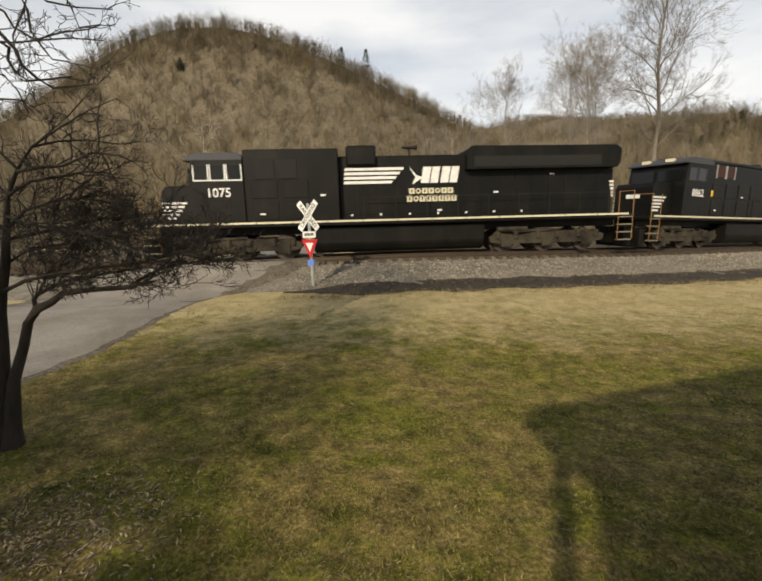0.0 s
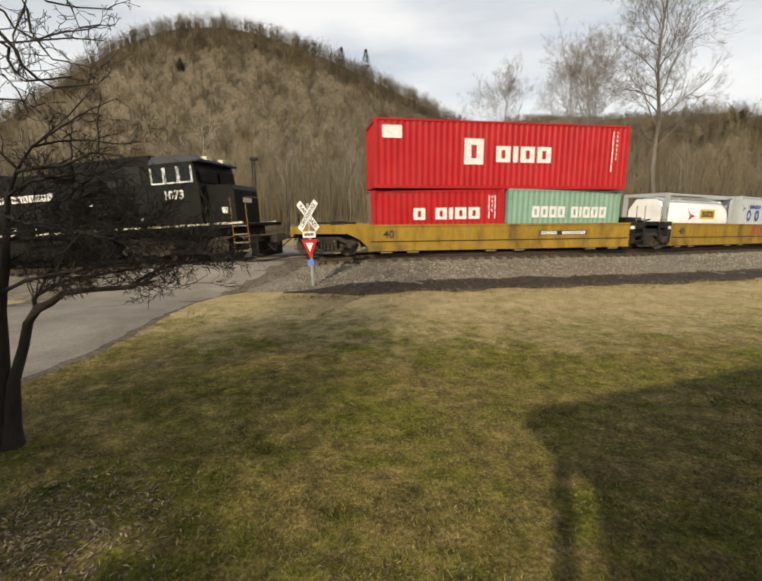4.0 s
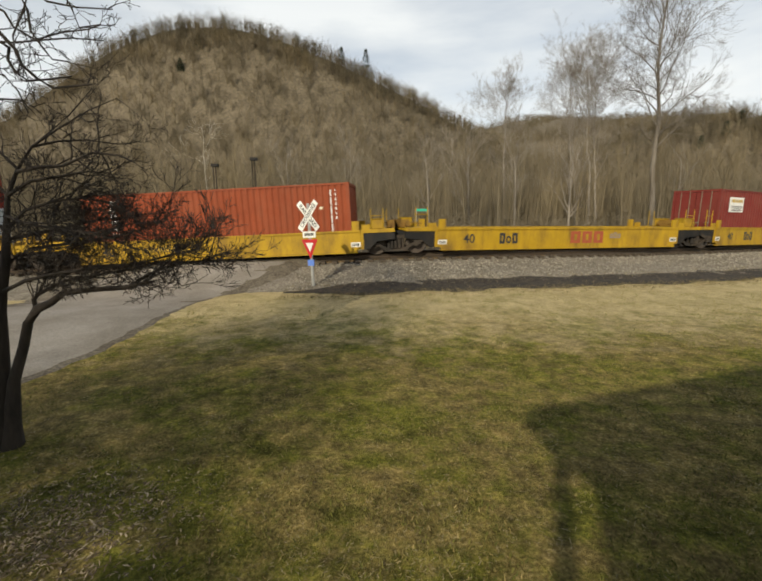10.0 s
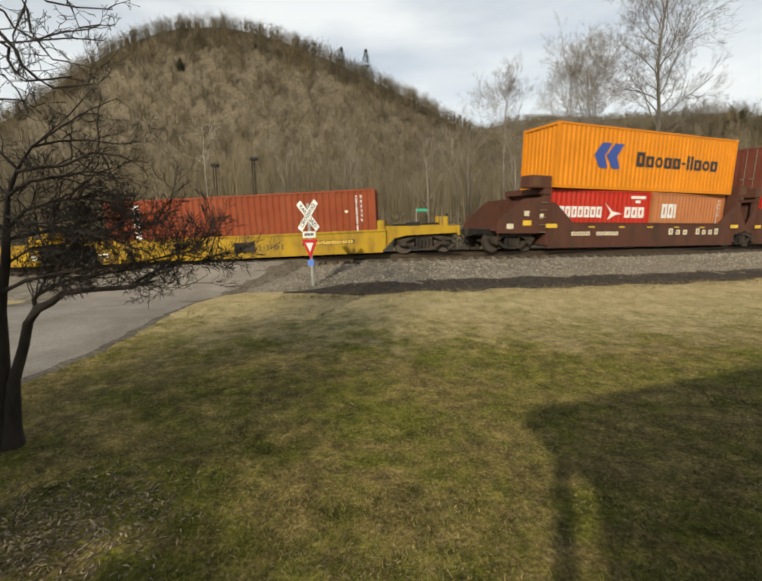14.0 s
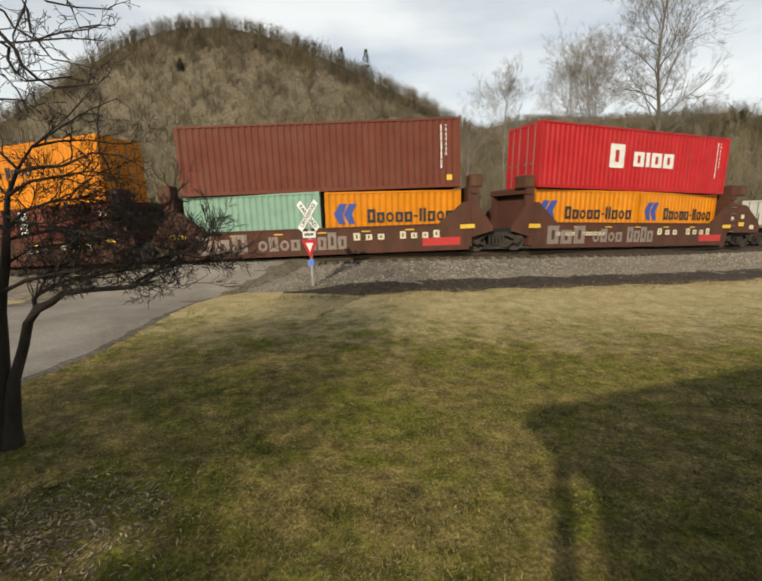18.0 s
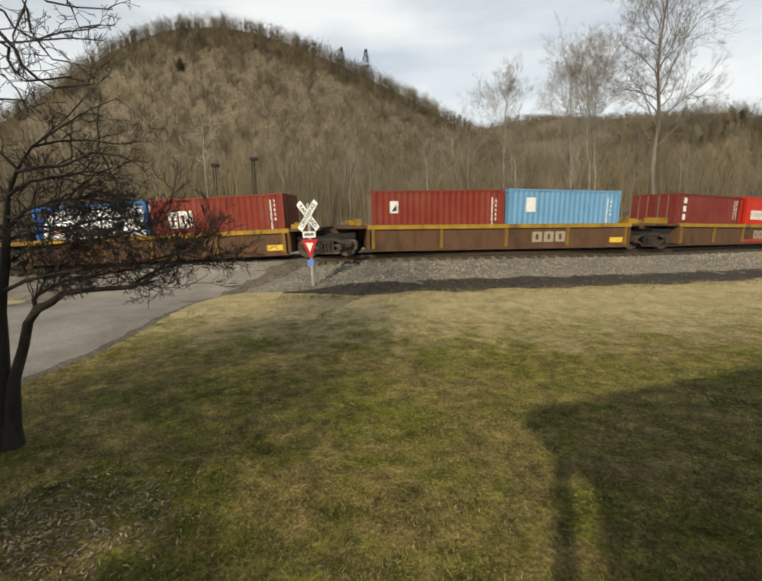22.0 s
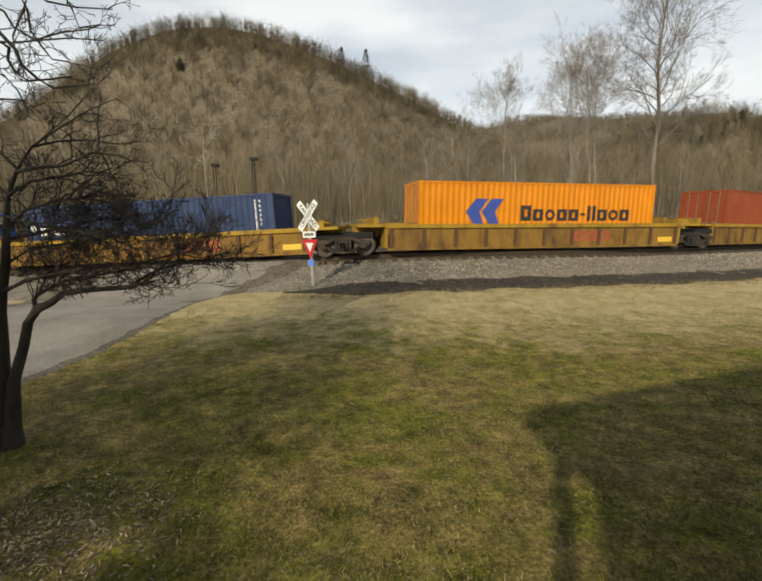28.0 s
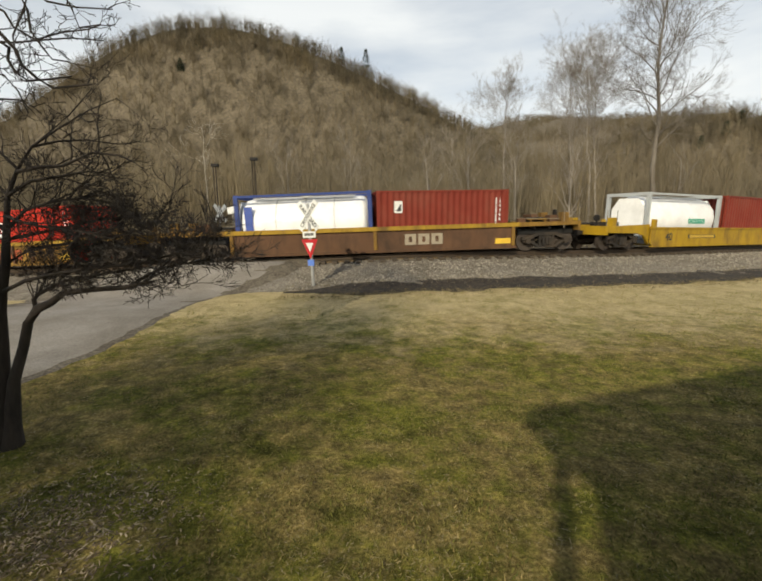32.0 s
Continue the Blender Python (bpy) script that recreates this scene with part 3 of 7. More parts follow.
def curled(rng, p, verts, faces, length, width, lift):
    """A thin dry blade, bent twice, lying in the turf."""
    a = rng.random() * 6.283
    d, s, q = Vector((math.cos(a), math.sin(a), 0)), Vector((-math.sin(a), math.cos(a), 0)), p + Vector((0, 0, 0.008))
    b = len(verts)
    for k, w in enumerate((0.35, 1.0, 0.85, 0.05)):
        side = s * (width * w)
        verts += [q - side, q + side]
        d = (d + s * rng.uniform(-0.6, 0.6)).normalized()
        q = q + d * (length / 3) + Vector((0, 0, rng.uniform(-0.3, 1.0) * lift * (1 - k * 0.45)))
    faces += [(b + 2 * k, b + 2 * k + 1, b + 2 * k + 3, b + 2 * k + 2) for k in range(3)]


def leaf_shape(rng, p, verts, faces):
    curled(rng, p, verts, faces, rng.uniform(0.03, 0.075), rng.uniform(0.003, 0.009), 0.014)


def leaf_place(rng):
    x, y = rng.gauss(-2.85, 0.55), rng.gauss(3.0, 0.42)
    return (x, y, lawn_height(x, y)) if x > -5.6 and y > 1.8 else None


def straw_shape(rng, p, verts, faces):
    k = 1 + 0.06 * math.hypot(p.x, p.y)
    curled(rng, p, verts, faces, rng.uniform(0.03, 0.08), rng.uniform(0.001, 0.0022) * k, 0.012)


def straw_place(rng):
    y = 1.9 + 11.0 * rng.random() ** 1.5
    x = rng.uniform(-1, 1) * (y * 1.0 + 1.2)
    if abs(x + 7.5) < 2.4 or noise.noise(Vector((x * 1.3, y * 1.3, 4))) + 0.5 * noise.noise(Vector((x * 4, y * 4, 1))) < -0.3 + 0.55 * rng.random():
        return None
    n, _ = near_line(x, y)
    return None if n < 6.4 else (x, y, lawn_height(x, y))


scatter("fallen_leaves", 2600, leaf_place, leaf_shape, LITTER, "curled pale brown fallen leaves on the lawn", 13)
scatter("straw", 26000, straw_place, straw_shape, STRAWS, "dry straw-coloured blades lying in the turf", 15)


# ---- trees ----
def limb(verts, faces, pts, radii, sides):
    rings = []
    for i, (p, r) in enumerate(zip(pts, radii)):
        d = (pts[min(i + 1, len(pts) - 1)] - pts[max(i - 1, 0)]).normalized()
        s = d.orthogonal().normalized()
        t = d.cross(s)
        rings.append(len(verts))
        for k in range(sides):
            a = 2 * math.pi * k / sides
            verts.append(p + (s * math.cos(a) + t * math.sin(a)) * r)
    for a, b in zip(rings, rings[1:]):
        for k in range(sides):
            faces.append((a + k, a + (k + 1) % sides, b + (k + 1) % sides, b + k))


def branch(rng, out, p, d, length, radius, level, levels, spread, rise, kids, droop=0.0, wig=0.18, slim=(0.35, 0.55), reach=(0.42, 0.7), first=0.32, thin=0.0025, taper=0.45):
    """Grows one limb and its side limbs into out, a list of verts and faces for each level."""
    steps = 6 if level < 2 else 4 if level < levels else 3
    pts, radii = [p.copy()], [radius]
    for i in range(steps):
        if level == 0:
            wig_ = wig * 0.3
        else:
            wig_ = wig
        d = (d + Vector((rng.gauss(0, wig_), rng.gauss(0, wig_), rng.gauss(0, wig_) + rise / steps - droop * (i / steps)))).normalized()
        p = p + d * (length / steps)
        pts.append(p.copy())
        radii.append(max(thin, radius * (1 - 0.75 * (i + 1) / steps)))
    v, f = out[min(level, len(out) - 1)]
    limb(v, f, pts, radii, 7 if level == 0 else 5 if level == 1 else 3)
    if level >= levels:
        return
    for i in range(kids[level]):
        t = rng.uniform(0.3, 1.0) if level else rng.uniform(first, 1.0)
        k = min(len(pts) - 2, int(t * steps))
        q = pts[k].lerp(pts[k + 1], t * steps - k if k < steps else 0)
        axis = (pts[k + 1] - pts[k]).normalized()
        az = rng.random() * 6.283
        o = axis.orthogonal().normalized()
        o = (o * math.cos(az) + axis.cross(o) * math.sin(az)).normalized()
        nd = (axis + o * spread * rng.uniform(0.7, 1.3)).normalized()
        branch(rng, out, q, nd, length * (rng.uniform(0.42, 0.7) if level else rng.uniform(*reach)) * (1.15 - (0.45 if level else taper) * t), radii[k] * rng.uniform(*slim), level + 1, levels, spread, rise, kids, droop, wig, slim, reach, first, thin, taper)


def tree(name, base, height, radius, mat, label, seed, levels=4, kids=(9, 6, 5, 4), spread=0.8, rise=0.25, lean=(0, 0, 1), droop=0.0, wig=0.12, slim=(0.35, 0.55), reach=(0.42, 0.7), first=0.32, thin=0.0025, taper=0.45):
    rng = random.Random(seed)
    root = tagged(new(name), label, "tree")
    root.location = base
    out = [([], []), ([], [])]
    branch(rng, out, Vector((0, 0, -0.1)), Vector(lean).normalized(), height * 0.8, radius, 0, levels, spread, rise, kids, droop, wig, slim, reach, first, thin, taper)
    for pname, (v, f) in zip(("trunk", "crown"), out):
        ob = raw(pname, v, f, mat, root)
        ob.data.polygons.foreach_set("use_smooth", [True] * len(ob.data.polygons))
    return root


def crowned_tree(name, base, height, radius, mat, label, seed, limbs, low, half, angles, lean=0.0, thin=0.008, kids=(0, 7, 5, 4), wig=0.15, peak=0.4):
    """A tall bare tree with one straight trunk and limbs that fill a rounded crown: half its width, peak where it is widest."""
    rng = random.Random(seed)
    root = tagged(new(name), label, "tree")
    root.location = base
    stem, crown = ([], []), ([], [])
    pts, x, y = [], 0.0, 0.0
    for i in range(13):
        pts.append(Vector((x, y, height * 0.97 * i / 12 - 0.1)))
        x, y = x + lean * height / 12 + rng.gauss(0, 0.006) * height, y + rng.gauss(0, 0.006) * height
    girth = [max(thin * 1.5, radius * (1 - (i / 12) ** 0.9 * 0.97)) for i in range(13)]
    limb(*stem, pts, girth, 8)
    for i in range(limbs):
        t = low + (0.97 - low) * ((i + rng.random()) / limbs) ** 0.9
        k = min(11, int(t * 12))
        q = pts[k].lerp(pts[k + 1], t * 12 - k)
        u = (t - low) / (1 - low)
        wide = half * (math.sin(math.pi / 2 * min(1, (u + 0.18) / peak)) if u < peak else math.sqrt(max(0.03, 1 - ((u - peak) / (1.02 - peak)) ** 2)))
        a = radians(angles[0] + (angles[1] - angles[0]) * u + rng.gauss(0, 6))
        az = i * 2.4 + rng.gauss(0, 0.4)
        d = Vector((math.cos(az) * math.sin(a), math.sin(az) * math.sin(a), math.cos(a)))
        far = min(wide / max(0.3, math.sin(a)), (height * 0.86 - q.z * 0.8) / math.cos(a)) * rng.uniform(0.75, 1.05)
        branch(rng, [stem, crown], q, d, far, girth[k] * rng.uniform(0.36, 0.52), 1, 4, 0.75, 0.12, kids, 0.0, wig, (0.42, 0.6), thin=thin)
    for pname, (v, f) in (("trunk", stem), ("crown", crown)):
        ob = raw(pname, v, f, mat, root)
        ob.data.polygons.foreach_set("use_smooth", [True] * len(ob.data.polygons))
    return root


def fuzzy(rng, h, twigs, wide, thick, up):
    """A distant bare tree: a tapered trunk, limbs and a haze of twigs."""
    verts, faces = [], []
    d = Vector((rng.gauss(0, 0.05), rng.gauss(0, 0.05), 1)).normalized()
    top = [verts, faces]
    limb(*top, [Vector((0, 0, 0)), d * h * 0.45, d * h * 0.8], [h * 0.011 + thick * 0.8, h * 0.007 + thick * 0.5, thick * 0.4], 3)
    faces[:] = [t for q in faces for t in ((q[0], q[1], q[2]), (q[0], q[2], q[3]))]
    for _ in range(twigs):
        t = rng.uniform(0.04, 0.78)
        q = d * h * t
        a = rng.random() * 6.283
        r = h * wide * math.sqrt(max(0.05, 1 - ((t - 0.45) / 0.42) ** 2)) * rng.uniform(0.45, 1.1) + 0.2
        e = q + Vector((math.cos(a) * r, math.sin(a) * r, h * rng.uniform(*up)))
        w = thick * rng.uniform(0.5, 1.3)
        side = Vector((-math.sin(a) * w, math.cos(a) * w, w))
        b = len(verts)
        verts += [q - side, q + side, e]
        faces.append((b, b + 1, b + 2))
        for _ in range(4):
            m = q.lerp(e, rng.uniform(0.3, 1.0))
            z = m + Vector((rng.gauss(0, 0.45) * r, rng.gauss(0, 0.45) * r, h * rng.uniform(-0.02, 0.3 * up[1] + 0.04)))
            ww = w * 0.75
            b = len(verts)
            verts += [m - Vector((ww, ww * 0.5, 0)), m + Vector((ww, ww * 0.5, 0)), z]
            faces.append((b, b + 1, b + 2))
    return np.array([tuple(v) for v in verts]), np.array(faces)


def woods(name, count, place, heights, twigs, mat, label, seed, wide=0.3, thick=0.05, up=(0.05, 0.24), kinds=16):
    """Many bare trees in one mesh, turned and scaled from a few grown ones."""
    rng = random.Random(seed)
    mean = sum(heights) / 2
    grown = [fuzzy(rng, mean, twigs, wide, thick, up) for _ in range(kinds)]
    vs, fs, tones, base = [], [], [], 0
    for _ in range(count):
        spot = place(rng)
        if not spot:
            continue
        v, f = grown[rng.randrange(kinds)]
        a, k, w = rng.random() * 6.283, rng.uniform(*heights) / mean, rng.uniform(0.8, 1.25)
        turn = np.array(((math.cos(a), -math.sin(a), 0), (math.sin(a), math.cos(a), 0), (0, 0, 1)))
        vs.append((v * (k * w, k * w, k)) @ turn.T + np.array(spot))
        fs.append(f + base)
        tones.append(np.full(len(v), rng.betavariate(3.6, 4.4)))
        base += len(v)
    v, f = np.concatenate(vs), np.concatenate(fs)
    me = bpy.data.meshes.new(name)
    me.vertices.add(len(v))
    me.vertices.foreach_set("co", v.ravel())
    me.loops.add(len(f) * 3)
    me.loops.foreach_set("vertex_index", f.ravel())
    me.polygons.add(len(f))
    me.polygons.foreach_set("loop_start", np.arange(len(f)) * 3)
    me.update(calc_edges=True)
    me.attributes.new("tone", "FLOAT", "POINT").data.foreach_set("value", np.concatenate(tones).astype(np.float32))
    me.materials.append(mat)
    return tagged(new(name, me), label, kind="stuff")


def crest(bearing):
    """The point of the skyline in that direction."""
    s_, c_ = math.sin(radians(bearing)), math.cos(radians(bearing))
    r = max(np.arange(90, 420, 3.0), key=lambda d: (hill_height(d * s_, d * c_) - 1.8) / d)
    return r * s_, r * c_


CRESTS = [crest(b * 0.5) for b in range(-92, 94)]


def hill_spot(rng):
    x, y = rng.uniform(-300, 300), 85 + 240 * rng.random()
    if rng.random() < 0.1:
        k = rng.random() * 184
        (x0, y0), (x1, y1), f = CRESTS[int(k)], CRESTS[int(k) + 1], k % 1
        w = rng.uniform(0.92, 0.985)
        x, y = (x0 + (x1 - x0) * f) * w, (y0 + (y1 - y0) * f) * w
    bearing = math.degrees(math.atan2(x, y))
    if abs(bearing) > 45.5:
        return None
    k = (bearing + 46) * 2
    if math.hypot(x, y) > 0.99 * math.hypot(*CRESTS[int(k)]):
        return None
    z = hill_height(x, y)
    return (x, y, z - 1.7 + 2.6 * smooth01((y - 80) / 60)) if z > 1.5 else None


def belt_spot(rng):
    y = rng.uniform(48, 105)
    x = rng.uniform(-1.0, 1.05) * (y * 1.0 + 4)
    return (x, y, hill_height(x, y) - 1.3)


def brush_spot(rng):
    y = rng.uniform(30, 60)
    x = rng.uniform(-1.0, 1.05) * (y * 1.0 + 4)
    n, _ = near_line(x, y)
    return (x, y, ground_height(x, y) - 0.1) if n < -5.5 and abs(x + 7) > 3.0 else None


def ridge_spot(rng):
    y = rng.uniform(420, 640)
    x = rng.uniform(0, 1.0) * y
    return (x, y, hill_height(x, y) - 1.5)


woods("hill_woods", 19500, hill_spot, (6.5, 11.8), 20, WOODS, "bare brown deciduous woods covering the hill", 21, 0.3, 0.05, (0.08, 0.32))
woods("ridge_woods", 3800, ridge_spot, (8, 13), 10, WOODS, "distant bare woods along the ridge", 22, 0.4, 0.13)
woods("valley_woods", 1700, belt_spot, (7, 13), 32, WOODS, "belt of bare young trees behind the railway", 23, 0.17, 0.016, (0.18, 0.42))
woods("brush", 1300, brush_spot, (1.2, 4.0), 20, WOODS, "bare brown brush along the far side of the railway", 24, 0.5, 0.01)

crowned_tree("sycamore", (33.4, 51.0, -1.3), 36.0, 0.36, PALEBARK, "tall bare sycamore with pale mottled bark", 51, 44, 0.3, 4.7, (54, 24), -0.075, 0.009, (0, 10, 6, 4), 0.17, 0.42)
for bx, by, lean, high, seed in ((26.3, 56.0, -0.15, 20.5, 32), (27.5, 55.0, -0.06, 23.5, 33), (29.4, 57.0, -0.05, 22.5, 39), (27.3, 58.0, -0.12, 22.5, 42)):
    crowned_tree("bare_tree", (bx, by, -1.3), high, 0.19, GREYBARK, "slender bare grey tree with upswept limbs", seed, 17, 0.36, 3.9, (40, 18), lean, 0.0078, (0, 7, 5, 4), 0.1, 0.5)
crowned_tree("bare_tree", (18.9, 66.0, -1.3), 22.0, 0.2, GREYBARK, "rounded bare tree above the woods", 34, 24, 0.5, 4.8, (52, 22), -0.01, 0.009, (0, 7, 5, 4), 0.12, 0.55)
tree("bare_tree", (12.2, 70.0, -1.3), 20.0, 0.16, GREYBARK, "thin bare tree above the woods", 40, 3, (10, 6, 4), 0.5, 0.4, (0, 0, 1), 0, 0.08, (0.4, 0.55), (0.22, 0.32), 0.5, 0.0095)
crowned_tree("bare_tree", (-23.3, 58.0, -1.3), 14.5, 0.17, WHITEBARK, "small white-barked bare sycamore behind the railway", 35, 9, 0.5, 2.6, (50, 25), 0.0, 0.012, (0, 4, 3, 2), 0.2, 0.5)
for bx, by, high, seed in ((-13.5, 62.0, 14.0, 36), (6.5, 56.0, 13.5, 37), (16.0, 50.0, 12.5, 38), (-4.5, 60.0, 15.5, 43), (11.0, 52.0, 13.0, 44), (22.0, 49.0, 12.0, 45), (38.0, 54.0, 12.5, 46)):
    tree("bare_tree", (bx, by, -1.3), high, 0.19, GREYBARK, "bare grey tree in the valley woods", seed, 3, (11, 7, 5), 0.65, 0.3, (0, 0, 1), 0, 0.1, (0.38, 0.55), (0.35, 0.5), 0.3, 0.008)

# ---- pines on the skyline ----
def pine(base, h, seed):
    rng = random.Random(seed)
    root = tagged(new("pine_tree"), "dark green pine standing above the bare woods", "tree")
    root.location = base
    bm = bmesh.new()
    rod(bm, (0, 0, -1), (0, 0, h), 0.3, 0.06)
    part("trunk", bm, DARKBARK, root)
    v, f = [], []
    for _ in range(420):
        t = rng.uniform(0.2, 1.0)
        r = (1.02 - t) * h * 0.33 * rng.uniform(0.3, 1.1) + 0.2
        a = rng.random() * 6.283
        c = Vector((math.cos(a) * r, math.sin(a) * r, h * t - r * 0.25))
        b = len(v)
        for _k in range(3):
            v.append(c + Vector((rng.gauss(0, 0.5), rng.gauss(0, 0.5), rng.gauss(0, 0.25))))
        f.append((b, b + 1, b + 2))
    raw("crown", v, f, PINES, root)


for bearing, ph in ((-4.9, 15.0), (-1.8, 21.0)):
    px, py = crest(bearing)
    pine((px * 0.97, py * 0.97, hill_height(px * 0.97, py * 0.97) - 1.5), ph, int(bearing * 30 + 900))
for px, py, ph in ((-110.0, 246.0, 8.0), (-104.0, 258.0, 7.5), (178.0, 240.0, 7.5), (188.0, 236.0, 8.5), (197.0, 238.0, 8.0)):
    pine((px, py, hill_height(px, py) - 0.6), ph, int(px * 7 + py + 2000))

# ---- garden tree and the tree beyond the picture's edge ----
GARDEN = tagged(new("garden_tree"), "small dark twisted bare garden tree on the lawn", "tree")
GARDEN.location = (-4.29, 4.4, -0.82)
g_rng = random.Random(41)


def twigs_on(rng, out, pts, count, length, radius, kids, rise=0.1, thin=0.0028, lo=0.15):
    """Side twigs along a bent limb, reaching out and on."""
    for i in range(count):
        t = lo + (1 - lo) * (i + rng.random()) / count
        k = min(len(pts) - 2, int(t * (len(pts) - 1)))
        q = pts[k].lerp(pts[k + 1], min(1.0, t * (len(pts) - 1) - k))
        axis = (pts[k + 1] - pts[k]).normalized()
        o = Vector((rng.gauss(0, 0.6), rng.gauss(0, 0.7), rng.gauss(0.12, 0.7)))
        d = (axis * rng.uniform(0.5, 1.1) + o * 0.9).normalized()
        branch(rng, out, q, d, length * rng.uniform(0.55, 1.2), radius * rng.uniform(0.6, 1.1), 2, 4, 0.85, rise, (0, 0, *kids), 0.0, 0.2, (0.5, 0.7), thin=thin)


def bent(points, base=(0, 0, 0)):
    return [Vector(p) + Vector(base) for p in points]


def grow_garden_tree():
    stems, crown = ([], []), ([], [])
    out = [stems, stems, crown]
    left = bent([(-0.14, 0, -0.15), (-0.04, 0, 0.54), (0.08, 0, 1.28), (0.12, 0, 1.61), (0.17, 0, 1.83), (0.23, 0.05, 2.14), (0.3, 0.05, 2.5), (0.37, 0.05, 2.86), (0.52, 0.05, 3.13), (0.7, 0.05, 3.35), (0.9, 0.05, 3.49)])
    limb(*stems, left, [0.2, 0.105, 0.075, 0.066, 0.06, 0.046, 0.034, 0.024, 0.017, 0.012, 0.007], 9)
    right = bent([(-0.04, 0, -0.15), (0.05, 0, 0.3), (0.16, 0, 0.83), (0.33, 0, 1.23), (0.42, 0, 1.5), (0.55, 0, 1.66), (0.7, 0, 1.72), (0.86, 0, 1.83), (1.18, 0, 1.865), (1.53, 0, 1.885), (1.71, 0, 1.93), (1.83, 0, 1.945)])
    limb(*stems, right, [0.16, 0.09, 0.058, 0.05, 0.047, 0.05, 0.04, 0.034, 0.028, 0.026, 0.02, 0.015], 8)
    limbs = [
        (0.034, 12, [(0.53, 0, 1.64), (0.52, 0, 1.76), (0.56, 0.05, 1.82), (0.73, 0.2, 1.93), (1.07, 0.35, 1.99), (1.45, 0.5, 2.04)]),
        (0.026, 13, [(0.3, 0.05, 2.5), (0.49, 0.1, 2.71), (0.74, 0.2, 2.81), (1.02, 0.25, 2.84), (1.31, 0.3, 2.79)]),
        (0.024, 13, [(0.37, 0.05, 2.86), (0.67, 0, 3.0), (0.9, 0.1, 3.06), (1.15, 0.2, 3.12), (1.38, 0.2, 3.1)]),
        (0.026, 13, [(0.5, 0.05, 3.1), (0.86, -0.1, 3.13), (1.18, -0.2, 3.13), (1.48, -0.2, 3.25), (1.83, -0.3, 3.21)]),
        (0.018, 9, [(0.7, 0.05, 3.35), (0.87, 0.2, 3.43), (1.12, 0.3, 3.46), (1.32, 0.4, 3.44)]),
        (0.014, 7, [(0.7, 0.05, 3.35), (1.04, 0, 3.52), (1.29, 0.1, 3.71), (1.6, 0.1, 3.83)]),
        (0.011, 5, [(0.9, 0.05, 3.49), (1.08, 0.1, 3.66), (1.24, 0.2, 3.9), (1.38, 0.2, 4.02)]),
        (0.028, 16, [(0.25, 0.05, 2.15), (0.4, 0.2, 2.29), (0.63, 0.4, 2.33), (1.02, 0.5, 2.38), (1.43, 0.6, 2.49), (1.73, 0.6, 2.6)]),
        (0.028, 17, [(0.17, 0, 1.83), (0.55, -0.1, 1.98), (0.86, -0.1, 2.05), (1.35, -0.2, 2.12), (1.8, -0.2, 2.17), (2.25, -0.2, 2.27), (2.5, -0.2, 2.31)]),
        (0.02, 11, [(1.53, 0, 1.885), (1.77, 0.1, 2.03), (1.99, 0.1, 2.11), (2.28, 0.2, 2.15), (2.44, 0.2, 2.19)]),
        (0.011, 2, [(1.71, 0, 1.93), (1.96, 0, 2.06), (2.06, 0, 1.99), (2.14, 0, 1.9), (2.27, 0.05, 1.93), (2.4, 0.1, 2.02)]),
        (0.026, 13, [(0.27, 0.05, 2.4), (0.6, 0.35, 2.5), (0.95, 0.5, 2.6), (1.35, 0.6, 2.65)]),
        (0.026, 13, [(0.34, 0.05, 2.65), (0.6, -0.15, 2.6), (0.9, -0.25, 2.55), (1.3, -0.3, 2.5), (1.7, -0.35, 2.42)]),
        (0.024, 8, [(0.3, 0.05, 2.5), (-0.22, 0.2, 2.76), (-0.79, 0.3, 2.87)]),
        (0.02, 8, [(0.52, 0.05, 3.13), (0.28, 0.1, 3.35), (-0.18, 0.2, 3.62)]),
        (0.022, 8, [(0.37, 0.05, 2.86), (0.19, 0, 3.15), (-0.24, 0, 3.27)]),
        (0.02, 8, [(0.2, 0, 2.0), (-0.2, 0.1, 2.2), (-0.7, 0.2, 2.4)])]
    for radius, count, points in limbs:
        pts = bent(points)
        limb(*stems, pts, [radius * 0.85 * (1 - 0.7 * i / (len(pts) - 1)) for i in range(len(pts))], 5)
        high = pts[-1].z > 2.95
        twigs_on(g_rng, out, pts, round(count * (0.8 if high else 1.9)), 0.46 if high else 0.5, min(0.01, radius * 0.5), (5, 3) if high else (6, 5), thin=0.0022 if high else 0.003)
    twigs_on(g_rng, out, right[7:], 12, 0.42, 0.008, (5, 4), 0.3)
    crown[1][:] = [q for q in crown[1] if max(crown[0][i].z for i in q) > (1.78 if min(crown[0][i].x for i in q) < 1.9 else 1.86)]
    for pname, (v, f) in (("trunk", stems), ("crown", crown)):
        ob = raw(pname, v, f, DARKBARK, GARDEN)
        ob.data.polygons.foreach_set("use_smooth", [True] * len(ob.data.polygons))


grow_garden_tree()


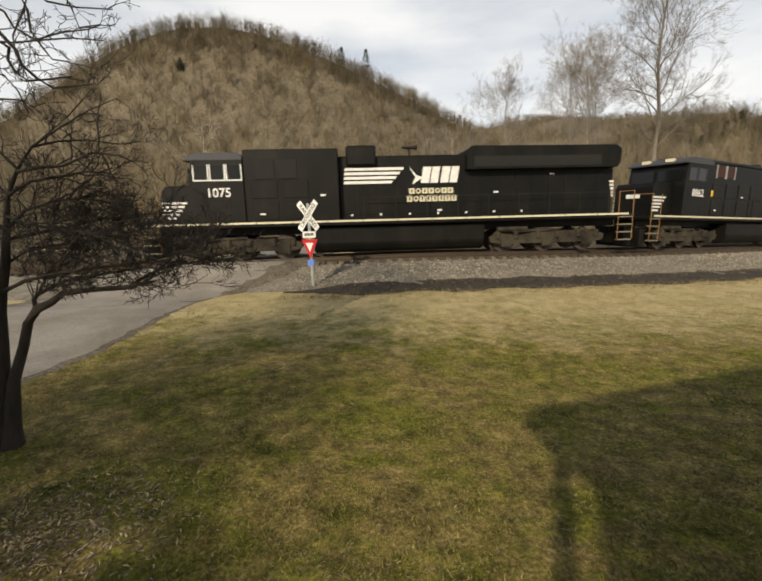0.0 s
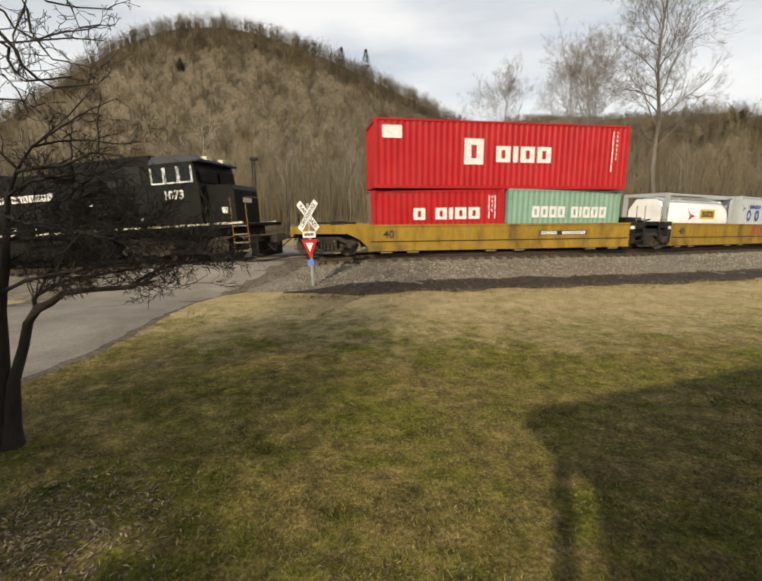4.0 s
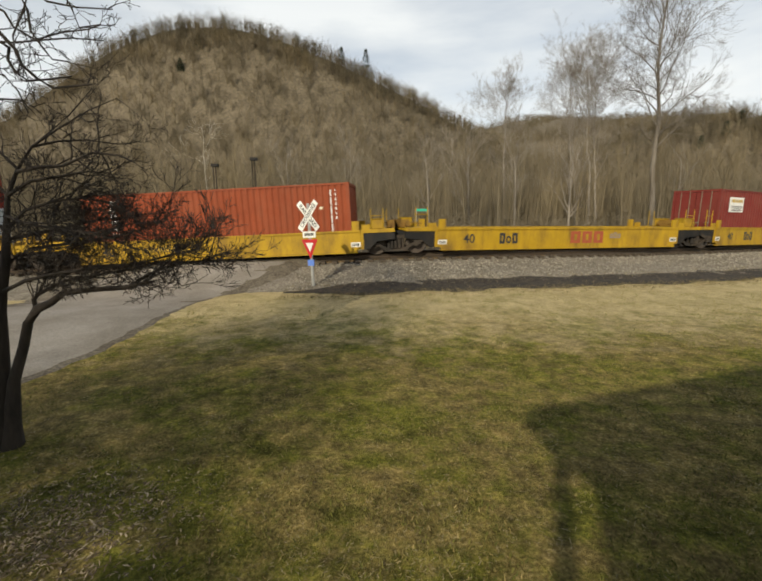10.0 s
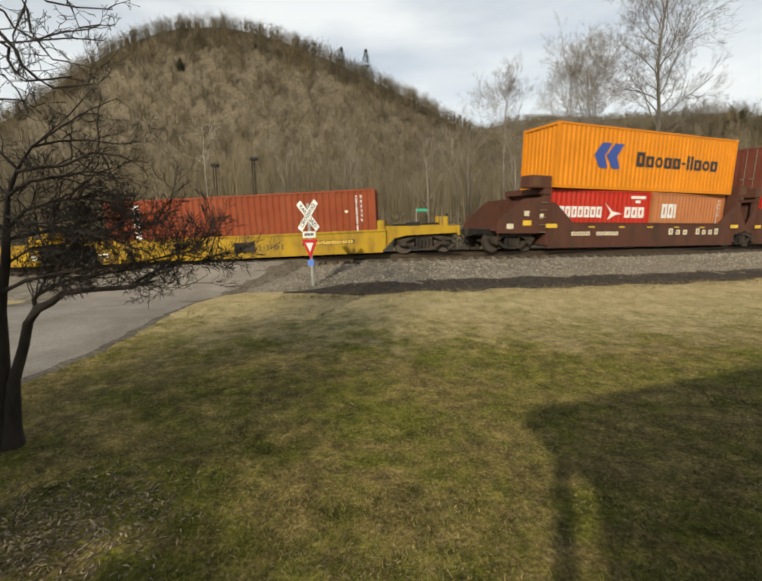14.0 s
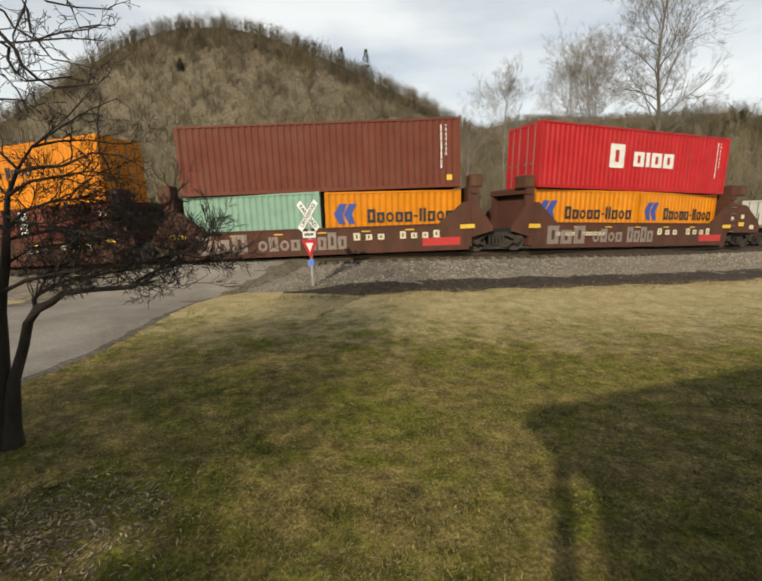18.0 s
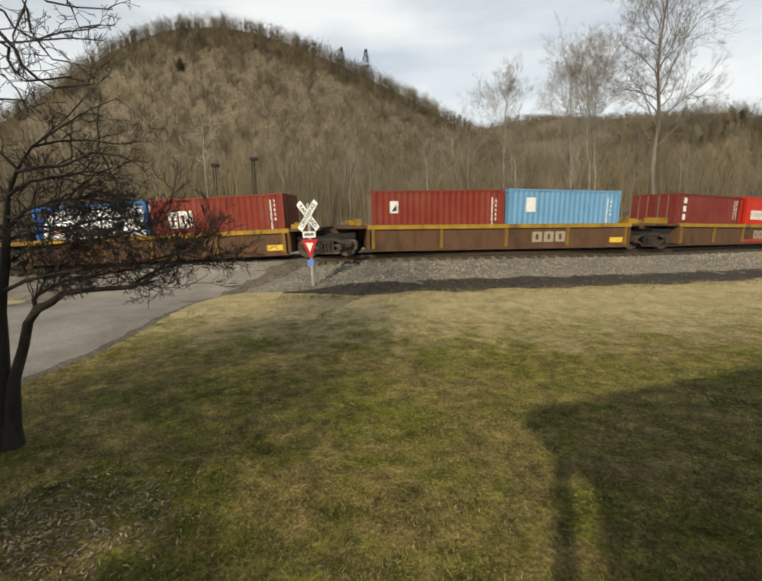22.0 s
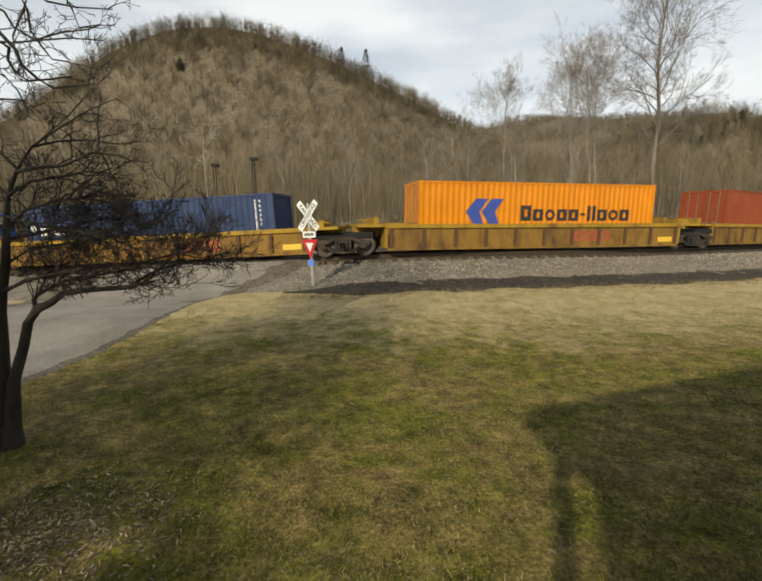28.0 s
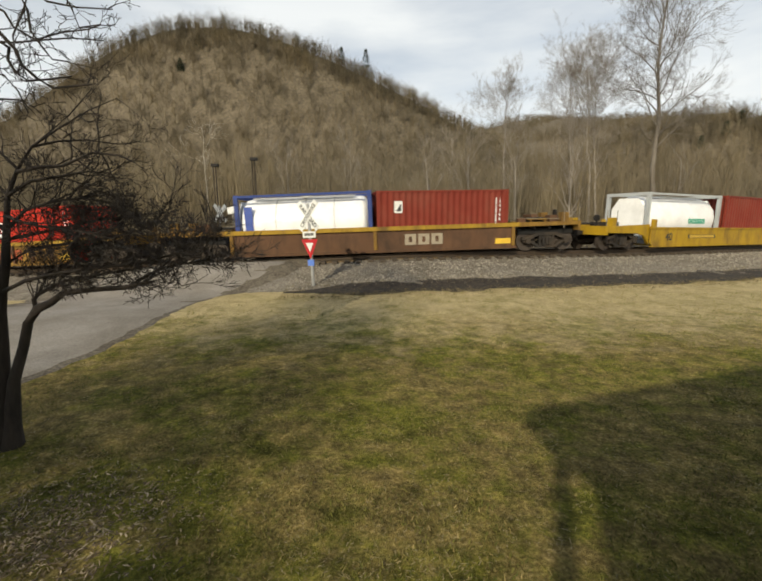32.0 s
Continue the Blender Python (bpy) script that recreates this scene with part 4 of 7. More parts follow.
def grow_yard_tree():
    rng = random.Random(47)
    root = tagged(new("yard_tree"), "dark bare tree with drooping limbs beside the lane", "tree")
    root.location = (-4.75, 3.0, -0.85)
    stems, crown = ([], []), ([], [])
    spine = [Vector((rng.uniform(-0.06, 0.06) * k, 0.02 * k, k * 1.15 - 0.1)) for k in range(8)]
    limb(*stems, spine, [0.2, 0.17, 0.15, 0.13, 0.1, 0.07, 0.05, 0.02], 8)
    out = [stems, stems, crown]
    hanging = [
        (0.015, 7, [(1.94, 0.2, 4.09), (2.05, 0.2, 3.96), (2.16, 0.2, 3.83), (2.18, 0.2, 3.74), (2.23, 0.25, 3.67), (2.31, 0.3, 3.61), (2.57, 0.35, 3.65)]),
        (0.013, 6, [(1.95, 0.2, 3.96), (2.11, 0.2, 3.85), (2.09, 0.2, 3.77), (2.13, 0.2, 3.69), (2.21, 0.2, 3.63), (2.28, 0.3, 3.67), (2.46, 0.3, 3.69)]),
        (0.01, 6, [(2.23, 0.2, 4.21), (2.28, 0.2, 4.09), (2.28, 0.2, 3.96), (2.35, 0.2, 3.85), (2.37, 0.25, 3.79), (2.46, 0.3, 3.79)]),
        (0.009, 6, [(2.03, 0.3, 4.13), (2.08, 0.3, 4.03), (2.23, 0.3, 3.94), (2.36, 0.4, 4.03), (2.56, 0.4, 4.05), (2.66, 0.4, 4.08)]),
        (0.009, 4, [(2.3, 0.2, 4.21), (2.25, 0.2, 4.09), (2.15, 0.2, 3.93), (2.15, 0.2, 3.8)]),
        (0.009, 4, [(2.44, 0.3, 4.29), (2.52, 0.3, 4.16), (2.56, 0.3, 4.02), (2.72, 0.3, 4.04)]),
        (0.009, 3, [(2.15, 0.4, 4.34), (2.28, 0.4, 4.24), (2.49, 0.4, 4.2), (2.7, 0.5, 4.23)]),
        (0.008, 4, [(1.87, 0.2, 3.71), (2.04, 0.2, 3.67), (2.13, 0.2, 3.56), (2.18, 0.2, 3.41)]),
        (0.008, 4, [(1.85, 0.2, 3.54), (1.98, 0.2, 3.51), (2.16, 0.2, 3.5), (2.2, 0.3, 3.43)]),
        (0.009, 5, [(1.73, 0.4, 3.98), (1.98, 0.4, 3.96), (2.24, 0.4, 3.98), (2.36, 0.5, 4.03), (2.6, 0.5, 4.01)])]
    for i, (radius, count, points) in enumerate(hanging):
        x, y, z = points[0]
        root_at = spine[3].lerp(spine[5], (i + 0.5) / len(hanging))
        arm = [root_at, Vector((x * 0.4, y * 0.6, max(z, root_at.z) + 0.2)), Vector((x * 0.8, y, z + 0.22)), *bent(points)]
        limb(*stems, arm, [radius * 2.0, radius * 1.5, radius * 1.2] + [radius * (1 - 0.6 * k / len(points)) for k in range(len(points))], 5)
        twigs_on(rng, out, bent(points), count, 0.2, 0.0055, (3, 2), -0.05, 0.0024)
    for i in range(17):
        t = rng.uniform(0.6, 1.0)
        k = min(6, int(t * 7))
        a = rng.random() * 6.28
        d = Vector((math.cos(a), math.sin(a), rng.uniform(0.1, 0.8)))
        branch(rng, out, spine[k].lerp(spine[k + 1], t * 7 - k), d.normalized(), rng.uniform(1.2, 2.4), rng.uniform(0.024, 0.04), 1, 4, 0.8, 0.0, (0, 6, 4, 3), 0.1, 0.24, (0.58, 0.75), thin=0.0034)
    for pname, (v, f) in (("trunk", stems), ("crown", crown)):
        ob = raw(pname, v, f, DARKBARK, root)
        ob.data.polygons.foreach_set("use_smooth", [True] * len(ob.data.polygons))


grow_yard_tree()
# unseen tree behind the viewpoint, added for dappled shade on the left lawn
tree("yard_tree", (-6.9, -3.0, -0.85), 9.5, 0.3, DARKBARK, "large bare tree out of view, added to shade the lawn", 48, 4, (34, 10, 6, 4), 1.1, 0.1, (0.05, 0.05, 1), 0.05, 0.14, (0.4, 0.58), (0.36, 0.5), 0.16, 0.004)

# ---- crossing sign ----
def crossbuck(base, turn, lean, label, words, high=2.52):
    root = tagged(new("crossing_sign"), label, "sign")
    root.matrix_basis = Matrix.Translation(base) @ Matrix.Rotation(turn, 4, "Z") @ Matrix.Rotation(lean, 4, "Y")
    bm = bmesh.new()
    prism(bm, [(-0.05, -0.03), (-0.05, 0.03), (0.05, 0.03), (0.05, -0.03)], -0.15, high + 0.43, "z")
    part("post", bm, STEEL, root, "galvanized steel post", bevel=0.006)
    for a, y, word in ((-50, -0.035, words[0]), (50, -0.05, words[1])):
        bm = bmesh.new()
        box(bm, -0.62, 0.62, -0.006, 0.006, -0.115, 0.115)
        blade = part("blade", bm, SIGNWHITE, root, "white reflective board")
        blade.matrix_basis = pose(0, y, high) @ Matrix.Rotation(radians(-a), 4, "Y") @ pose(0, 0, 0)
        if word:
            lettering(word, 0.2, INK, blade, Matrix.Translation((0, -0.009, 0)) @ FRONT, "lettering", 1.05)
    return root


SIGN = crossbuck((-2.44, 14.74, -0.66), radians(-30), radians(-2.6), "white crossbuck above a red yield sign on a steel post", ("RAILROAD", "CROSSING"))
boxes("plaque", [(-0.29, 0.29, -0.05, -0.038, 1.76, 1.98)], SIGNWHITE, SIGN, "small white plaque")
bm = bmesh.new()
for k in range(6):
    box(bm, -0.2 + k * 0.07, -0.15 + k * 0.07, -0.056, -0.051, 1.82, 1.92)
part("bars", bm, INK, SIGN)
bm = bmesh.new()
prism(bm, [(-0.37, 1.7), (0.37, 1.7), (0.0, 1.0)], -0.05, -0.038)
yield_sign = part("yield_sign", bm, SIGNRED, SIGN, "red triangular yield sign", bevel=0.004)
bm = bmesh.new()
prism(bm, [(-0.17, 1.575), (0.17, 1.575), (0.0, 1.25)], -0.058, -0.052)
part("centre", bm, SIGNWHITE, yield_sign, "white centre")
boxes("notice", [(-0.14, 0.14, -0.05, -0.038, 0.76, 0.98)], SIGNBLUE, SIGN, "small blue notice")
crossbuck((-9.65, 25.0, -0.9), radians(58), 0.03, "weathered white crossbuck seen from behind", ("", ""), 2.98)
SIDE_SIGN = tagged(new("sign_board"), "small tilted white board on a post", "sign")
SIDE_SIGN.location = (-9.15, 26.0, -0.9)
bm = bmesh.new()
rod(bm, (0, 0, -0.1), (0, 0, 3.3), 0.03)
part("post", bm, STEEL, SIDE_SIGN)
boxes("board", [(-0.31, 0.31, -0.05, -0.035, -0.2, 0.2)], SIGNWHITE, SIDE_SIGN).matrix_basis = pose(0, 0, 3.18, 0, -14, 0)
STREET = tagged(new("street_sign"), "green street sign on a thin post", "sign")
STREET.location = (2.55, 30.0, -0.9)
bm = bmesh.new()
rod(bm, (0, 0, -0.1), (0, 0, 3.3), 0.028)
part("post", bm, STEEL, STREET)
boxes("board", [(0.0, 0.8, -0.05, -0.035, 3.1, 3.28)], SIGNGREEN, STREET)
for x, y, h in ((-11.45, 29.5, 6.35), (-8.75, 29.5, 6.75)):
    pole = tagged(new("lamp_pole"), "dark twin steel pole with a small lamp head", "pole")
    pole.location = (x, y, -1.0)
    bm = bmesh.new()
    rod(bm, (-0.09, 0, -0.1), (-0.09, 0, h - 0.05), 0.04)
    rod(bm, (0.09, 0, -0.1), (0.09, 0, h), 0.05)
    for z in np.arange(0.6, h - 0.3, 0.6):
        rod(bm, (-0.09, 0, z), (0.09, 0, z), 0.015, sides=4)
    part("post", bm, TRUCKIRON, pole)
    boxes("lamp_head", [(-0.18, 0.3, -0.14, 0.14, h - 0.08, h + 0.12)], PAINTS["black"], pole, bevel=0.02)

# ---- house behind the camera, known by its shadow ----
house = tagged(new("house"), "white-sided house with a porch roof, behind the viewer", "house")
bm = bmesh.new()
prism(bm, [(-0.5, -2.6), (10.5, 1.15), (10.5, -10.0), (-0.5, -10.0)], -1.0, 2.78, "z")
part("wall", bm, HOUSEWALL, house)
bm = bmesh.new()
prism(bm, [(-0.85, -1.53), (11.5, 2.7), (11.5, -10.5), (-0.5, -10.5), (-0.5, -3.4), (-0.77, -2.57)], 2.8, 2.95, "z")
part("roof", bm, ROOFING, house)
boxes("porch_post", [(-0.82, -0.69, -2.56, -2.43, -1.0, 2.79)], HOUSEWALL, house)


# ---- the train: freight boxes ----
L40, L20 = 12.19, 6.06
MESHES = {}
RIDERS = []      # (thing, place along the train, half wheelbase, shift over the rails)
SPINNERS = []    # (wheelset, place along the train, wheel radius)


def shared(key, build, mat, smooth=False, bevel=0.0):
    """One mesh for alike pieces."""
    if key not in MESHES:
        bm = bmesh.new()
        build(bm)
        MESHES[key] = mesh_of(key[0], bm, mat, smooth, bevel)
    return MESHES[key]


def piece(name, key, build, mat, parent, label="", smooth=False, bevel=0.0, at=None):
    ob = new(name, shared((name, mat.name, *key), build, mat, smooth, bevel))
    ob.parent = parent
    if at is not None:
        ob.matrix_basis = at
    if label:
        ob["label"] = label
    return ob


def corrugated(bm, length, z0, z1, y, depth, period=0.28):
    """A ribbed steel panel in x, from -length/2, facing -y."""
    k = max(2, round(length / period))
    p = length / k
    xs, ys = [-length / 2], [y]
    for i in range(k):
        b = -length / 2 + i * p
        for f, d in ((0.14, 0), (0.36, depth), (0.64, depth), (0.86, 0)):
            xs.append(b + f * p)
            ys.append(y + d)
    xs.append(length / 2)
    ys.append(y)
    lo, hi = [bm.verts.new((a, b, z0)) for a, b in zip(xs, ys)], [bm.verts.new((a, b, z1)) for a, b in zip(xs, ys)]
    for i in range(len(xs) - 1):
        bm.faces.new([lo[i], lo[i + 1], hi[i + 1], hi[i]])


def container(length, height, colour, label, doors="left", marks=()):
    """A steel freight box; its origin is the middle of its underside. marks: see stencil()."""
    mat = PAINTS[colour]
    root = tagged(new("shipping_container"), label, "container", group="containers on the train")
    h, w = length / 2, 1.219
    key = (length, height)

    def frame_(bm):
        for x in (-h, h - 0.14):
            for y in (-w, w - 0.14):
                box(bm, x, x + 0.14, y, y + 0.14, 0.1, height - 0.1)
        for y in (-w, w - 0.1):
            box(bm, -h + 0.14, h - 0.14, y, y + 0.1, 0.0, 0.15)
            box(bm, -h + 0.14, h - 0.14, y + 0.01, y + 0.07, height - 0.09, height - 0.01)
        for x in (-h, h - 0.1):
            box(bm, x, x + 0.1, -w + 0.14, w - 0.14, 0.0, 0.14)
            box(bm, x, x + 0.1, -w + 0.14, w - 0.14, height - 0.13, height - 0.01)
    piece("frame", key, frame_, mat, root)

    def casting(bm):
        box(bm, -0.09, 0.09, -0.085, 0.085, -0.06, 0.06)
    for x in (-h + 0.085, h - 0.085):
        for y in (-w + 0.08, w - 0.08):
            for z in (0.06, height - 0.06):
                piece("corner_casting", (), casting, mat, root, bevel=0.012, at=pose(x, y, z))
    for side in (0, 180):
        piece("side_panel", key, lambda bm: corrugated(bm, length - 0.28, 0.15, height - 0.09, -w + 0.03, 0.038), mat, root, at=pose(0, 0, 0, 0, 0, side))
    piece("roof_panel", key, lambda bm: box(bm, -h + 0.1, h - 0.1, -w + 0.08, w - 0.08, height - 0.05, height - 0.02), mat, root)
    piece("floor_panel", key, lambda bm: box(bm, -h + 0.1, h - 0.1, -w + 0.1, w - 0.1, 0.1, 0.14), mat, root)
    flip = 0 if doors == "left" else 180
    piece("end_panel", key, lambda bm: corrugated(bm, 2 * w - 0.28, 0.14, height - 0.13, -h + 0.04, 0.04), mat, root, at=pose(0, 0, 0, 0, 0, 90 + flip))
    turn = pose(0, 0, 0, 0, 0, flip)
    for s in (-1, 1):
        y0, y1 = sorted((s * 0.012, s * (w - 0.15)))
        door = piece("door", (key, s), lambda bm: (box(bm, -h + 0.03, -h + 0.07, y0, y1, 0.15, height - 0.14), [box(bm, -h + 0.015, -h + 0.032, y0 + 0.06, y1 - 0.06, z, z + height * 0.2) for z in (0.25, height * 0.37, height * 0.65)]), mat, root, at=turn)
        for o in (0.3, 0.78):
            piece("lock_rod", (key, s, o), lambda bm: (rod(bm, (-h - 0.01, s * o, 0.1), (-h - 0.01, s * o, height - 0.08), 0.02, sides=5), box(bm, -h - 0.03, -h - 0.005, s * o - 0.02, s * o + 0.2, 1.05, 1.1)), WORNRAIL, door)
    for mk in marks:
        stencil(root, length, height, *mk)
    return root


def slab(bm, x0, x1, z0, z1, y=-1.197, slant=0.0):
    prism(bm, [(x0, z0), (x1, z0), (x1 + slant, z1), (x0 + slant, z1)], y, y + 0.006)


def glyph(bm, ch, x0, x1, z0, z1, y):
    """One plain shape of a painted row: a ring for o, a bar for i, else a block with a slot; small letters make them lower."""
    top = z1 if ch.isupper() else z0 + (z1 - z0) * 0.76
    if ch in "oO":
        mx, mz, rx, rz = (x0 + x1) / 2, (z0 + top) / 2, (x1 - x0) / 2, (top - z0) / 2
        for g in range(0, 360, 30):
            q = [(mx + rx * o * math.cos(radians(v)), mz + rz * o * math.sin(radians(v))) for v, o in ((g, 1), (g + 30, 1), (g + 30, 0.5), (g, 0.5))]
            prism(bm, q, y, y + 0.006)
    elif ch == "-":
        slab(bm, x0, x1, z0 + (z1 - z0) * 0.35, z0 + (z1 - z0) * 0.5, y)
    else:
        w, h = x1 - x0, top - z0
        if ch in "Ii" or w < 0.03:
            slab(bm, x0, x1, z0, top, y)
        else:
            slab(bm, x0, x0 + w * 0.36, z0, top, y)
            slab(bm, x1 - w * 0.36, x1, z0, top, y)
            slab(bm, x0 + w * 0.36, x1 - w * 0.36, z0, z0 + h * 0.24, y)
            slab(bm, x0 + w * 0.36, x1 - w * 0.36, top - h * 0.24, top, y)


def stencil(root, length, height, kind, x0, x1, z0, z1, mat, count=1, y=-1.197):
    """Painted shapes on the near side; x and z as shares of its length and height."""
    a, b, c, d = -length / 2 + x0 * length, -length / 2 + x1 * length, z0 * height, z1 * height
    bm = bmesh.new()
    if kind == "row":          # a trade name as a row of plain rings and blocks
        pattern = count if isinstance(count, str) else "N" * count
        widths = [{"I": 0.45, "i": 0.45, " ": 0.6, "-": 0.6}.get(ch, 1.0) for ch in pattern]
        p, s = (b - a) / sum(widths), a
        for ch, wd in zip(pattern, widths):
            if ch != " ":
                glyph(bm, ch, s + p * 0.08, s + p * (wd - 0.08), c, d, y)
                part("lettering_shape", bm, mat, root)
                bm = bmesh.new()
            s += p * wd
        return bm.free()
    elif kind == "column":
        p = (d - c) / count
        for i in range(count):
            slab(bm, a, b, c + i * p + p * 0.15, c + i * p + p * 0.82, y)
            part("lettering_bar", bm, mat, root)
            bm = bmesh.new()
        return bm.free()
    elif kind == "lines":      # fine columns of data
        for i in range(count):
            s = a + (b - a) * i / count
            w_ = min(0.05, (b - a) / count * 0.3)
            q = c if i % 2 == 0 else c + (d - c) * 0.3
            while q < d:
                slab(bm, s, s + w_, q, min(d, q + (0.34 if i % 2 == 0 else 0.12)), y)
                q += 0.38 if i % 2 == 0 else 0.2
        name = "data_mark"
    elif kind == "arrow":      # two slanting strokes with a point
        w_ = (b - a)
        for o in (0.0, 0.42):
            prism(bm, [(a + o * w_, (c + d) / 2), (a + (o + 0.22) * w_, c), (a + (o + 0.48) * w_, c), (a + (o + 0.36) * w_, (c + d) / 2), (a + (o + 0.58) * w_, d), (a + (o + 0.26) * w_, d)], y, y + 0.006)
        name = "emblem"
    elif kind == "arc":
        m_, r_ = Vector(((a + b) / 2, 0, (c + d) / 2)), Vector(((b - a) / 2, 0, (d - c) / 2))
        for g0, g1 in ((100, 165), (280, 345)):
            for g in np.arange(g0, g1, 6):
                q = [(m_.x + r_.x * k * math.cos(radians(t)), m_.z + r_.z * k * math.sin(radians(t))) for t, k in ((g, 1), (g + 6, 1), (g + 6, 0.9), (g, 0.9))]
                prism(bm, q, y, y + 0.006)
        name = "emblem"
    elif kind == "wedge":
        prism(bm, [(a, c), (b, c), (b, d)], y, y + 0.006)
        name = "emblem"
    elif kind == "bird":
        prism(bm, [(a, d), (a + (b - a) * 0.45, (c + d) / 2), (b, c + (d - c) * 0.35), (a + (b - a) * 0.7, c + (d - c) * 0.3), (a + (b - a) * 0.2, c), (a + (b - a) * 0.38, c + (d - c) * 0.4)], y, y + 0.006)
        name = "emblem"
    else:
        slab(bm, a, b, c, d, y)
        name = "painted_panel"
    ob = part(name, bm, mat, root)
    return tagged(ob, kind="stuff") if name == "data_mark" else ob


def word_on(root, length, height, text, x, z, size, mat, y=-1.199, stack=False):
    if stack:
        for i, ch in enumerate(text):
            lettering(ch, size, mat, root, Matrix.Translation((-length / 2 + x * length, y, z * height - i * size * 0.95)) @ FRONT)
    else:
        lettering(text, size, mat, root, Matrix.Translation((-length / 2 + x * length, y, z * height)) @ FRONT)


def tank(frame_colour, label, marks=(), bands=True):
    """A tank in a 20-foot steel frame."""
    mat, shell = PAINTS[frame_colour], PAINTS["tank_white"]
    root = tagged(new("tank_container"), label, "tank container", group="containers on the train")
    h, w, height = L20 / 2, 1.219, 2.59

    def end(bm):
        for y in (-w, w - 0.16):
            box(bm, -0.09, 0.09, y, y + 0.16, 0, height)
        for z in (0.0, height - 0.16):
            box(bm, -0.08, 0.08, -w + 0.16, w - 0.16, z, z + 0.16)
        rod(bm, (0, -w + 0.1, 0.15), (0, -w + 0.85, 0.6), 0.05, sides=4)
        rod(bm, (0, w - 0.1, 0.15), (0, w - 0.85, 0.6), 0.05, sides=4)
    for x in (-h + 0.09, h - 0.09):
        piece("end_frame", (), end, mat, root, at=pose(x, 0, 0))

    if frame_colour == "tank_blue":
        for x in (-h + 0.06, h - 0.06):
            piece("end_plate", (), lambda bm: box(bm, -0.02, 0.02, -w + 0.16, w - 0.16, 0.16, height - 0.55), mat, root, at=pose(x, 0, 0))
    else:
        for x in (-h + 0.13, h - 0.17):
            piece("end_plate", ("w",), lambda bm: prism(bm, [(-0.95, 0.2), (0.95, 0.2), (0.95, 1.75), (0.55, 2.32), (-0.55, 2.32), (-0.95, 1.75)], 0, 0.04, "x"), shell, root, "white end plate", at=pose(x, 0, 0))
    for y in (-w, w - 0.1):
        for z in (0.02, height - 0.12):
            piece("side_rail", (), lambda bm: box(bm, -h + 0.18, h - 0.18, 0, 0.1, 0, 0.1), mat, root, at=pose(0, y, z))

    def body(bm):
        pro = [(-2.86, 0.0), (-2.85, 0.8), (-2.8, 1.02), (-2.68, 1.13), (-2.58, 1.16), (2.58, 1.16), (2.68, 1.13), (2.8, 1.02), (2.85, 0.8), (2.86, 0.0)]
        rings = []
        for x, r in pro:
            rings.append([bm.verts.new((x, math.cos(a) * r, 1.27 + math.sin(a) * r)) for a in np.arange(28) * (2 * math.pi / 28)] if r else [bm.verts.new((x, 0, 1.27))])
        for a, b in zip(rings, rings[1:]):
            for i in range(28):
                j = (i + 1) % 28
                q = [a[i % len(a)], a[j % len(a)], b[j % len(b)], b[i % len(b)]]
                bm.faces.new(list(dict.fromkeys(q)))
    piece("tank_shell", (), body, shell, root, smooth=True)
    for y in (-0.75, -0.5, 0.3):
        piece("walkway", (), lambda bm: box(bm, -2.3, 2.3, 0, 0.18, 2.42, 2.45), STEEL, root, at=pose(0, y, 0))
    piece("manhole", (), lambda bm: rod(bm, (0, 0, 2.3), (0, 0, 2.5), 0.28, sides=12), STEEL, root)
    piece("valve", (), lambda bm: rod(bm, (1.1, 0, 2.3), (1.1, 0, 2.46), 0.12, sides=8), STEEL, root)
    def band(bm):
        rings = [[bm.verts.new((x, math.cos(a) * r, 1.27 + math.sin(a) * r)) for a in np.arange(28) * (2 * math.pi / 28)] for x, r in ((-0.014, 1.155), (-0.014, 1.172), (0.014, 1.172), (0.014, 1.155))]
        for a, b in zip(rings, rings[1:]):
            for i in range(28):
                bm.faces.new([a[i], a[(i + 1) % 28], b[(i + 1) % 28], b[i]])
    if bands:
        for x in (-1.25, 0.05, 1.35):
            piece("seam_band", (), band, PAINTS["tank_grey"], root, at=pose(x, 0, 0))
    for mk in marks:
        stencil(root, L20, height, *(mk if len(mk) > 7 else (*mk[:6], mk[6] if len(mk) > 6 else 1, -1.172)))
    return root


# ---- the train: running gear ----
def wheelset(parent, x, s, r=0.46, gauge=0.7525):
    def build(bm):
        rod(bm, (0, -0.95, 0), (0, 0.95, 0), 0.08, sides=8)
        for y in (-1, 1):
            rod(bm, (0, y * gauge - 0.07, 0), (0, y * gauge + 0.07, 0), r, sides=20)
            rod(bm, (0, y * gauge - y * 0.1, 0), (0, y * gauge - y * 0.07, 0), r + 0.028, sides=20)
            rod(bm, (0, y * (gauge + 0.07), 0), (0, y * (gauge + 0.1), 0), r * 0.42, sides=12)
            for k in range(4):
                a = k * math.pi / 2
                rod(bm, (math.cos(a) * r * 0.68, y * (gauge + 0.06), math.sin(a) * r * 0.68), (math.cos(a) * r * 0.68, y * (gauge + 0.085), math.sin(a) * r * 0.68), 0.05, sides=6)
    ob = piece("wheelset", (r,), build, WHEELSTEEL, parent, "worn steel wheels on an axle", at=pose(x, 0, r))
    SPINNERS.append((ob, s + x, x, r))
    return ob


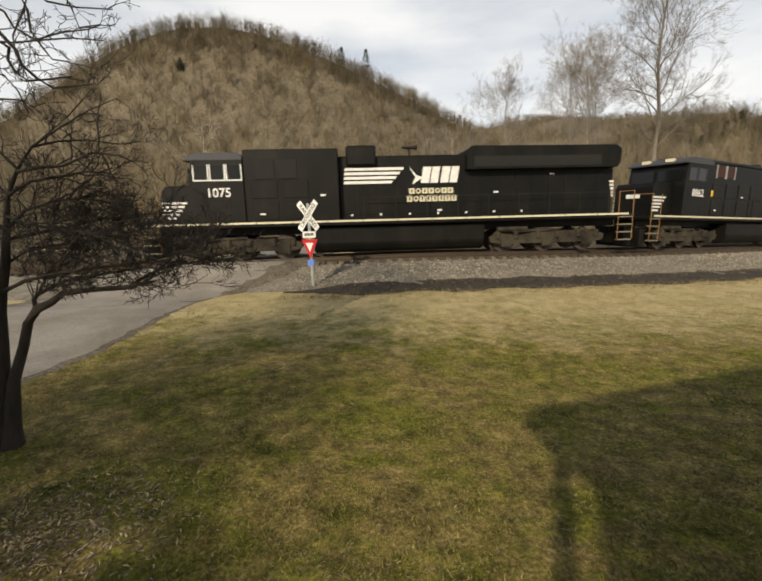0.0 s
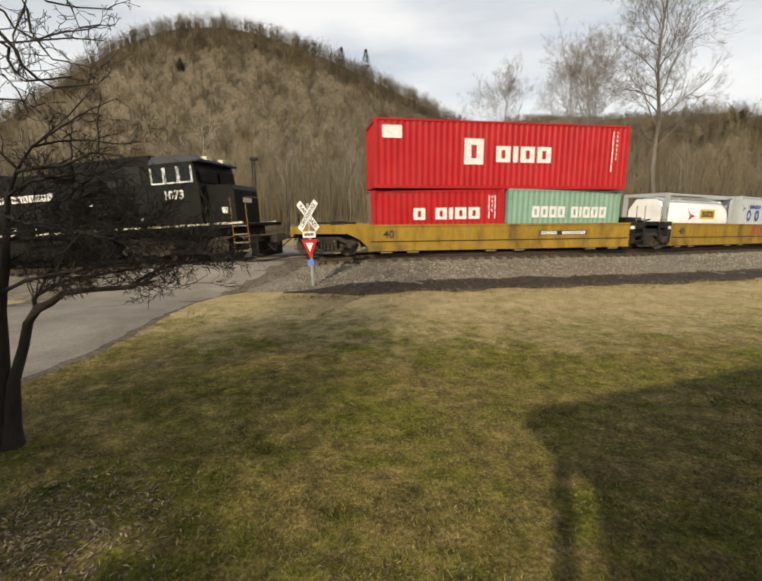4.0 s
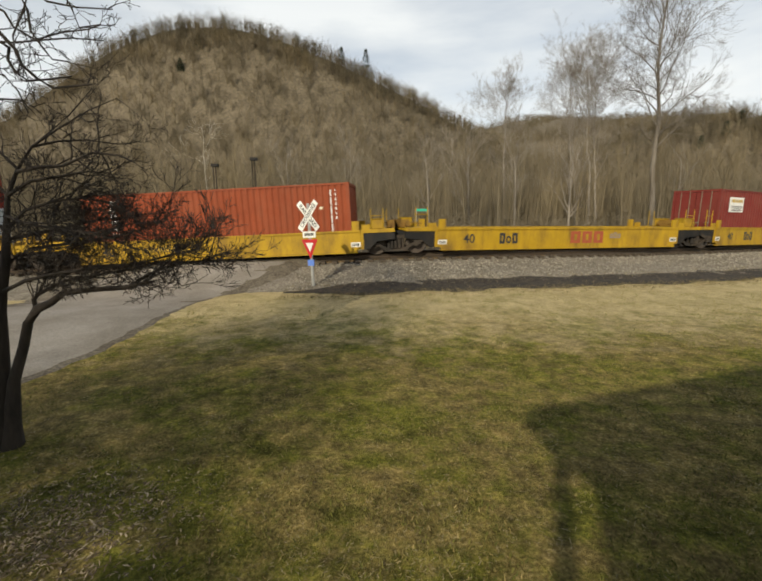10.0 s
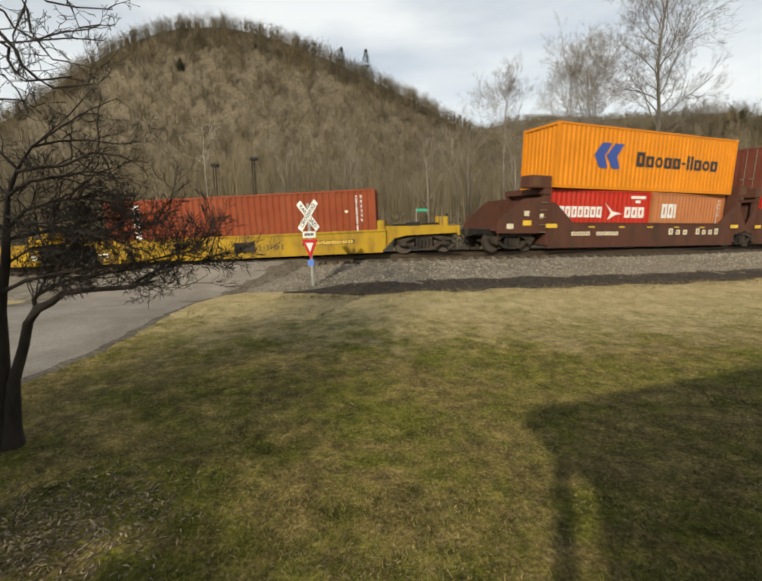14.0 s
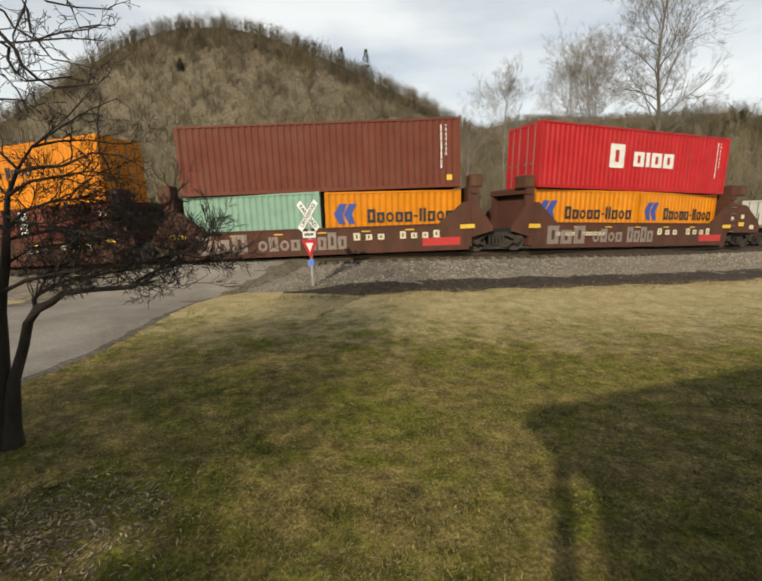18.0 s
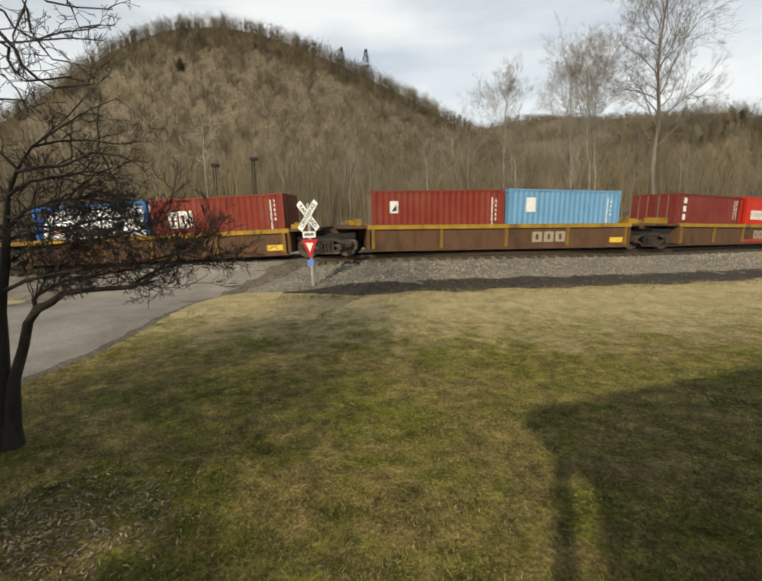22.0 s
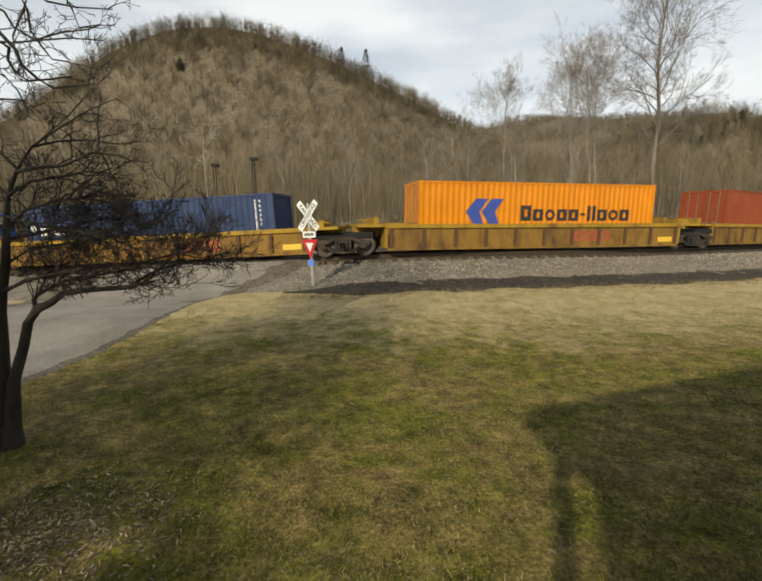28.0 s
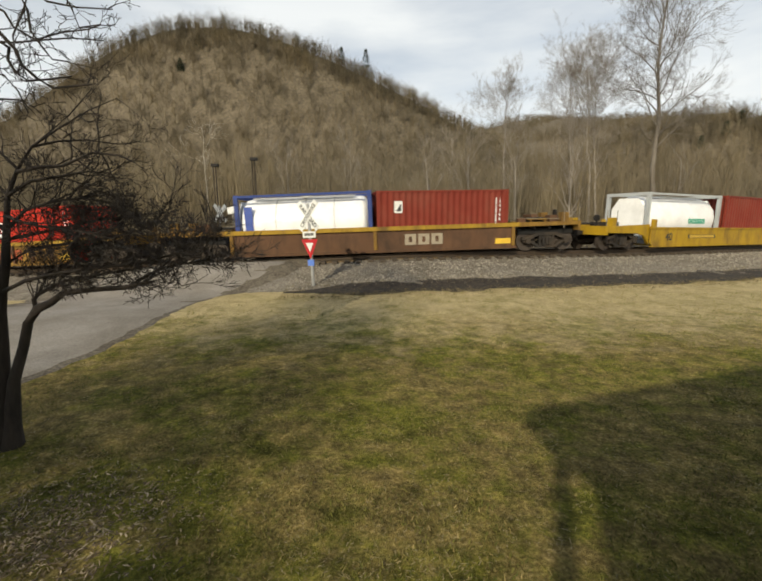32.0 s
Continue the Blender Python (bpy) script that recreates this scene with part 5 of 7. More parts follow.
def freight_truck(parent, x, s):
    """A two-axle cast truck standing at x in its car."""
    def build(bm):
        for y in (-1.0, 1.0):
            prism(bm, [(-1.18, 0.64), (-1.18, 0.5), (-0.72, 0.56), (-0.42, 0.7), (0.42, 0.7), (0.72, 0.56), (1.18, 0.5), (1.18, 0.64), (0.75, 0.72), (0.48, 0.84), (-0.48, 0.84), (-0.75, 0.72)], y - 0.09, y + 0.09)
            prism(bm, [(-1.1, 0.4), (-0.72, 0.36), (-0.46, 0.17), (0.46, 0.17), (0.72, 0.36), (1.1, 0.4), (1.1, 0.5), (0.66, 0.46), (0.4, 0.29), (-0.4, 0.29), (-0.66, 0.46), (-1.1, 0.5)], y - 0.1, y + 0.1)
            for k in (-0.36, 0.26):
                box(bm, k, k + 0.1, y - 0.08, y + 0.08, 0.29, 0.7)
            for k in (-0.89, 0.89):
                rod(bm, (k, y - 0.16, 0.46), (k, y + 0.16, 0.46), 0.13, sides=10)
            for k in (-0.16, 0, 0.16):
                rod(bm, (k, y + 0.12 * np.sign(y), 0.28), (k, y + 0.12 * np.sign(y), 0.6), 0.07, sides=8)
        box(bm, -0.22, 0.22, -1.05, 1.05, 0.5, 0.78)
        rod(bm, (0, 0, 0.7), (0, 0, 0.95), 0.3, sides=12)
    piece("truck_bolster", (), lambda bm: box(bm, -1.3, 1.3, -0.9, 0.9, 0.78, 1.02), GRIME, parent, at=pose(x, 0, 0))
    t = piece("truck", (), build, TRUCKIRON, parent, "rusty dark cast freight truck", at=pose(x, 0, 0))
    for k in (-0.89, 0.89):
        wheelset(t, k, s + x)
    return t


def coupler(parent, x, way, z=0.85):
    def build(bm):
        box(bm, 0, 0.62, -0.09, 0.09, -0.09, 0.09)
        prism(bm, [(0.55, -0.16), (0.82, -0.2), (0.9, -0.05), (0.72, 0.0), (0.9, 0.1), (0.8, 0.2), (0.55, 0.15)], -0.15, 0.15, "z")
        rod(bm, (0.3, -0.35, -0.1), (0.75, -0.3, -0.5), 0.03)
    piece("coupler", (), build, TRUCKIRON, parent, at=pose(x, 0, z, 0, 0, 0 if way > 0 else 180))


def stanchions(parent, spots, z0, z1, mat, name="handrail", r=0.02):
    """Upright posts at pairs of x and y."""
    for x, y in spots:
        piece(name, (round(z0, 2), round(z1, 2), r), lambda bm: rod(bm, (0, 0, z0), (0, 0, z1), r, sides=5), mat, parent, at=pose(x, y, 0))


def end_platform(root, way, half, reach, deck, mat, s, steps=True, slim=False):
    """The overhanging end of a car, over its own truck."""
    a, b = half, half + reach

    def build(bm):
        box(bm, a + 0.5, b - 0.1, -1.18, 1.18, deck - 0.12, deck)
    flip = pose(0, 0, 0) if way > 0 else pose(0, 0, 0, 0, 0, 180)
    base = piece("end_platform", (half, reach, deck), build, mat, root, at=flip)
    piece("draft_sill", (half, reach, deck), lambda bm: box(bm, a, b - 0.1, -0.35, 0.35, deck - 0.42, deck - 0.125), PAINTS["black"], base)
    for k in (0.9, 1.6, 2.3):
        for y in (-1.15, 0.36):
            piece("cross_beam", (half, deck), lambda bm: box(bm, a, a + 0.08, 0, 0.79, deck - 0.3, deck - 0.125), PAINTS["black"], base, at=pose(k, y, 0))
    for y in (-1.3, 1.18):
        piece("side_plate", (half, reach, deck, slim), lambda bm: prism(bm, [(a - 0.05, deck - 0.18), (b - 0.1, deck - 0.15), (b - 0.1, deck), (a - 0.05, deck + 0.02)] if slim else [(a - 0.05, 0.3), (a + 0.35, 0.72), (a + 0.9, deck - 0.32), (b - 0.1, deck - 0.3), (b - 0.1, deck), (a - 0.05, deck + 0.12)], 0, 0.12), mat, base, at=pose(0, y, 0))
    piece("end_sill", (half, reach, deck), lambda bm: box(bm, b - 0.1, b, -1.35, 1.35, deck - 0.4, deck + 0.02), mat, base)
    for y in (-1.22, 0.95):
        piece("toe_box", (half, reach, deck), lambda bm: box(bm, b - 0.85, b - 0.5, 0, 0.27, deck, deck + 0.42), mat, base, at=pose(0, y, 0))
    piece("brake_gear", (half, reach, deck), lambda bm: (box(bm, a + 0.9, a + 1.5, -0.9, 0.3, deck, deck + 0.22), rod(bm, (b - 0.35, 0.5, deck), (b - 0.35, 0.5, deck + 0.4), 0.04), rod(bm, (b - 0.38, 0.5, deck + 0.4), (b - 0.3, 0.5, deck + 0.4), 0.16, sides=12), rod(bm, (a + 0.3, -0.7, deck + 0.12), (b - 0.5, -0.7, deck + 0.12), 0.05)), PAINTS["black"], root, at=flip)
    if slim:
        for x0, x1, y0, y1, z0, z1 in ((0.15, 0.5, -1.2, -0.9, 0, 0.2), (0.6, 1.5, -1.25, -1.05, 0.1, 0.16), (0.7, 0.78, -1.22, -1.14, 0, 0.12), (1.35, 1.43, -1.22, -1.14, 0, 0.12), (1.7, 2.1, -1.0, -0.5, 0, 0.3), (2.2, 2.7, -1.2, -0.7, 0, 0.14), (1.0, 1.3, -0.6, 0.4, 0, 0.36)):
            piece("deck_gear", (half, x0), lambda bm: box(bm, a + x0, a + x1, y0, y1, deck + z0 + 0.004, deck + z1), PAINTS["rust" if x0 in (0.15, 1.7, 1.0) else "yellow_rust"], base, bevel=0.012)
        for y in (-1.02, -0.8):
            piece("air_pipe", (half,), lambda bm: rod(bm, (a + 0.1, 0, deck + 0.2), (b - 0.2, 0, deck + 0.1), 0.025, sides=6), WORNRAIL, base, at=pose(0, y, 0))
    for x in (b - 0.05, b - 0.75):
        for y in (-1.28, 1.28):
            piece("handrail", (deck, "end"), lambda bm: rod(bm, (0, 0, deck - 0.3), (0, 0, deck + 0.75), 0.018, sides=5), WORNRAIL, root, at=flip @ pose(x, y, 0))
    if steps:
        for y in (-1.3, 1.3):
            piece("step", (deck,), lambda bm: [box(bm, -0.25, 0.25, -0.04, 0.04, z, z + 0.04) for z in (0.35, deck - 0.55)] + [rod(bm, (k, 0, 0.35), (k, 0, deck - 0.3), 0.015, sides=4) for k in (-0.25, 0.25)], TRUCKIRON, root, at=flip @ pose(b - 0.4, y, 0))
    freight_truck(root, way * (half + reach * 0.52), s)
    coupler(root, way * (b - 0.25), way)


def car(s, label, colour):
    root = tagged(new("well_car"), label, "rail car", group="freight cars of the train")
    RIDERS.append((root, s, 6.4, 0.0))
    return root, PAINTS[colour]


def car_a(s, pitch, left, right, number=True, data=True):
    """A yellow well unit with deep plain sides and black end frames."""
    root, mat = car(s, "yellow well car with deep plate sides and black ends", "yellow_dull")
    for sy in (0, 180):
        side = piece("side_sill", ("a",), lambda bm: box(bm, -6.4, 6.4, -1.42, -1.36, 0.3, 1.28), mat, root, at=pose(0, 0, 0, 0, 0, sy))
        piece("top_chord", ("a",), lambda bm: box(bm, -6.4, 6.4, -1.46, -1.3, 1.28, 1.36), mat, side)
        piece("bottom_flange", ("a",), lambda bm: box(bm, -6.4, 6.4, -1.47, -1.3, 0.22, 0.3), mat, side)
        # rub rail coloured black: its shadow line is put into the paint
        piece("rub_rail_shadow", ("a",), lambda bm: box(bm, -6.3, 6.3, -1.44, -1.42, 0.61, 0.65), PAINTS["black"], side)
        for x in (-5.6, -4.4, -0.7, 0.7, 4.4, 5.6):
            piece("floor_bracket", ("a",), lambda bm: box(bm, -0.25, 0.25, -1.4, -1.2, 0.12, 0.22), WORNRAIL, side, at=pose(x, 0, 0))
    for x in (-5.6, -2.8, 0, 2.8, 5.6):
        piece("floor_beam", ("a",), lambda bm: box(bm, -0.3, 0.3, -1.3, 1.3, 0.2, 0.28), PAINTS["black"], root, at=pose(x, 0, 0))
    for way in (-1, 1):
        if (left if way < 0 else right):
            end_platform(root, way, 6.4, 3.3, 1.3, mat, s)
        else:
            flip = pose(0, 0, 0) if way > 0 else pose(0, 0, 0, 0, 0, 180)
            piece("end_frame", ("a",), lambda bm: (box(bm, 6.4, 6.72, -1.42, 1.42, 0.35, 1.42), box(bm, 6.72, 7.25, -1.15, 1.15, 1.22, 1.34), [box(bm, 6.72, 7.3, y, y + 0.08, 1.1, 1.36) for y in (-1.38, 1.3)], [box(bm, 7.2, 7.28, y, y + 0.08, 0.45, 1.36) for y in (-1.38, 1.3)], [box(bm, 6.72, 7.28, y, y + 0.1, z, z + 0.05) for y in (-1.38, 1.28) for z in (0.45, 0.78)], box(bm, 6.72, 7.7, -0.4, 0.4, 0.75, 1.1), rod(bm, (6.75, -0.9, 1.5), (7.6, -0.9, 1.42), 0.05), box(bm, 6.85, 7.15, -0.6, 0.1, 1.34, 1.62), rod(bm, (6.75, 0.5, 1.52), (7.6, 0.5, 1.4), 0.04)), PAINTS["black"], root, at=flip)
            stanchions(root, [(way * 7.24, -1.34), (way * 6.78, -1.34), (way * 7.24, 1.34)], 1.3, 2.15, WORNRAIL)
            piece("grab_iron", (), lambda bm: rod(bm, (6.78, -1.34, 1.52), (7.24, -1.34, 1.52), 0.016, sides=5), WORNRAIL, root, at=pose(0, 0, 0) if way > 0 else Matrix.Diagonal((-1, 1, 1, 1)))
            stencil(root, 12.8, 1.0, "panel", (6.56 if way > 0 else -6.56) / 12.8 + 0.5 - 0.009, (6.56 if way > 0 else -6.56) / 12.8 + 0.5 + 0.009, 1.05, 1.2, WHITE, 1, -1.427)
    if not right:
        freight_truck(root, pitch / 2, s)
    if number:
        lettering("40", 0.5, INK, root, Matrix.Translation((-5.5, -1.426, 0.93)) @ FRONT)
    if data:
        stencil(root, 12.8, 1.0, "panel", 0.63, 0.82, 0.82, 1.02, INK, 1, -1.426)
        stencil(root, 12.8, 1.0, "row", 0.635, 0.815, 0.85, 0.99, WHITE, "NNNN  NNNNNN", -1.43)
    else:
        stencil(root, 12.8, 1.0, "row", 0.62, 0.775, 0.74, 1.26, RUSTINK, "NNN", -1.426)
    return root


def car_b(s, pitch, left, right, data=0):
    """A bright yellow well unit with low tapering sides."""
    root, mat = car(s, "bright yellow well car with low side sills", "yellow")
    for sy in (0, 180):
        side = piece("side_sill", ("b",), lambda bm: prism(bm, [(-6.5, 0.35), (-6.3, 0.22), (6.3, 0.22), (6.5, 0.35), (6.5, 1.06), (-6.5, 1.06)], -1.42, -1.36), mat, root, at=pose(0, 0, 0, 0, 0, sy))
        piece("top_chord", ("b",), lambda bm: box(bm, -6.5, 6.5, -1.47, -1.3, 1.06, 1.14), mat, side)
        piece("bottom_flange", ("b",), lambda bm: box(bm, -6.35, 6.35, -1.47, -1.3, 0.15, 0.22), mat, side)
        for x in (-6.3, 6.3):
            piece("guide_post", ("b",), lambda bm: (box(bm, -0.16, 0.16, -1.44, -1.34, 1.14, 1.52), box(bm, -0.06, 0.06, -1.445, -1.44, 1.28, 1.42)), mat, side, at=pose(x, 0, 0))
    for x in (-5.6, -2.8, 0, 2.8, 5.6):
        piece("floor_beam", ("b",), lambda bm: box(bm, -0.3, 0.3, -1.3, 1.3, 0.2, 0.28), mat, root, at=pose(x, 0, 0))
    for way in (-1, 1):
        if (left if way < 0 else right):
            end_platform(root, way, 6.5, 3.2, 1.15, mat, s)
        else:
            flip = pose(0, 0, 0) if way > 0 else pose(0, 0, 0, 0, 0, 180)
            piece("end_frame", ("b",), lambda bm: ([box(bm, 6.5, 7.98, y, y + 0.1, 1.0, 1.16) for y in (-1.4, 1.3)], box(bm, 6.5, 7.98, -1.3, 1.3, 1.04, 1.14), box(bm, 6.5, 6.62, -1.38, 1.38, 0.3, 1.04), [box(bm, 6.56, 6.92, y, y + 0.08, 1.16, 1.36) for y in (-1.38, 1.3)]), mat, root, at=flip)
            piece("locker", ("b",), lambda bm: (box(bm, 6.98, 7.5, -1.32, -0.8, 1.16, 1.56), box(bm, 6.94, 7.56, -1.36, -0.76, 1.56, 1.6)), mat, root, bevel=0.02, at=flip)
            piece("brake_gear", ("b",), lambda bm: (box(bm, 7.6, 7.97, -0.8, 0.7, 1.16, 1.5), rod(bm, (7.7, -0.9, 1.3), (7.7, 0.9, 1.3), 0.12, sides=8), rod(bm, (6.6, -0.5, 1.3), (7.6, -0.5, 1.4), 0.03)), PAINTS["yellow_rust"], root, at=flip)
            for y in (-1.36, 1.28):
                piece("truck_housing", ("b",), lambda bm: prism(bm, [(6.62, 0.3), (6.86, 0.3), (7.2, 0.62), (7.98, 0.7), (7.98, 1.0), (6.62, 1.0)], 0, 0.08), PAINTS["black"], root, "black side plate over the truck", at=flip @ pose(0, y, 0))
            stanchions(root, [(way * 6.98, -1.36), (way * 7.52, -1.36), (way * 7.52, 1.36)], 1.14, 2.02, mat)
            piece("grab_iron", ("b",), lambda bm: rod(bm, (6.98, -1.36, 1.72), (7.52, -1.36, 1.72), 0.018, sides=5), mat, root, at=pose(0, 0, 0) if way > 0 else Matrix.Diagonal((-1, 1, 1, 1)))
            stencil(root, 12.8, 1.0, "panel", way * 6.28 / 12.8 + 0.5 - 0.016, way * 6.28 / 12.8 + 0.5 + 0.016, 0.42, 0.62, WHITE, 1, -1.426)
            stencil(root, 12.8, 1.0, "row", way * 6.28 / 12.8 + 0.5 - 0.013, way * 6.28 / 12.8 + 0.5 + 0.013, 0.46, 0.57, INK, "NN", -1.432)
    if not right:
        freight_truck(root, pitch / 2, s)
    lettering("40", 0.56, INK, root, Matrix.Translation((-5.0, -1.426, 0.64)) @ FRONT)
    if data == 1:
        stencil(root, 12.8, 1.0, "panel", 0.24, 0.44, 0.58, 0.76, INK, 1, -1.426)
        stencil(root, 12.8, 1.0, "row", 0.25, 0.43, 0.61, 0.73, YELLOWINK, 9, -1.43)
    elif data == 2:
        stencil(root, 12.8, 1.0, "panel", 0.48, 0.555, 0.4, 0.84, PAINTS["black"], 1, -1.426)
        stencil(root, 12.8, 1.0, "lines", 0.57, 0.66, 0.44, 0.7, INK, 7, -1.426)
        stencil(root, 12.8, 1.0, "panel", 0.72, 0.9, 0.58, 0.76, INK, 1, -1.426)
        stencil(root, 12.8, 1.0, "row", 0.725, 0.895, 0.61, 0.73, YELLOWINK, 9, -1.43)
    else:
        stencil(root, 12.8, 1.0, "row", 0.515, 0.665, 0.4, 0.96, RUSTINK, "NNN", -1.426)
        stencil(root, 12.8, 1.0, "row", 0.225, 0.3, 0.42, 0.9, INK, "NoN", -1.426)
        stencil(root, 12.8, 1.0, "row", 0.69, 0.74, 0.62, 0.9, FADEDINK, "nNn", -1.426)
    return root


def car_c(s, pitch, left, right, graffiti=False):
    """A brown well unit with tall gusseted bulkheads."""
    root, mat = car(s, "maroon-brown well car with tall gusseted bulkheads", "maroon")
    for sy in (0, 180):
        side = piece("side_sill", ("c",), lambda bm: prism(bm, [(-6.4, 0.25), (6.4, 0.25), (6.4, 2.25), (6.15, 2.25), (5.0, 1.3), (-5.0, 1.3), (-6.15, 2.25), (-6.4, 2.25)], -1.44, -1.38), mat, root, at=pose(0, 0, 0, 0, 0, sy))
        piece("bottom_flange", ("c",), lambda bm: box(bm, -6.4, 6.4, -1.48, -1.3, 0.18, 0.25), mat, side)
        piece("top_chord", ("c",), lambda bm: box(bm, -5.0, 5.0, -1.47, -1.33, 1.3, 1.36), mat, side)
        for x in (-6.3, 6.2):
            piece("rib", ("c",), lambda bm: box(bm, 0, 0.1, -1.48, -1.44, 0.3, 1.9), mat, side, at=pose(x, 0, 0))
    for x in (-5.6, -2.8, 0, 2.8, 5.6):
        piece("floor_beam", ("c",), lambda bm: box(bm, -0.3, 0.3, -1.3, 1.3, 0.2, 0.28), mat, root, at=pose(x, 0, 0))
    for way in (-1, 1):
        own = left if way < 0 else right
        flip = pose(0, 0, 0) if way > 0 else pose(0, 0, 0, 0, 0, 180)
        piece("bulkhead", ("c",), lambda bm: (box(bm, 6.4, 6.55, -1.4, 1.4, 0.3, 2.9), [box(bm, 6.55, 6.8, y, y + 0.18, 0.9, 2.75) for y in (-1.38, 1.2)], box(bm, 6.5, 6.85, -1.45, 1.45, 2.6, 2.85)), mat, root, at=flip)
        piece("box_door", ("c", own), lambda bm: box(bm, 6.55 + 0.55 * own, 6.95 + 0.55 * own, -1.47, -1.45, 2.93, 3.32), PAINTS["rust"], root, "paler riveted locker door", at=pose(0, 0, 0) if way > 0 else Matrix.Diagonal((-1, 1, 1, 1)))
        piece("storage_box", ("c", own), lambda bm: box(bm, 6.45, 7.0 + 0.6 * own, -1.45, -0.7, 2.85, 3.4), mat, root, bevel=0.03, at=pose(0, 0, 0) if way > 0 else Matrix.Diagonal((-1, 1, 1, 1)))
        if own:
            for y in (-1.4, 1.34):
                piece("gusset", ("ce",), lambda bm: prism(bm, [(6.5, 0.85), (9.2, 0.85), (9.2, 1.25), (8.9, 1.6), (7.9, 2.35), (6.5, 2.5)], 0, 0.06), mat, root, at=flip @ pose(0, y, 0))
            for z0, x0, x1, ink in ((1.2, 7.4, 7.85, YELLOWINK), (1.05, 8.35, 8.7, CREAM), (1.62, 7.55, 7.8, CREAM), (1.5, 6.75, 6.95, CREAM)):
                stencil(root, 12.8, 1.0, "panel", (x0 if way > 0 else -x1) / 12.8 + 0.5, (x1 if way > 0 else -x0) / 12.8 + 0.5, z0, z0 + 0.22, ink, 1, -1.407)
            for k in range(5):
                piece("ladder_rung", ("c",), lambda bm: rod(bm, (6.62, -1.46, 0), (6.98, -1.46, 0), 0.018, sides=5), WORNRAIL, root, at=(pose(0, 0, 0) if way > 0 else Matrix.Diagonal((-1, 1, 1, 1))) @ pose(0, 0, 0.9 + k * 0.33))
            piece("end_deck", ("c",), lambda bm: box(bm, 6.56, 9.2, -1.34, 1.34, 0.95, 1.1), mat, root, at=flip)
            piece("draft_sill", ("c",), lambda bm: box(bm, 6.5, 9.3, -0.35, 0.35, 0.7, 0.95), mat, root, at=flip)
            stanchions(root, [(way * 9.1, -1.36), (way * 9.1, 1.36)], 0.5, 1.9, mat)
            freight_truck(root, way * 8.1, s)
            coupler(root, way * 9.1, way)
        else:
            piece("draft_sill", ("cs",), lambda bm: box(bm, 6.55, 7.7, -0.4, 0.4, 0.75, 1.1), mat, root, at=flip)
            for y in (-1.4, 1.34):
                piece("gusset", ("cs",), lambda bm: prism(bm, [(6.5, 0.7), (7.5, 0.95), (7.5, 1.15), (6.9, 2.0), (6.5, 2.2)], 0, 0.06), mat, root, at=flip @ pose(0, y, 0))
    if not right:
        freight_truck(root, pitch / 2, s)
    for i in range(5):
        stencil(root, 12.8, 1.0, "panel", 0.18 + i * 0.15, 0.21 + i * 0.15, 1.12, 1.17, YELLOWINK, 1, -1.446)
    for x in (-0.02, 0.97):
        stencil(root, 12.8, 1.0, "panel", x, x + 0.05, 1.1, 1.28, YELLOWINK, 1, -1.49)
    stencil(root, 12.8, 1.0, "row", 0.6, 0.71, 0.76, 1.08, CREAM, "N n n", -1.446)
    stencil(root, 12.8, 1.0, "row", 0.76, 0.9, 0.76, 1.08, CREAM, "N n n N", -1.446)
    if left or right:
        stencil(root, 12.8, 1.0, "row", 0.1, 0.19, 0.74, 0.92, CREAM, "NNNN", -1.446)
        stencil(root, 12.8, 1.0, "row", 0.22, 0.33, 0.74, 0.92, CREAM, "NNNNNN", -1.446)
    if graffiti:
        stencil(root, 12.8, 1.0, "row", 0.06, 0.24, 0.36, 1.2, FADEDINK, "NnN", -1.446)
        stencil(root, 12.8, 1.0, "row", 0.27, 0.42, 0.42, 1.05, FADEDINK, "oNon", -1.446)
        stencil(root, 12.8, 1.0, "row", 0.44, 0.58, 0.4, 1.15, FADEDINK, "NnNn", -1.446)
        stencil(root, 12.8, 1.0, "panel", 0.84, 0.97, 0.4, 0.75, REDINK, 1, -1.446)
    return root


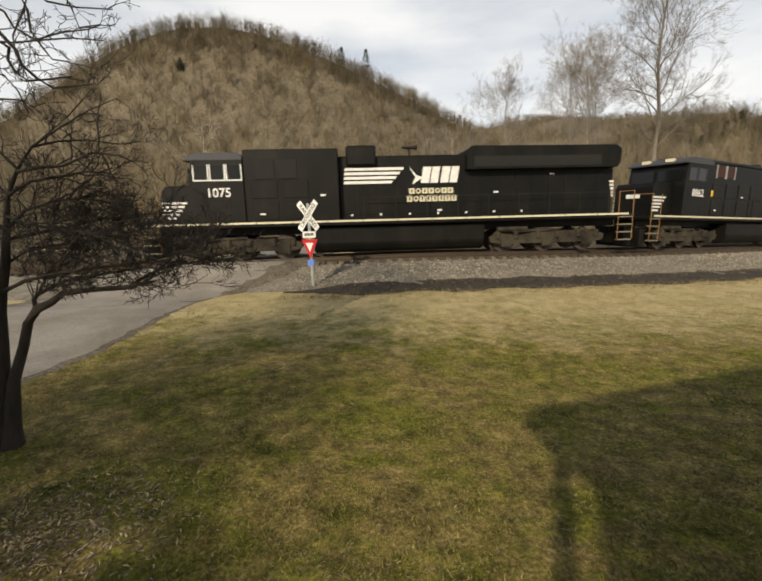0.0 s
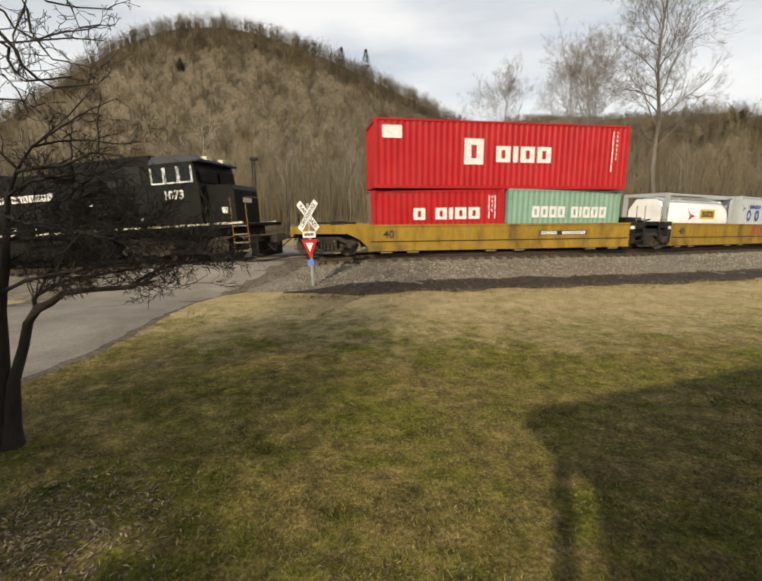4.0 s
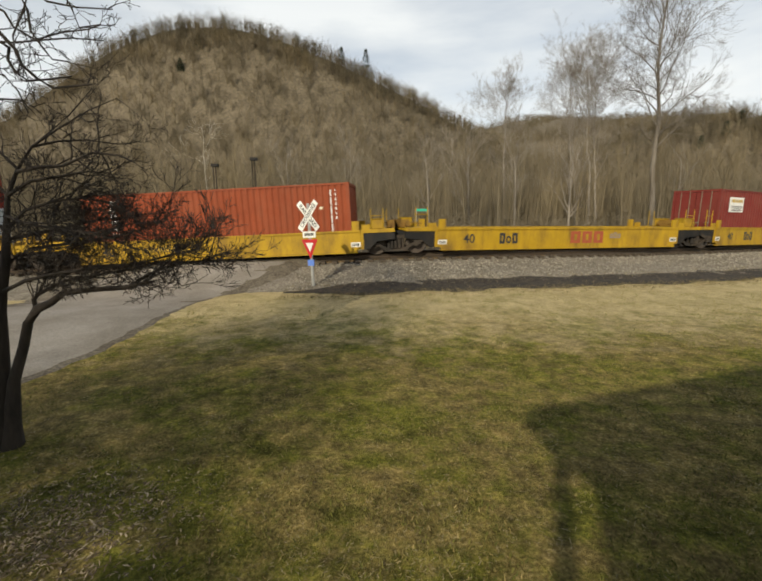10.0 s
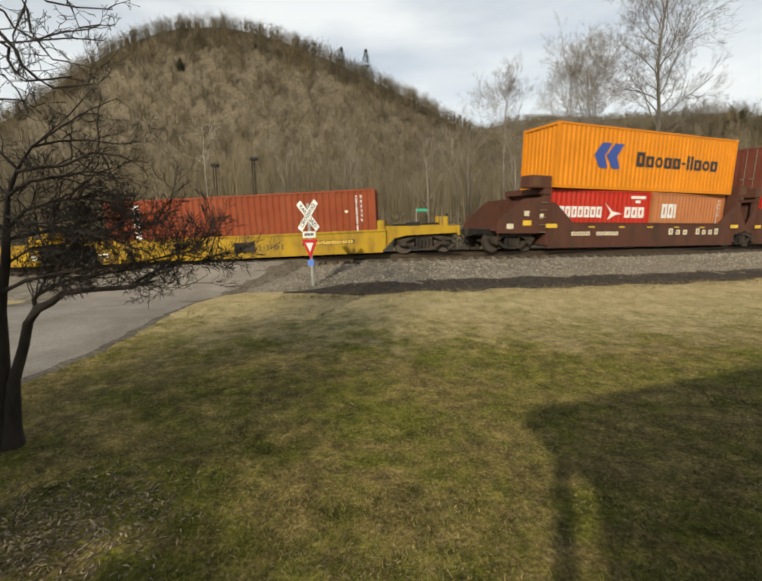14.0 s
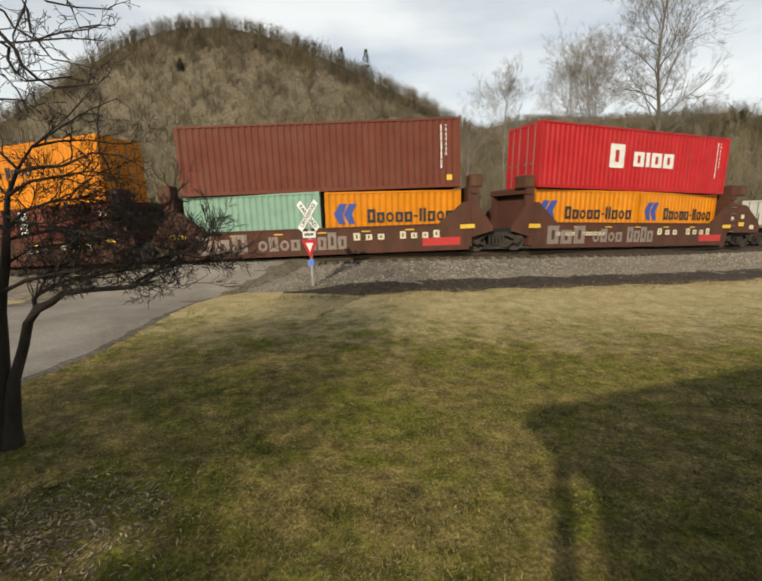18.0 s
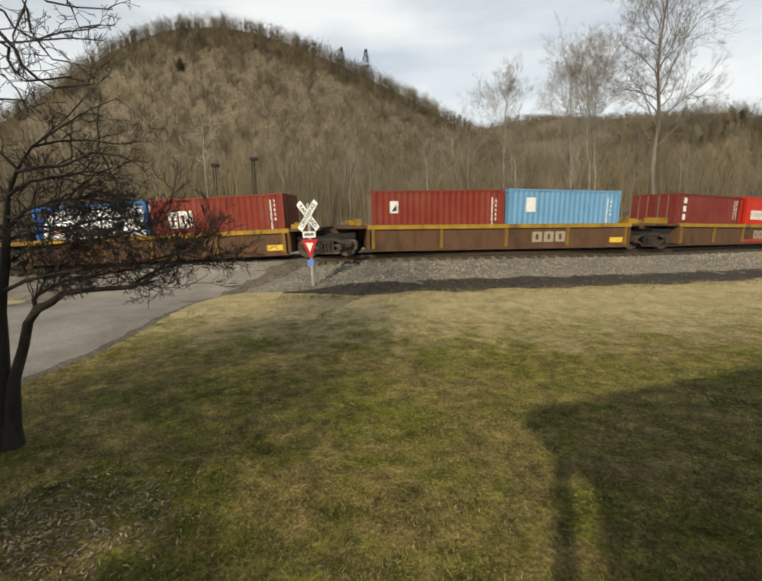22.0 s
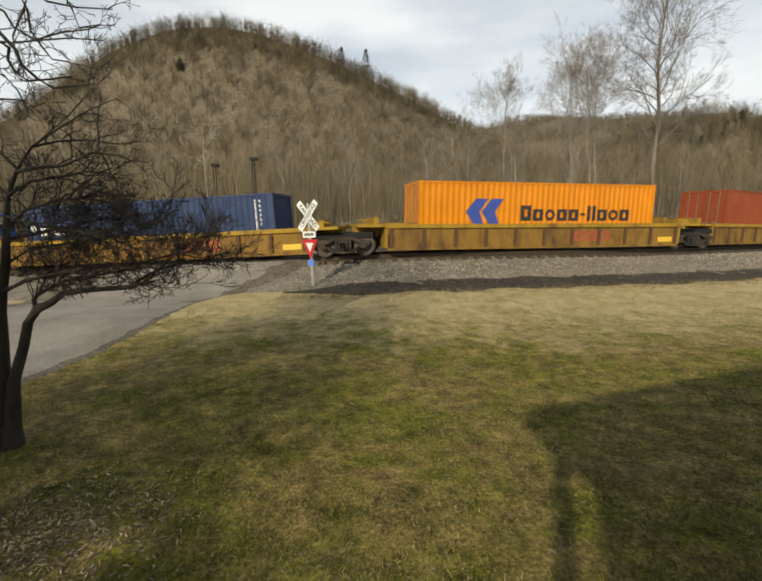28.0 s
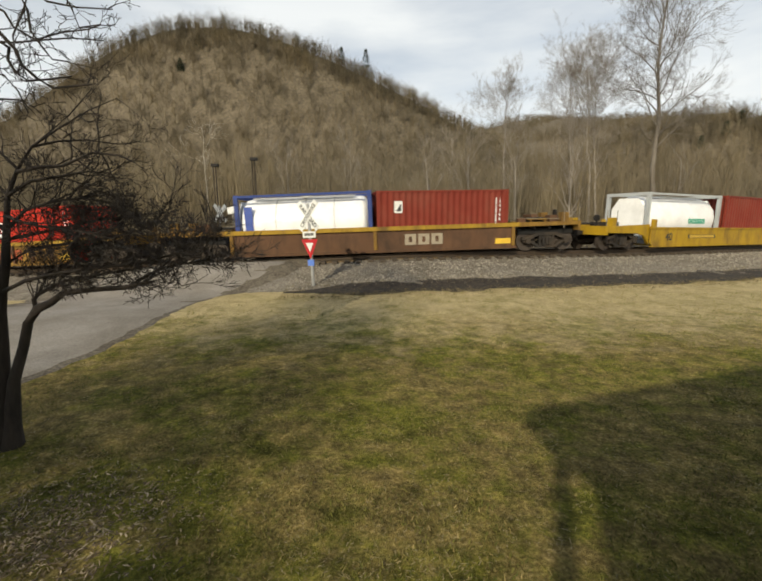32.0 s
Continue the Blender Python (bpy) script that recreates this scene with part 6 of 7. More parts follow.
def car_d(s, pitch, half, left, right, web, letter=WHITE, ribs=2):
    """A well unit with a yellow top chord over ribbed rusty webs."""
    root, mat = car(s, "well car with a yellow top chord and ribbed rusty side webs", web)
    chord = PAINTS["yellow_dull"]
    for sy in (0, 180):
        side = piece("side_web", (half, web), lambda bm: box(bm, -half + 0.1, half - 0.1, -1.36, -1.32, 0.3, 1.16), mat, root, at=pose(0, 0, 0, 0, 0, sy))
        piece("bottom_flange", (half, web), lambda bm: box(bm, -half, half, -1.44, -1.28, 0.2, 0.3), mat, side)
        piece("top_chord", (half,), lambda bm: box(bm, -half - 0.1, half + 0.1, -1.46, -1.26, 1.16, 1.34), chord, root, at=pose(0, 0, 0, 0, 0, sy))
        n = ribs * 2
        for i in range(n + 1):
            x = -half + 0.15 + (2 * half - 0.3) * i / n
            piece("rib", ("d", web), lambda bm: box(bm, -0.07, 0.07, -1.44, -1.36, 0.32, 1.16), PAINTS["rust" if web == "yellow_rust" else "yellow_rust"], side, at=pose(x, 0, 0))
    for x in (-5.6, -2.8, 0, 2.8, 5.6):
        piece("floor_beam", ("d",), lambda bm: box(bm, -0.3, 0.3, -1.3, 1.3, 0.2, 0.28), mat, root, at=pose(x, 0, 0))
    for way in (-1, 1):
        own = left if way < 0 else right
        if own:
            end_platform(root, way, half, 3.0, 1.32, PAINTS["yellow_rust"], s, False, True)
        else:
            reach = pitch / 2 - half - 0.12
            flip = pose(0, 0, 0) if way > 0 else pose(0, 0, 0, 0, 0, 180)
            piece("end_frame", ("d", half, round(reach, 2), web), lambda bm: (box(bm, half, half + reach, -1.4, 1.4, 1.2, 1.32), box(bm, half, half + reach, -0.4, 0.4, 0.75, 1.2), box(bm, half, half + 0.12, -1.4, 1.4, 0.3, 1.2)), chord if web != "rust" else mat, root, at=flip)
            piece("brake_gear", ("d", half), lambda bm: (box(bm, half + 0.15, half + 0.7, -1.2, -0.5, 1.32, 1.5), box(bm, half + 0.3, half + 0.5, -0.2, 0.9, 1.32, 1.62), rod(bm, (half + 0.2, -0.9, 1.56), (half + 0.9, -0.9, 1.48), 0.035)), chord, root, at=flip)
    if not right:
        freight_truck(root, pitch / 2, s)
    if letter:
        stencil(root, 2 * half, 1.0, "row", 0.6, 0.74, 0.5, 0.98, letter, "NNN", -1.366)
    stencil(root, 2 * half, 1.0, "panel", 0.925, 0.98, 0.42, 0.66, YELLOWINK, 1, -1.366)
    return root


# ---- the train: locomotives ----
def six_wheel_truck(parent, x, s):
    def build(bm):
        for y in (-1.08, 1.08):
            prism(bm, [(-2.75, 0.75), (-2.7, 0.5), (-2.3, 0.42), (2.3, 0.42), (2.7, 0.5), (2.75, 0.75), (2.3, 0.92), (1.4, 0.78), (0.6, 0.95), (-0.6, 0.95), (-1.4, 0.78), (-2.3, 0.92)], y - 0.1, y + 0.1)
            for k in (-1.95, 0, 1.95):
                box(bm, k - 0.24, k + 0.24, y - 0.17, y + 0.17, 0.3, 0.66)
                rod(bm, (k, y - 0.2, 0.5), (k, y + 0.2, 0.5), 0.15, sides=10)
            for k in (-2.35, -1.5, -0.45, 0.45, 1.5, 2.35):
                rod(bm, (k, y + 0.1 * np.sign(y), 0.66), (k, y + 0.1 * np.sign(y), 0.98), 0.11, sides=8)
            rod(bm, (-1.7, y * 1.12, 0.98), (0.4, y * 1.12, 1.02), 0.06, sides=6)
            rod(bm, (-2.4, y * 1.14, 1.1), (-1.0, y * 1.14, 1.1), 0.1, sides=8)
        box(bm, -2.2, 2.2, -1.0, 1.0, 0.6, 0.95)
    t = piece("truck", ("six",), build, LOCOTRUCK, parent, "dusty three-axle locomotive truck", at=pose(x, 0, 0))
    for k in (-1.95, 0, 1.95):
        wheelset(t, k, s + x, 0.53)


def locomotive(s, f, shape, number, label):
    """f is 1 with the cab to the left (ahead), -1 with the cab to the right."""
    root = tagged(new("locomotive"), label, "locomotive", group="locomotives of the train")
    RIDERS.append((root, s, 7.0, 0.0))

    def span(a, b):
        return (a, b) if f > 0 else (-b, -a)

    def solid(name, spec, mat, lab="", bevel=0.03):
        bm = bmesh.new()
        for a, b, *rest in spec:
            box(bm, *span(a, b), *rest)
        return part(name, bm, mat, root, lab, bevel=bevel)

    def pulled(name, outline, y0, y1, mat, lab="", axis="y"):
        bm = bmesh.new()
        prism(bm, [(p[0] * f, p[1]) for p in outline], y0, y1, axis)
        return part(name, bm, mat, root, lab, bevel=0.02)
    ge = shape == "wide"
    nose, cabf, cabr = -10.15, -8.85 if not ge else -8.45, -6.55 if not ge else -6.1
    solid("underframe", [(-11.0, 11.0, -1.5, 1.5, 1.48, 1.64), (-10.6, 10.6, -0.6, 0.6, 1.1, 1.48)], LOCOBLACK)
    for i in range(14):
        for y in (-1.525, 1.5):
            solid("sill_stripe", [(-10.7 + i * 1.53, -10.7 + i * 1.53 + 1.49, y, y + 0.025, 1.62, 1.7)], CREAM, "cream reflective sill stripe", 0)
    pulled("nose", [(nose, 1.64), (cabf + 0.1, 1.64), (cabf + 0.1, 3.36), (nose + 0.16, 3.3), (nose, 3.08)], -1.0, 1.0, LOCOBLACK, "blunt black nose")
    cab = pulled("cab", [(cabf, 1.64), (cabr, 1.64), (cabr, 4.3), (cabf + 0.2, 4.3), (cabf, 3.2)], -1.5, 1.5, LOCOBLACK, "black crew cab")
    pulled("cab_roof", [(cabf - 0.1, 4.28), (cabr, 4.28), (cabr, 4.42), (cabr - 0.2, 4.6), (cabf + 0.35, 4.6), (cabf - 0.1, 4.36)], -1.52, 1.52, LOCOGREY, "grey cab roof")
    for k in range(2 if ge else 3):
        w = 0.55 if not ge else 0.6
        a = cabf + 0.3 + k * (0.68 if not ge else 0.8)
        x0, x1 = span(a, a + w)
        for y, o in ((-1.512, -1.53), (1.5, 1.505)):
            bm = bmesh.new()
            box(bm, x0, x1, y, y + 0.012, 3.5, 4.08)
            pane = part("cab_window", bm, GLASS, cab)
            bm = bmesh.new()
            box(bm, x0 - 0.05, x0, o, o + 0.025, 3.45, 4.12)
            box(bm, x1, x1 + 0.05, o, o + 0.025, 3.45, 4.12)
            box(bm, x0, x1, o, o + 0.025, 3.45, 3.5)
            part("window_frame", bm, SIGNWHITE if not ge else LOCOGREY, pane, "pale window frame" if not ge else "dark grey window frame")
    for y0, y1 in ((-1.3, -0.1), (0.1, 1.3)):
        bm = bmesh.new()
        box(bm, *span(cabf - 0.005, cabf + 0.02), y0, y1, 3.45, 4.0)
        part("windscreen", bm, GLASS, cab)
    for y in (-0.9, 0.3):
        solid("number_box", [(cabf - 0.06, cabf + 0.2, y + 0.08, y + 0.48, 4.4, 4.56)], CREAM, "", 0.01)
    solid("headlight", [(nose - 0.03, nose + 0.03, -0.35, 0.35, 2.55, 2.75)], SIGNWHITE, "", 0.01)
    solid("headlight", [(10.13, 10.2, -0.3, 0.3, 4.0, 4.2)], SIGNWHITE, "", 0.01)
    e2 = -2.55 if not ge else -0.15
    solid("equipment_cabinet", [(cabr, e2, -1.42, 1.42, 1.64, 4.72 if not ge else 4.42)], LOCOBLACK)
    for k in range(int((e2 - cabr - 0.3) / 1.3)):
        for z in (1.8, 2.7):
            solid("cabinet_door", [(cabr + 0.3 + k * 1.3, cabr + 1.4 + k * 1.3, -1.45, -1.42, z, z + 0.75)], LOCOBLACK, "", 0.01)
    for k in range(2):
        a = cabr + 0.5 + k * 0.95
        solid("grille", [(a, a + 0.8, -1.45, -1.42, 3.5 if not ge else 3.75, 4.3)], GRIME if not ge else INTAKE, "dark louvred intake", 0.01)
        if ge:
            for g in (a - 0.05, a + 0.8):
                solid("grille_post", [(g, g + 0.05, -1.47, -1.42, 3.7, 4.36)], STEEL, "", 0)
    rad0 = 3.1 if not ge else 4.4
    solid("long_hood", [(e2, 10.15, -1.0, 1.0, 1.64, 4.45 if not ge else 4.25)], LOCOBLACK, "long black engine hood", 0.06)
    for k in range(int((10.0 - e2) / 0.78)):
        for y in (-1.02, 1.0):
            solid("hood_door", [(e2 + 0.2 + k * 0.78, e2 + 0.9 + k * 0.78, y, y + 0.025, 1.9, 3.6)], LOCOBLACK, "hinged engine-room door", 0.008)
    if not ge:
        solid("dynamic_brake", [(-2.2, -0.9, -1.25, 1.25, 4.0, 4.86)], LOCOBLACK, "", 0.08)
    else:
        solid("dynamic_brake", [(cabr, -0.1, -1.44, 1.44, 4.4, 4.6)], LOCOBLACK, "", 0.05)
    pulled("radiator", [(rad0, 3.75), (10.0, 3.75), (10.15, 4.0), (10.15, 4.55), (9.9, 4.72), (rad0 + 0.2, 4.75), (rad0, 4.6)], -1.5, 1.5, LOCOBLACK, "flared radiator housing")
    for y in (-1.515, 1.5):
        solid("radiator_screen", [(rad0 + 0.3, 9.2, y, y + 0.015, 3.86, 4.3)], GRIME, "black radiator screen", 0)
    solid("exhaust_stack", [(0.2, 1.2, -0.35, 0.35, 4.25, 4.45)], GRIME)
    bm = bmesh.new()
    hx = 0.7 * f
    rod(bm, (hx, -0.3, 4.25), (hx, -0.3, 4.86), 0.05)
    for k in (-0.25, -0.05, 0.15):
        rod(bm, (hx - 0.35, -0.3 + k * 0.5, 4.88), (hx + 0.35, -0.3 + k * 0.5, 4.88), 0.03, 0.09, 8)
    part("horn", bm, TRUCKIRON, root, "air horn cluster")
    bm = bmesh.new()
    prism(bm, [(-0.95, 0.24), (-1.25, 0.34), (-1.42, 0.65), (-1.42, 1.35), (1.42, 1.35), (1.42, 0.65), (1.25, 0.34), (0.95, 0.24)], *span(-3.75, 3.95), "x")
    part("fuel_tank", bm, LOCOBLACK, root, "long black fuel tank", bevel=0.06)
    if ge:
        solid("fuel_marker", [(0.5, 0.72, -1.42, -1.4, 0.85, 1.25)], SIGNRED, "red fuel cut-off marker", 0)
    for x in (-7.0, 7.0):
        six_wheel_truck(root, x, s)
    for e in (-1, 1):
        mat = ORANGERAIL
        for y in (-1.42, 1.42):
            bm = bmesh.new()
            for z in (0.45, 0.8, 1.15, 1.5):
                box(bm, e * 10.55 - 0.32, e * 10.55 + 0.32, y - 0.12, y + 0.12, z, z + 0.05)
            part("steps", bm, WORNRAIL, root, "worn tan-edged boarding steps")
            bm = bmesh.new()
            for x in (10.2, 10.9):
                rod(bm, (e * x, y * 1.05, 0.5), (e * x, y * 1.05, 2.7), 0.016, sides=6)
            rod(bm, (e * 10.9, y * 1.05, 2.7), (e * 10.9, y * 0.3, 2.7), 0.016, sides=6)
            part("handrail", bm, mat, root, "tan grab rail")
        piece("pilot", (), lambda bm: prism(bm, [(10.75, 0.25), (11.1, 0.15), (11.12, 1.0), (10.75, 1.05)], -1.15, 1.15), LOCOBLACK, root, at=pose(0, 0, 0, 0, 0, 0 if e > 0 else 180))
        coupler(root, e * 10.7, e, 0.88)
        for k in range(5 if number != "1073" else 0):
            xa = (nose - 0.01, nose + 1.05 - k * 0.13) if e < 0 else (9.95 + k * 0.03, 10.16)
            yy = 1.012 if e < 0 else 1.03
            for sy in (-1, 1):
                bm = bmesh.new()
                box(bm, *span(*xa), sy * yy - 0.006, sy * yy + 0.006, 2.55 - k * 0.16 + (0.55 if e > 0 else 0), 2.64 - k * 0.16 + (0.55 if e > 0 else 0))
                part("hazard_stripe", bm, WHITE, root, "white end stripe")
    for y in (-1.47, 1.47):
        bm = bmesh.new()
        for k in range(9):
            rod(bm, (f * (-1.5 + k * 1.4), y, 1.64), (f * (-1.5 + k * 1.4), y, 2.65), 0.016, sides=5)
        rod(bm, (f * -1.5, y, 2.65), (f * 9.9, y, 2.65), 0.016, sides=5)
        part("side_rail", bm, GRIME, root, "black walkway rail")
    if ge:
        solid("warning_plate", [(cabr + 0.15, cabr + 0.33, -1.462, -1.45, 2.75, 3.05)], YELLOWINK, "yellow warning plate", 0)
    for k in range(3):
        solid("roof_fitting", [(cabf + 0.5 + k * 0.55, cabf + 0.75 + k * 0.55, -0.3, 0.3, 4.6, 4.68 + 0.05 * (k % 2))], LOCOGREY, "", 0.02)
    for k in range(7):
        solid("latch", [(e2 + 0.5 + k * 1.3, e2 + 0.58 + k * 1.3, -1.05, -1.03, 1.86, 1.95)], WHITE, "", 0)
    lettering(number, 0.52, WHITE, root, Matrix.Translation((f * ((cabf + cabr) / 2 + (0.1 if not ge else 0.0)), -1.512, 2.95 if not ge else 2.85)) @ FRONT, "road_number")
    for k in range(6):
        bm = bmesh.new()
        x = cabr + 0.6 + k * 2.6
        box(bm, *span(x, x + 0.22), -1.47 if x < e2 - 0.3 else -1.045, -1.465 if x < e2 - 0.3 else -1.03, 2.0 + (k % 3) * 0.75, 2.07 + (k % 3) * 0.75)
        part("notice", bm, WHITE, root, "small white notice")
    return root


def long_hood_name(loco, x0, x1, n0, n1, z):
    """Four white speed stripes, then a plain emblem and rows of plain shapes below."""
    y = -1.04
    for k in range(4):
        bm = bmesh.new()
        slab(bm, x0 - 0.0 - k * 0.02, x1 - k * 0.17, z + 0.62 - k * 0.19, z + 0.74 - k * 0.19, y, 0.06)
        part("speed_stripe", bm, WHITE, loco, "white speed stripe")
    stencil(loco, 22.0, 1.0, "bird", n0 / 22 + 0.5, (n0 + 0.8) / 22 + 0.5, z - 0.02, z + 0.78, WHITE, 1, y)
    w = (n1 - n0 - 0.55) / 2
    for k in range(2):
        a = n0 + 0.55 + k * w
        for i0, i1 in ((0.0, 0.42), (0.48, 0.88)):
            bm = bmesh.new()
            slab(bm, a + w * i0, a + w * i1, z + 0.04, z + 0.74, y, 0.12)
            part("block_emblem", bm, WHITE, loco, "white slanted block emblem")
    stencil(loco, 22.0, 1.0, "row", (n0 + 0.0) / 22 + 0.5, (n1 - 0.25) / 22 + 0.5, z - 0.42, z - 0.18, CREAM, "NONNONN", y)
    stencil(loco, 22.0, 1.0, "row", (n0 - 0.1) / 22 + 0.5, (n1 - 0.1) / 22 + 0.5, z - 0.77, z - 0.5, CREAM, "NONNNNNN", y)


LEAD = locomotive(0.73, 1, "narrow", "1075", "black diesel locomotive with white speed stripes, leading the train")
long_hood_name(LEAD, -2.3, 0.3, 0.55, 2.85, 3.2)
SECOND = locomotive(23.2, 1, "wide", "8862", "black diesel locomotive with a wide-vision cab and white stripes")
long_hood_name(SECOND, 0.1, 2.6, 2.9, 5.0, 3.05)
THIRD = locomotive(44.3, -1, "narrow", "1073", "black heritage diesel locomotive running cab last")
stencil(THIRD, 22.0, 1.0, "panel", -7.1 / 22 + 0.5, -5.0 / 22 + 0.5, 2.35, 3.55, WHITE, 1, -1.04)
stencil(THIRD, 22.0, 1.0, "panel", -6.55 / 22 + 0.5, -6.2 / 22 + 0.5, 2.35, 3.2, LOCOBLACK, 1, -1.046)
stencil(THIRD, 22.0, 1.0, "panel", -6.55 / 22 + 0.5, -5.35 / 22 + 0.5, 3.1, 3.25, LOCOBLACK, 1, -1.046)
stencil(THIRD, 22.0, 1.0, "panel", -5.8 / 22 + 0.5, -5.3 / 22 + 0.5, 2.75, 2.88, LOCOBLACK, 1, -1.046)
stencil(THIRD, 22.0, 1.0, "row", -3.5 / 22 + 0.5, 0.7 / 22 + 0.5, 3.2, 3.52, WHITE, "NNNN NNNNNNN", -1.04)
stencil(THIRD, 22.0, 1.0, "panel", -6.3 / 22 + 0.5, -5.5 / 22 + 0.5, 4.12, 4.45, CREAM, 1, -1.522)
stencil(THIRD, 22.0, 1.0, "panel", 9.5 / 22 + 0.5, 9.75 / 22 + 0.5, 2.1, 2.35, WHITE, 1, -1.008)

# ---- the train: cars and their loads ----
DATA_R = ("lines", 0.93, 0.965, 0.28, 0.9, WHITE, 2)
K_NAME = [("row", 0.325, 0.412, 0.36, 0.74, WHITE, "N"), ("row", 0.45, 0.68, 0.4, 0.64, WHITE, "NINN"), DATA_R]
H_NAME = [("arrow", 0.18, 0.33, 0.34, 0.74, BLUEINK), ("row", 0.4, 0.89, 0.4, 0.64, INK, "Nnonn-IInon")]
H_SMALL = [("arrow", 0.2, 0.3, 0.46, 0.74, BLUEINK), ("row", 0.34, 0.67, 0.5, 0.66, INK, "Nnonn-IInon")]
H_20 = [("arrow", 0.06, 0.23, 0.46, 0.8, BLUEINK), ("row", 0.3, 0.95, 0.47, 0.7, INK, "Nnonn-IInon")]
S_NAME = [("row", 0.1, 0.52, 0.5, 0.7, WHITE, "NNNNNNN"), ("bird", 0.54, 0.72, 0.46, 0.78, WHITE), ("row", 0.74, 0.95, 0.5, 0.7, WHITE, "NNN"), ("panel", 0.8, 0.95, 0.86, 0.91, WHITE), ("panel", 0.85, 0.9, 0.78, 0.83, WHITE)]
C_NAME = [("row", 0.12, 0.32, 0.5, 0.78, WHITE, "NNI"), ("lines", 0.9, 0.96, 0.4, 0.9, WHITE, 2)]
P_NAME = [("row", 0.34, 0.76, 0.44, 0.62, INK, "NoINnnN"), ("bird", 0.4, 0.45, 0.76, 0.86, REDINK), ("panel", 0.1, 0.22, 0.5, 0.53, REDINK), ("lines", 0.82, 0.9, 0.5, 0.7, FADEDINK, 4)]
LOGO = [("panel", 0.13, 0.19, 0.62, 0.82, WHITE), ("wedge", 0.14, 0.18, 0.65, 0.78, INK, 1, -1.203), ("lines", 0.9, 0.96, 0.3, 0.86, WHITE, 2)]
FLOOR = 0.31


def load(box_, s, up=FLOOR):
    RIDERS.append((box_, s, 6.4, up))
    return box_


def box40(s_left, height, colour, label, doors="left", marks=(), up=FLOOR):
    return load(container(L40, height, colour, label, doors, marks), s_left + L40 / 2, up)


def box20(s_left, second, colour, label, doors="left", marks=(), up=FLOOR):
    return load(container(L20, 2.59, colour, label, doors, marks), s_left + L20 / 2 + (L20 + 0.07) * second, up)


def tank20(s_left, second, colour, label, marks=(), bands=False):
    return load(tank(colour, label, marks, bands), s_left + L20 / 2 + (L20 + 0.07) * second)


HC, STD = 2.896, 2.591
M = L40 / 2
TOP = FLOOR + STD + 0.03
# five yellow units with deep sides
for i, s in enumerate((59.8, 75.0, 90.35, 105.75, 121.3)):
    car_a(s + M, 15.45, i == 0, i == 4, True, i in (0, 4))
box40(59.8, HC, "red", "bright red container with white block lettering, stacked on top", "right", K_NAME + [("panel", 0.03, 0.1, 0.72, 0.9, WHITE)], TOP)
box20(59.8, 0, "red", "short red container low in a yellow well car", "left", [("row", 0.3, 0.82, 0.5, 0.7, WHITE, "N NINN"), ("lines", 0.88, 0.95, 0.5, 0.9, WHITE, 3)])
box20(59.8, 1, "green", "short sea-green container with white lettering", "left", [("row", 0.2, 0.88, 0.5, 0.7, WHITE, "NNNN NINNN")])
tank20(75.0, 0, "tank_grey", "white tank container with a red emblem and gold panel", [("panel", 0.5, 0.72, 0.5, 0.7, YELLOWINK), ("bird", 0.3, 0.44, 0.46, 0.72, REDINK), ("row", 0.52, 0.7, 0.54, 0.66, INK, 5, -1.178)])
box20(75.0, 1, "white", "short white container with blue block lettering", "left", [("row", 0.14, 0.86, 0.46, 0.72, BLUEINK, "O O O O O"), ("bird", 0.05, 0.12, 0.68, 0.84, BLUEINK), ("row", 0.18, 0.4, 0.74, 0.82, BLUEINK, 4)])
box40(90.35, HC, "navy", "navy blue container with white lettering and arcs, stacked on top", "left", [("row", 0.345, 0.535, 0.42, 0.64, WHITE, "ONN"), ("row", 0.56, 0.735, 0.42, 0.64, WHITE, "OON"), ("arc", 0.43, 0.67, 0.18, 0.86, WHITE), ("panel", 0.48, 0.505, 0.24, 0.3, WHITE), ("panel", 0.006, 0.022, 0.08, 0.15, REDINK), ("panel", 0.925, 0.95, 0.38, 0.47, YELLOWINK), DATA_R], TOP)
box40(90.35, STD, "green", "sea-green container with white lettering under a navy one", "left", [("row", 0.28, 0.48, 0.46, 0.72, WHITE, "NNINN"), ("row", 0.53, 0.82, 0.46, 0.72, WHITE, "NNINNINN"), ("column", 0.07, 0.095, 0.48, 0.85, WHITE, 4)])
box40(105.75, HC, "orange_red", "orange-red container alone in its well, small square logo", "left", [("panel", 0.07, 0.105, 0.66, 0.84, WHITE), ("wedge", 0.075, 0.1, 0.69, 0.8, INK, 1, -1.203), ("panel", 0.93, 0.937, 0.66, 0.7, YELLOWINK), DATA_R])
box40(121.3, HC, "brick", "brick-red container with stacked white letters, on top", "left", [("column", 0.055, 0.075, 0.55, 0.95, WHITE, 3), ("panel", 0.935, 0.96, 0.26, 0.34, YELLOWINK), DATA_R], FLOOR + HC + 0.03)
box40(121.3, HC, "white", "white container with blue block lettering under a red one", "left", [("row", 0.28, 0.77, 0.46, 0.74, BLUEINK, "O O O O O"), ("bird", 0.05, 0.11, 0.72, 0.9, BLUEINK), ("row", 0.13, 0.24, 0.76, 0.85, BLUEINK, 4)])
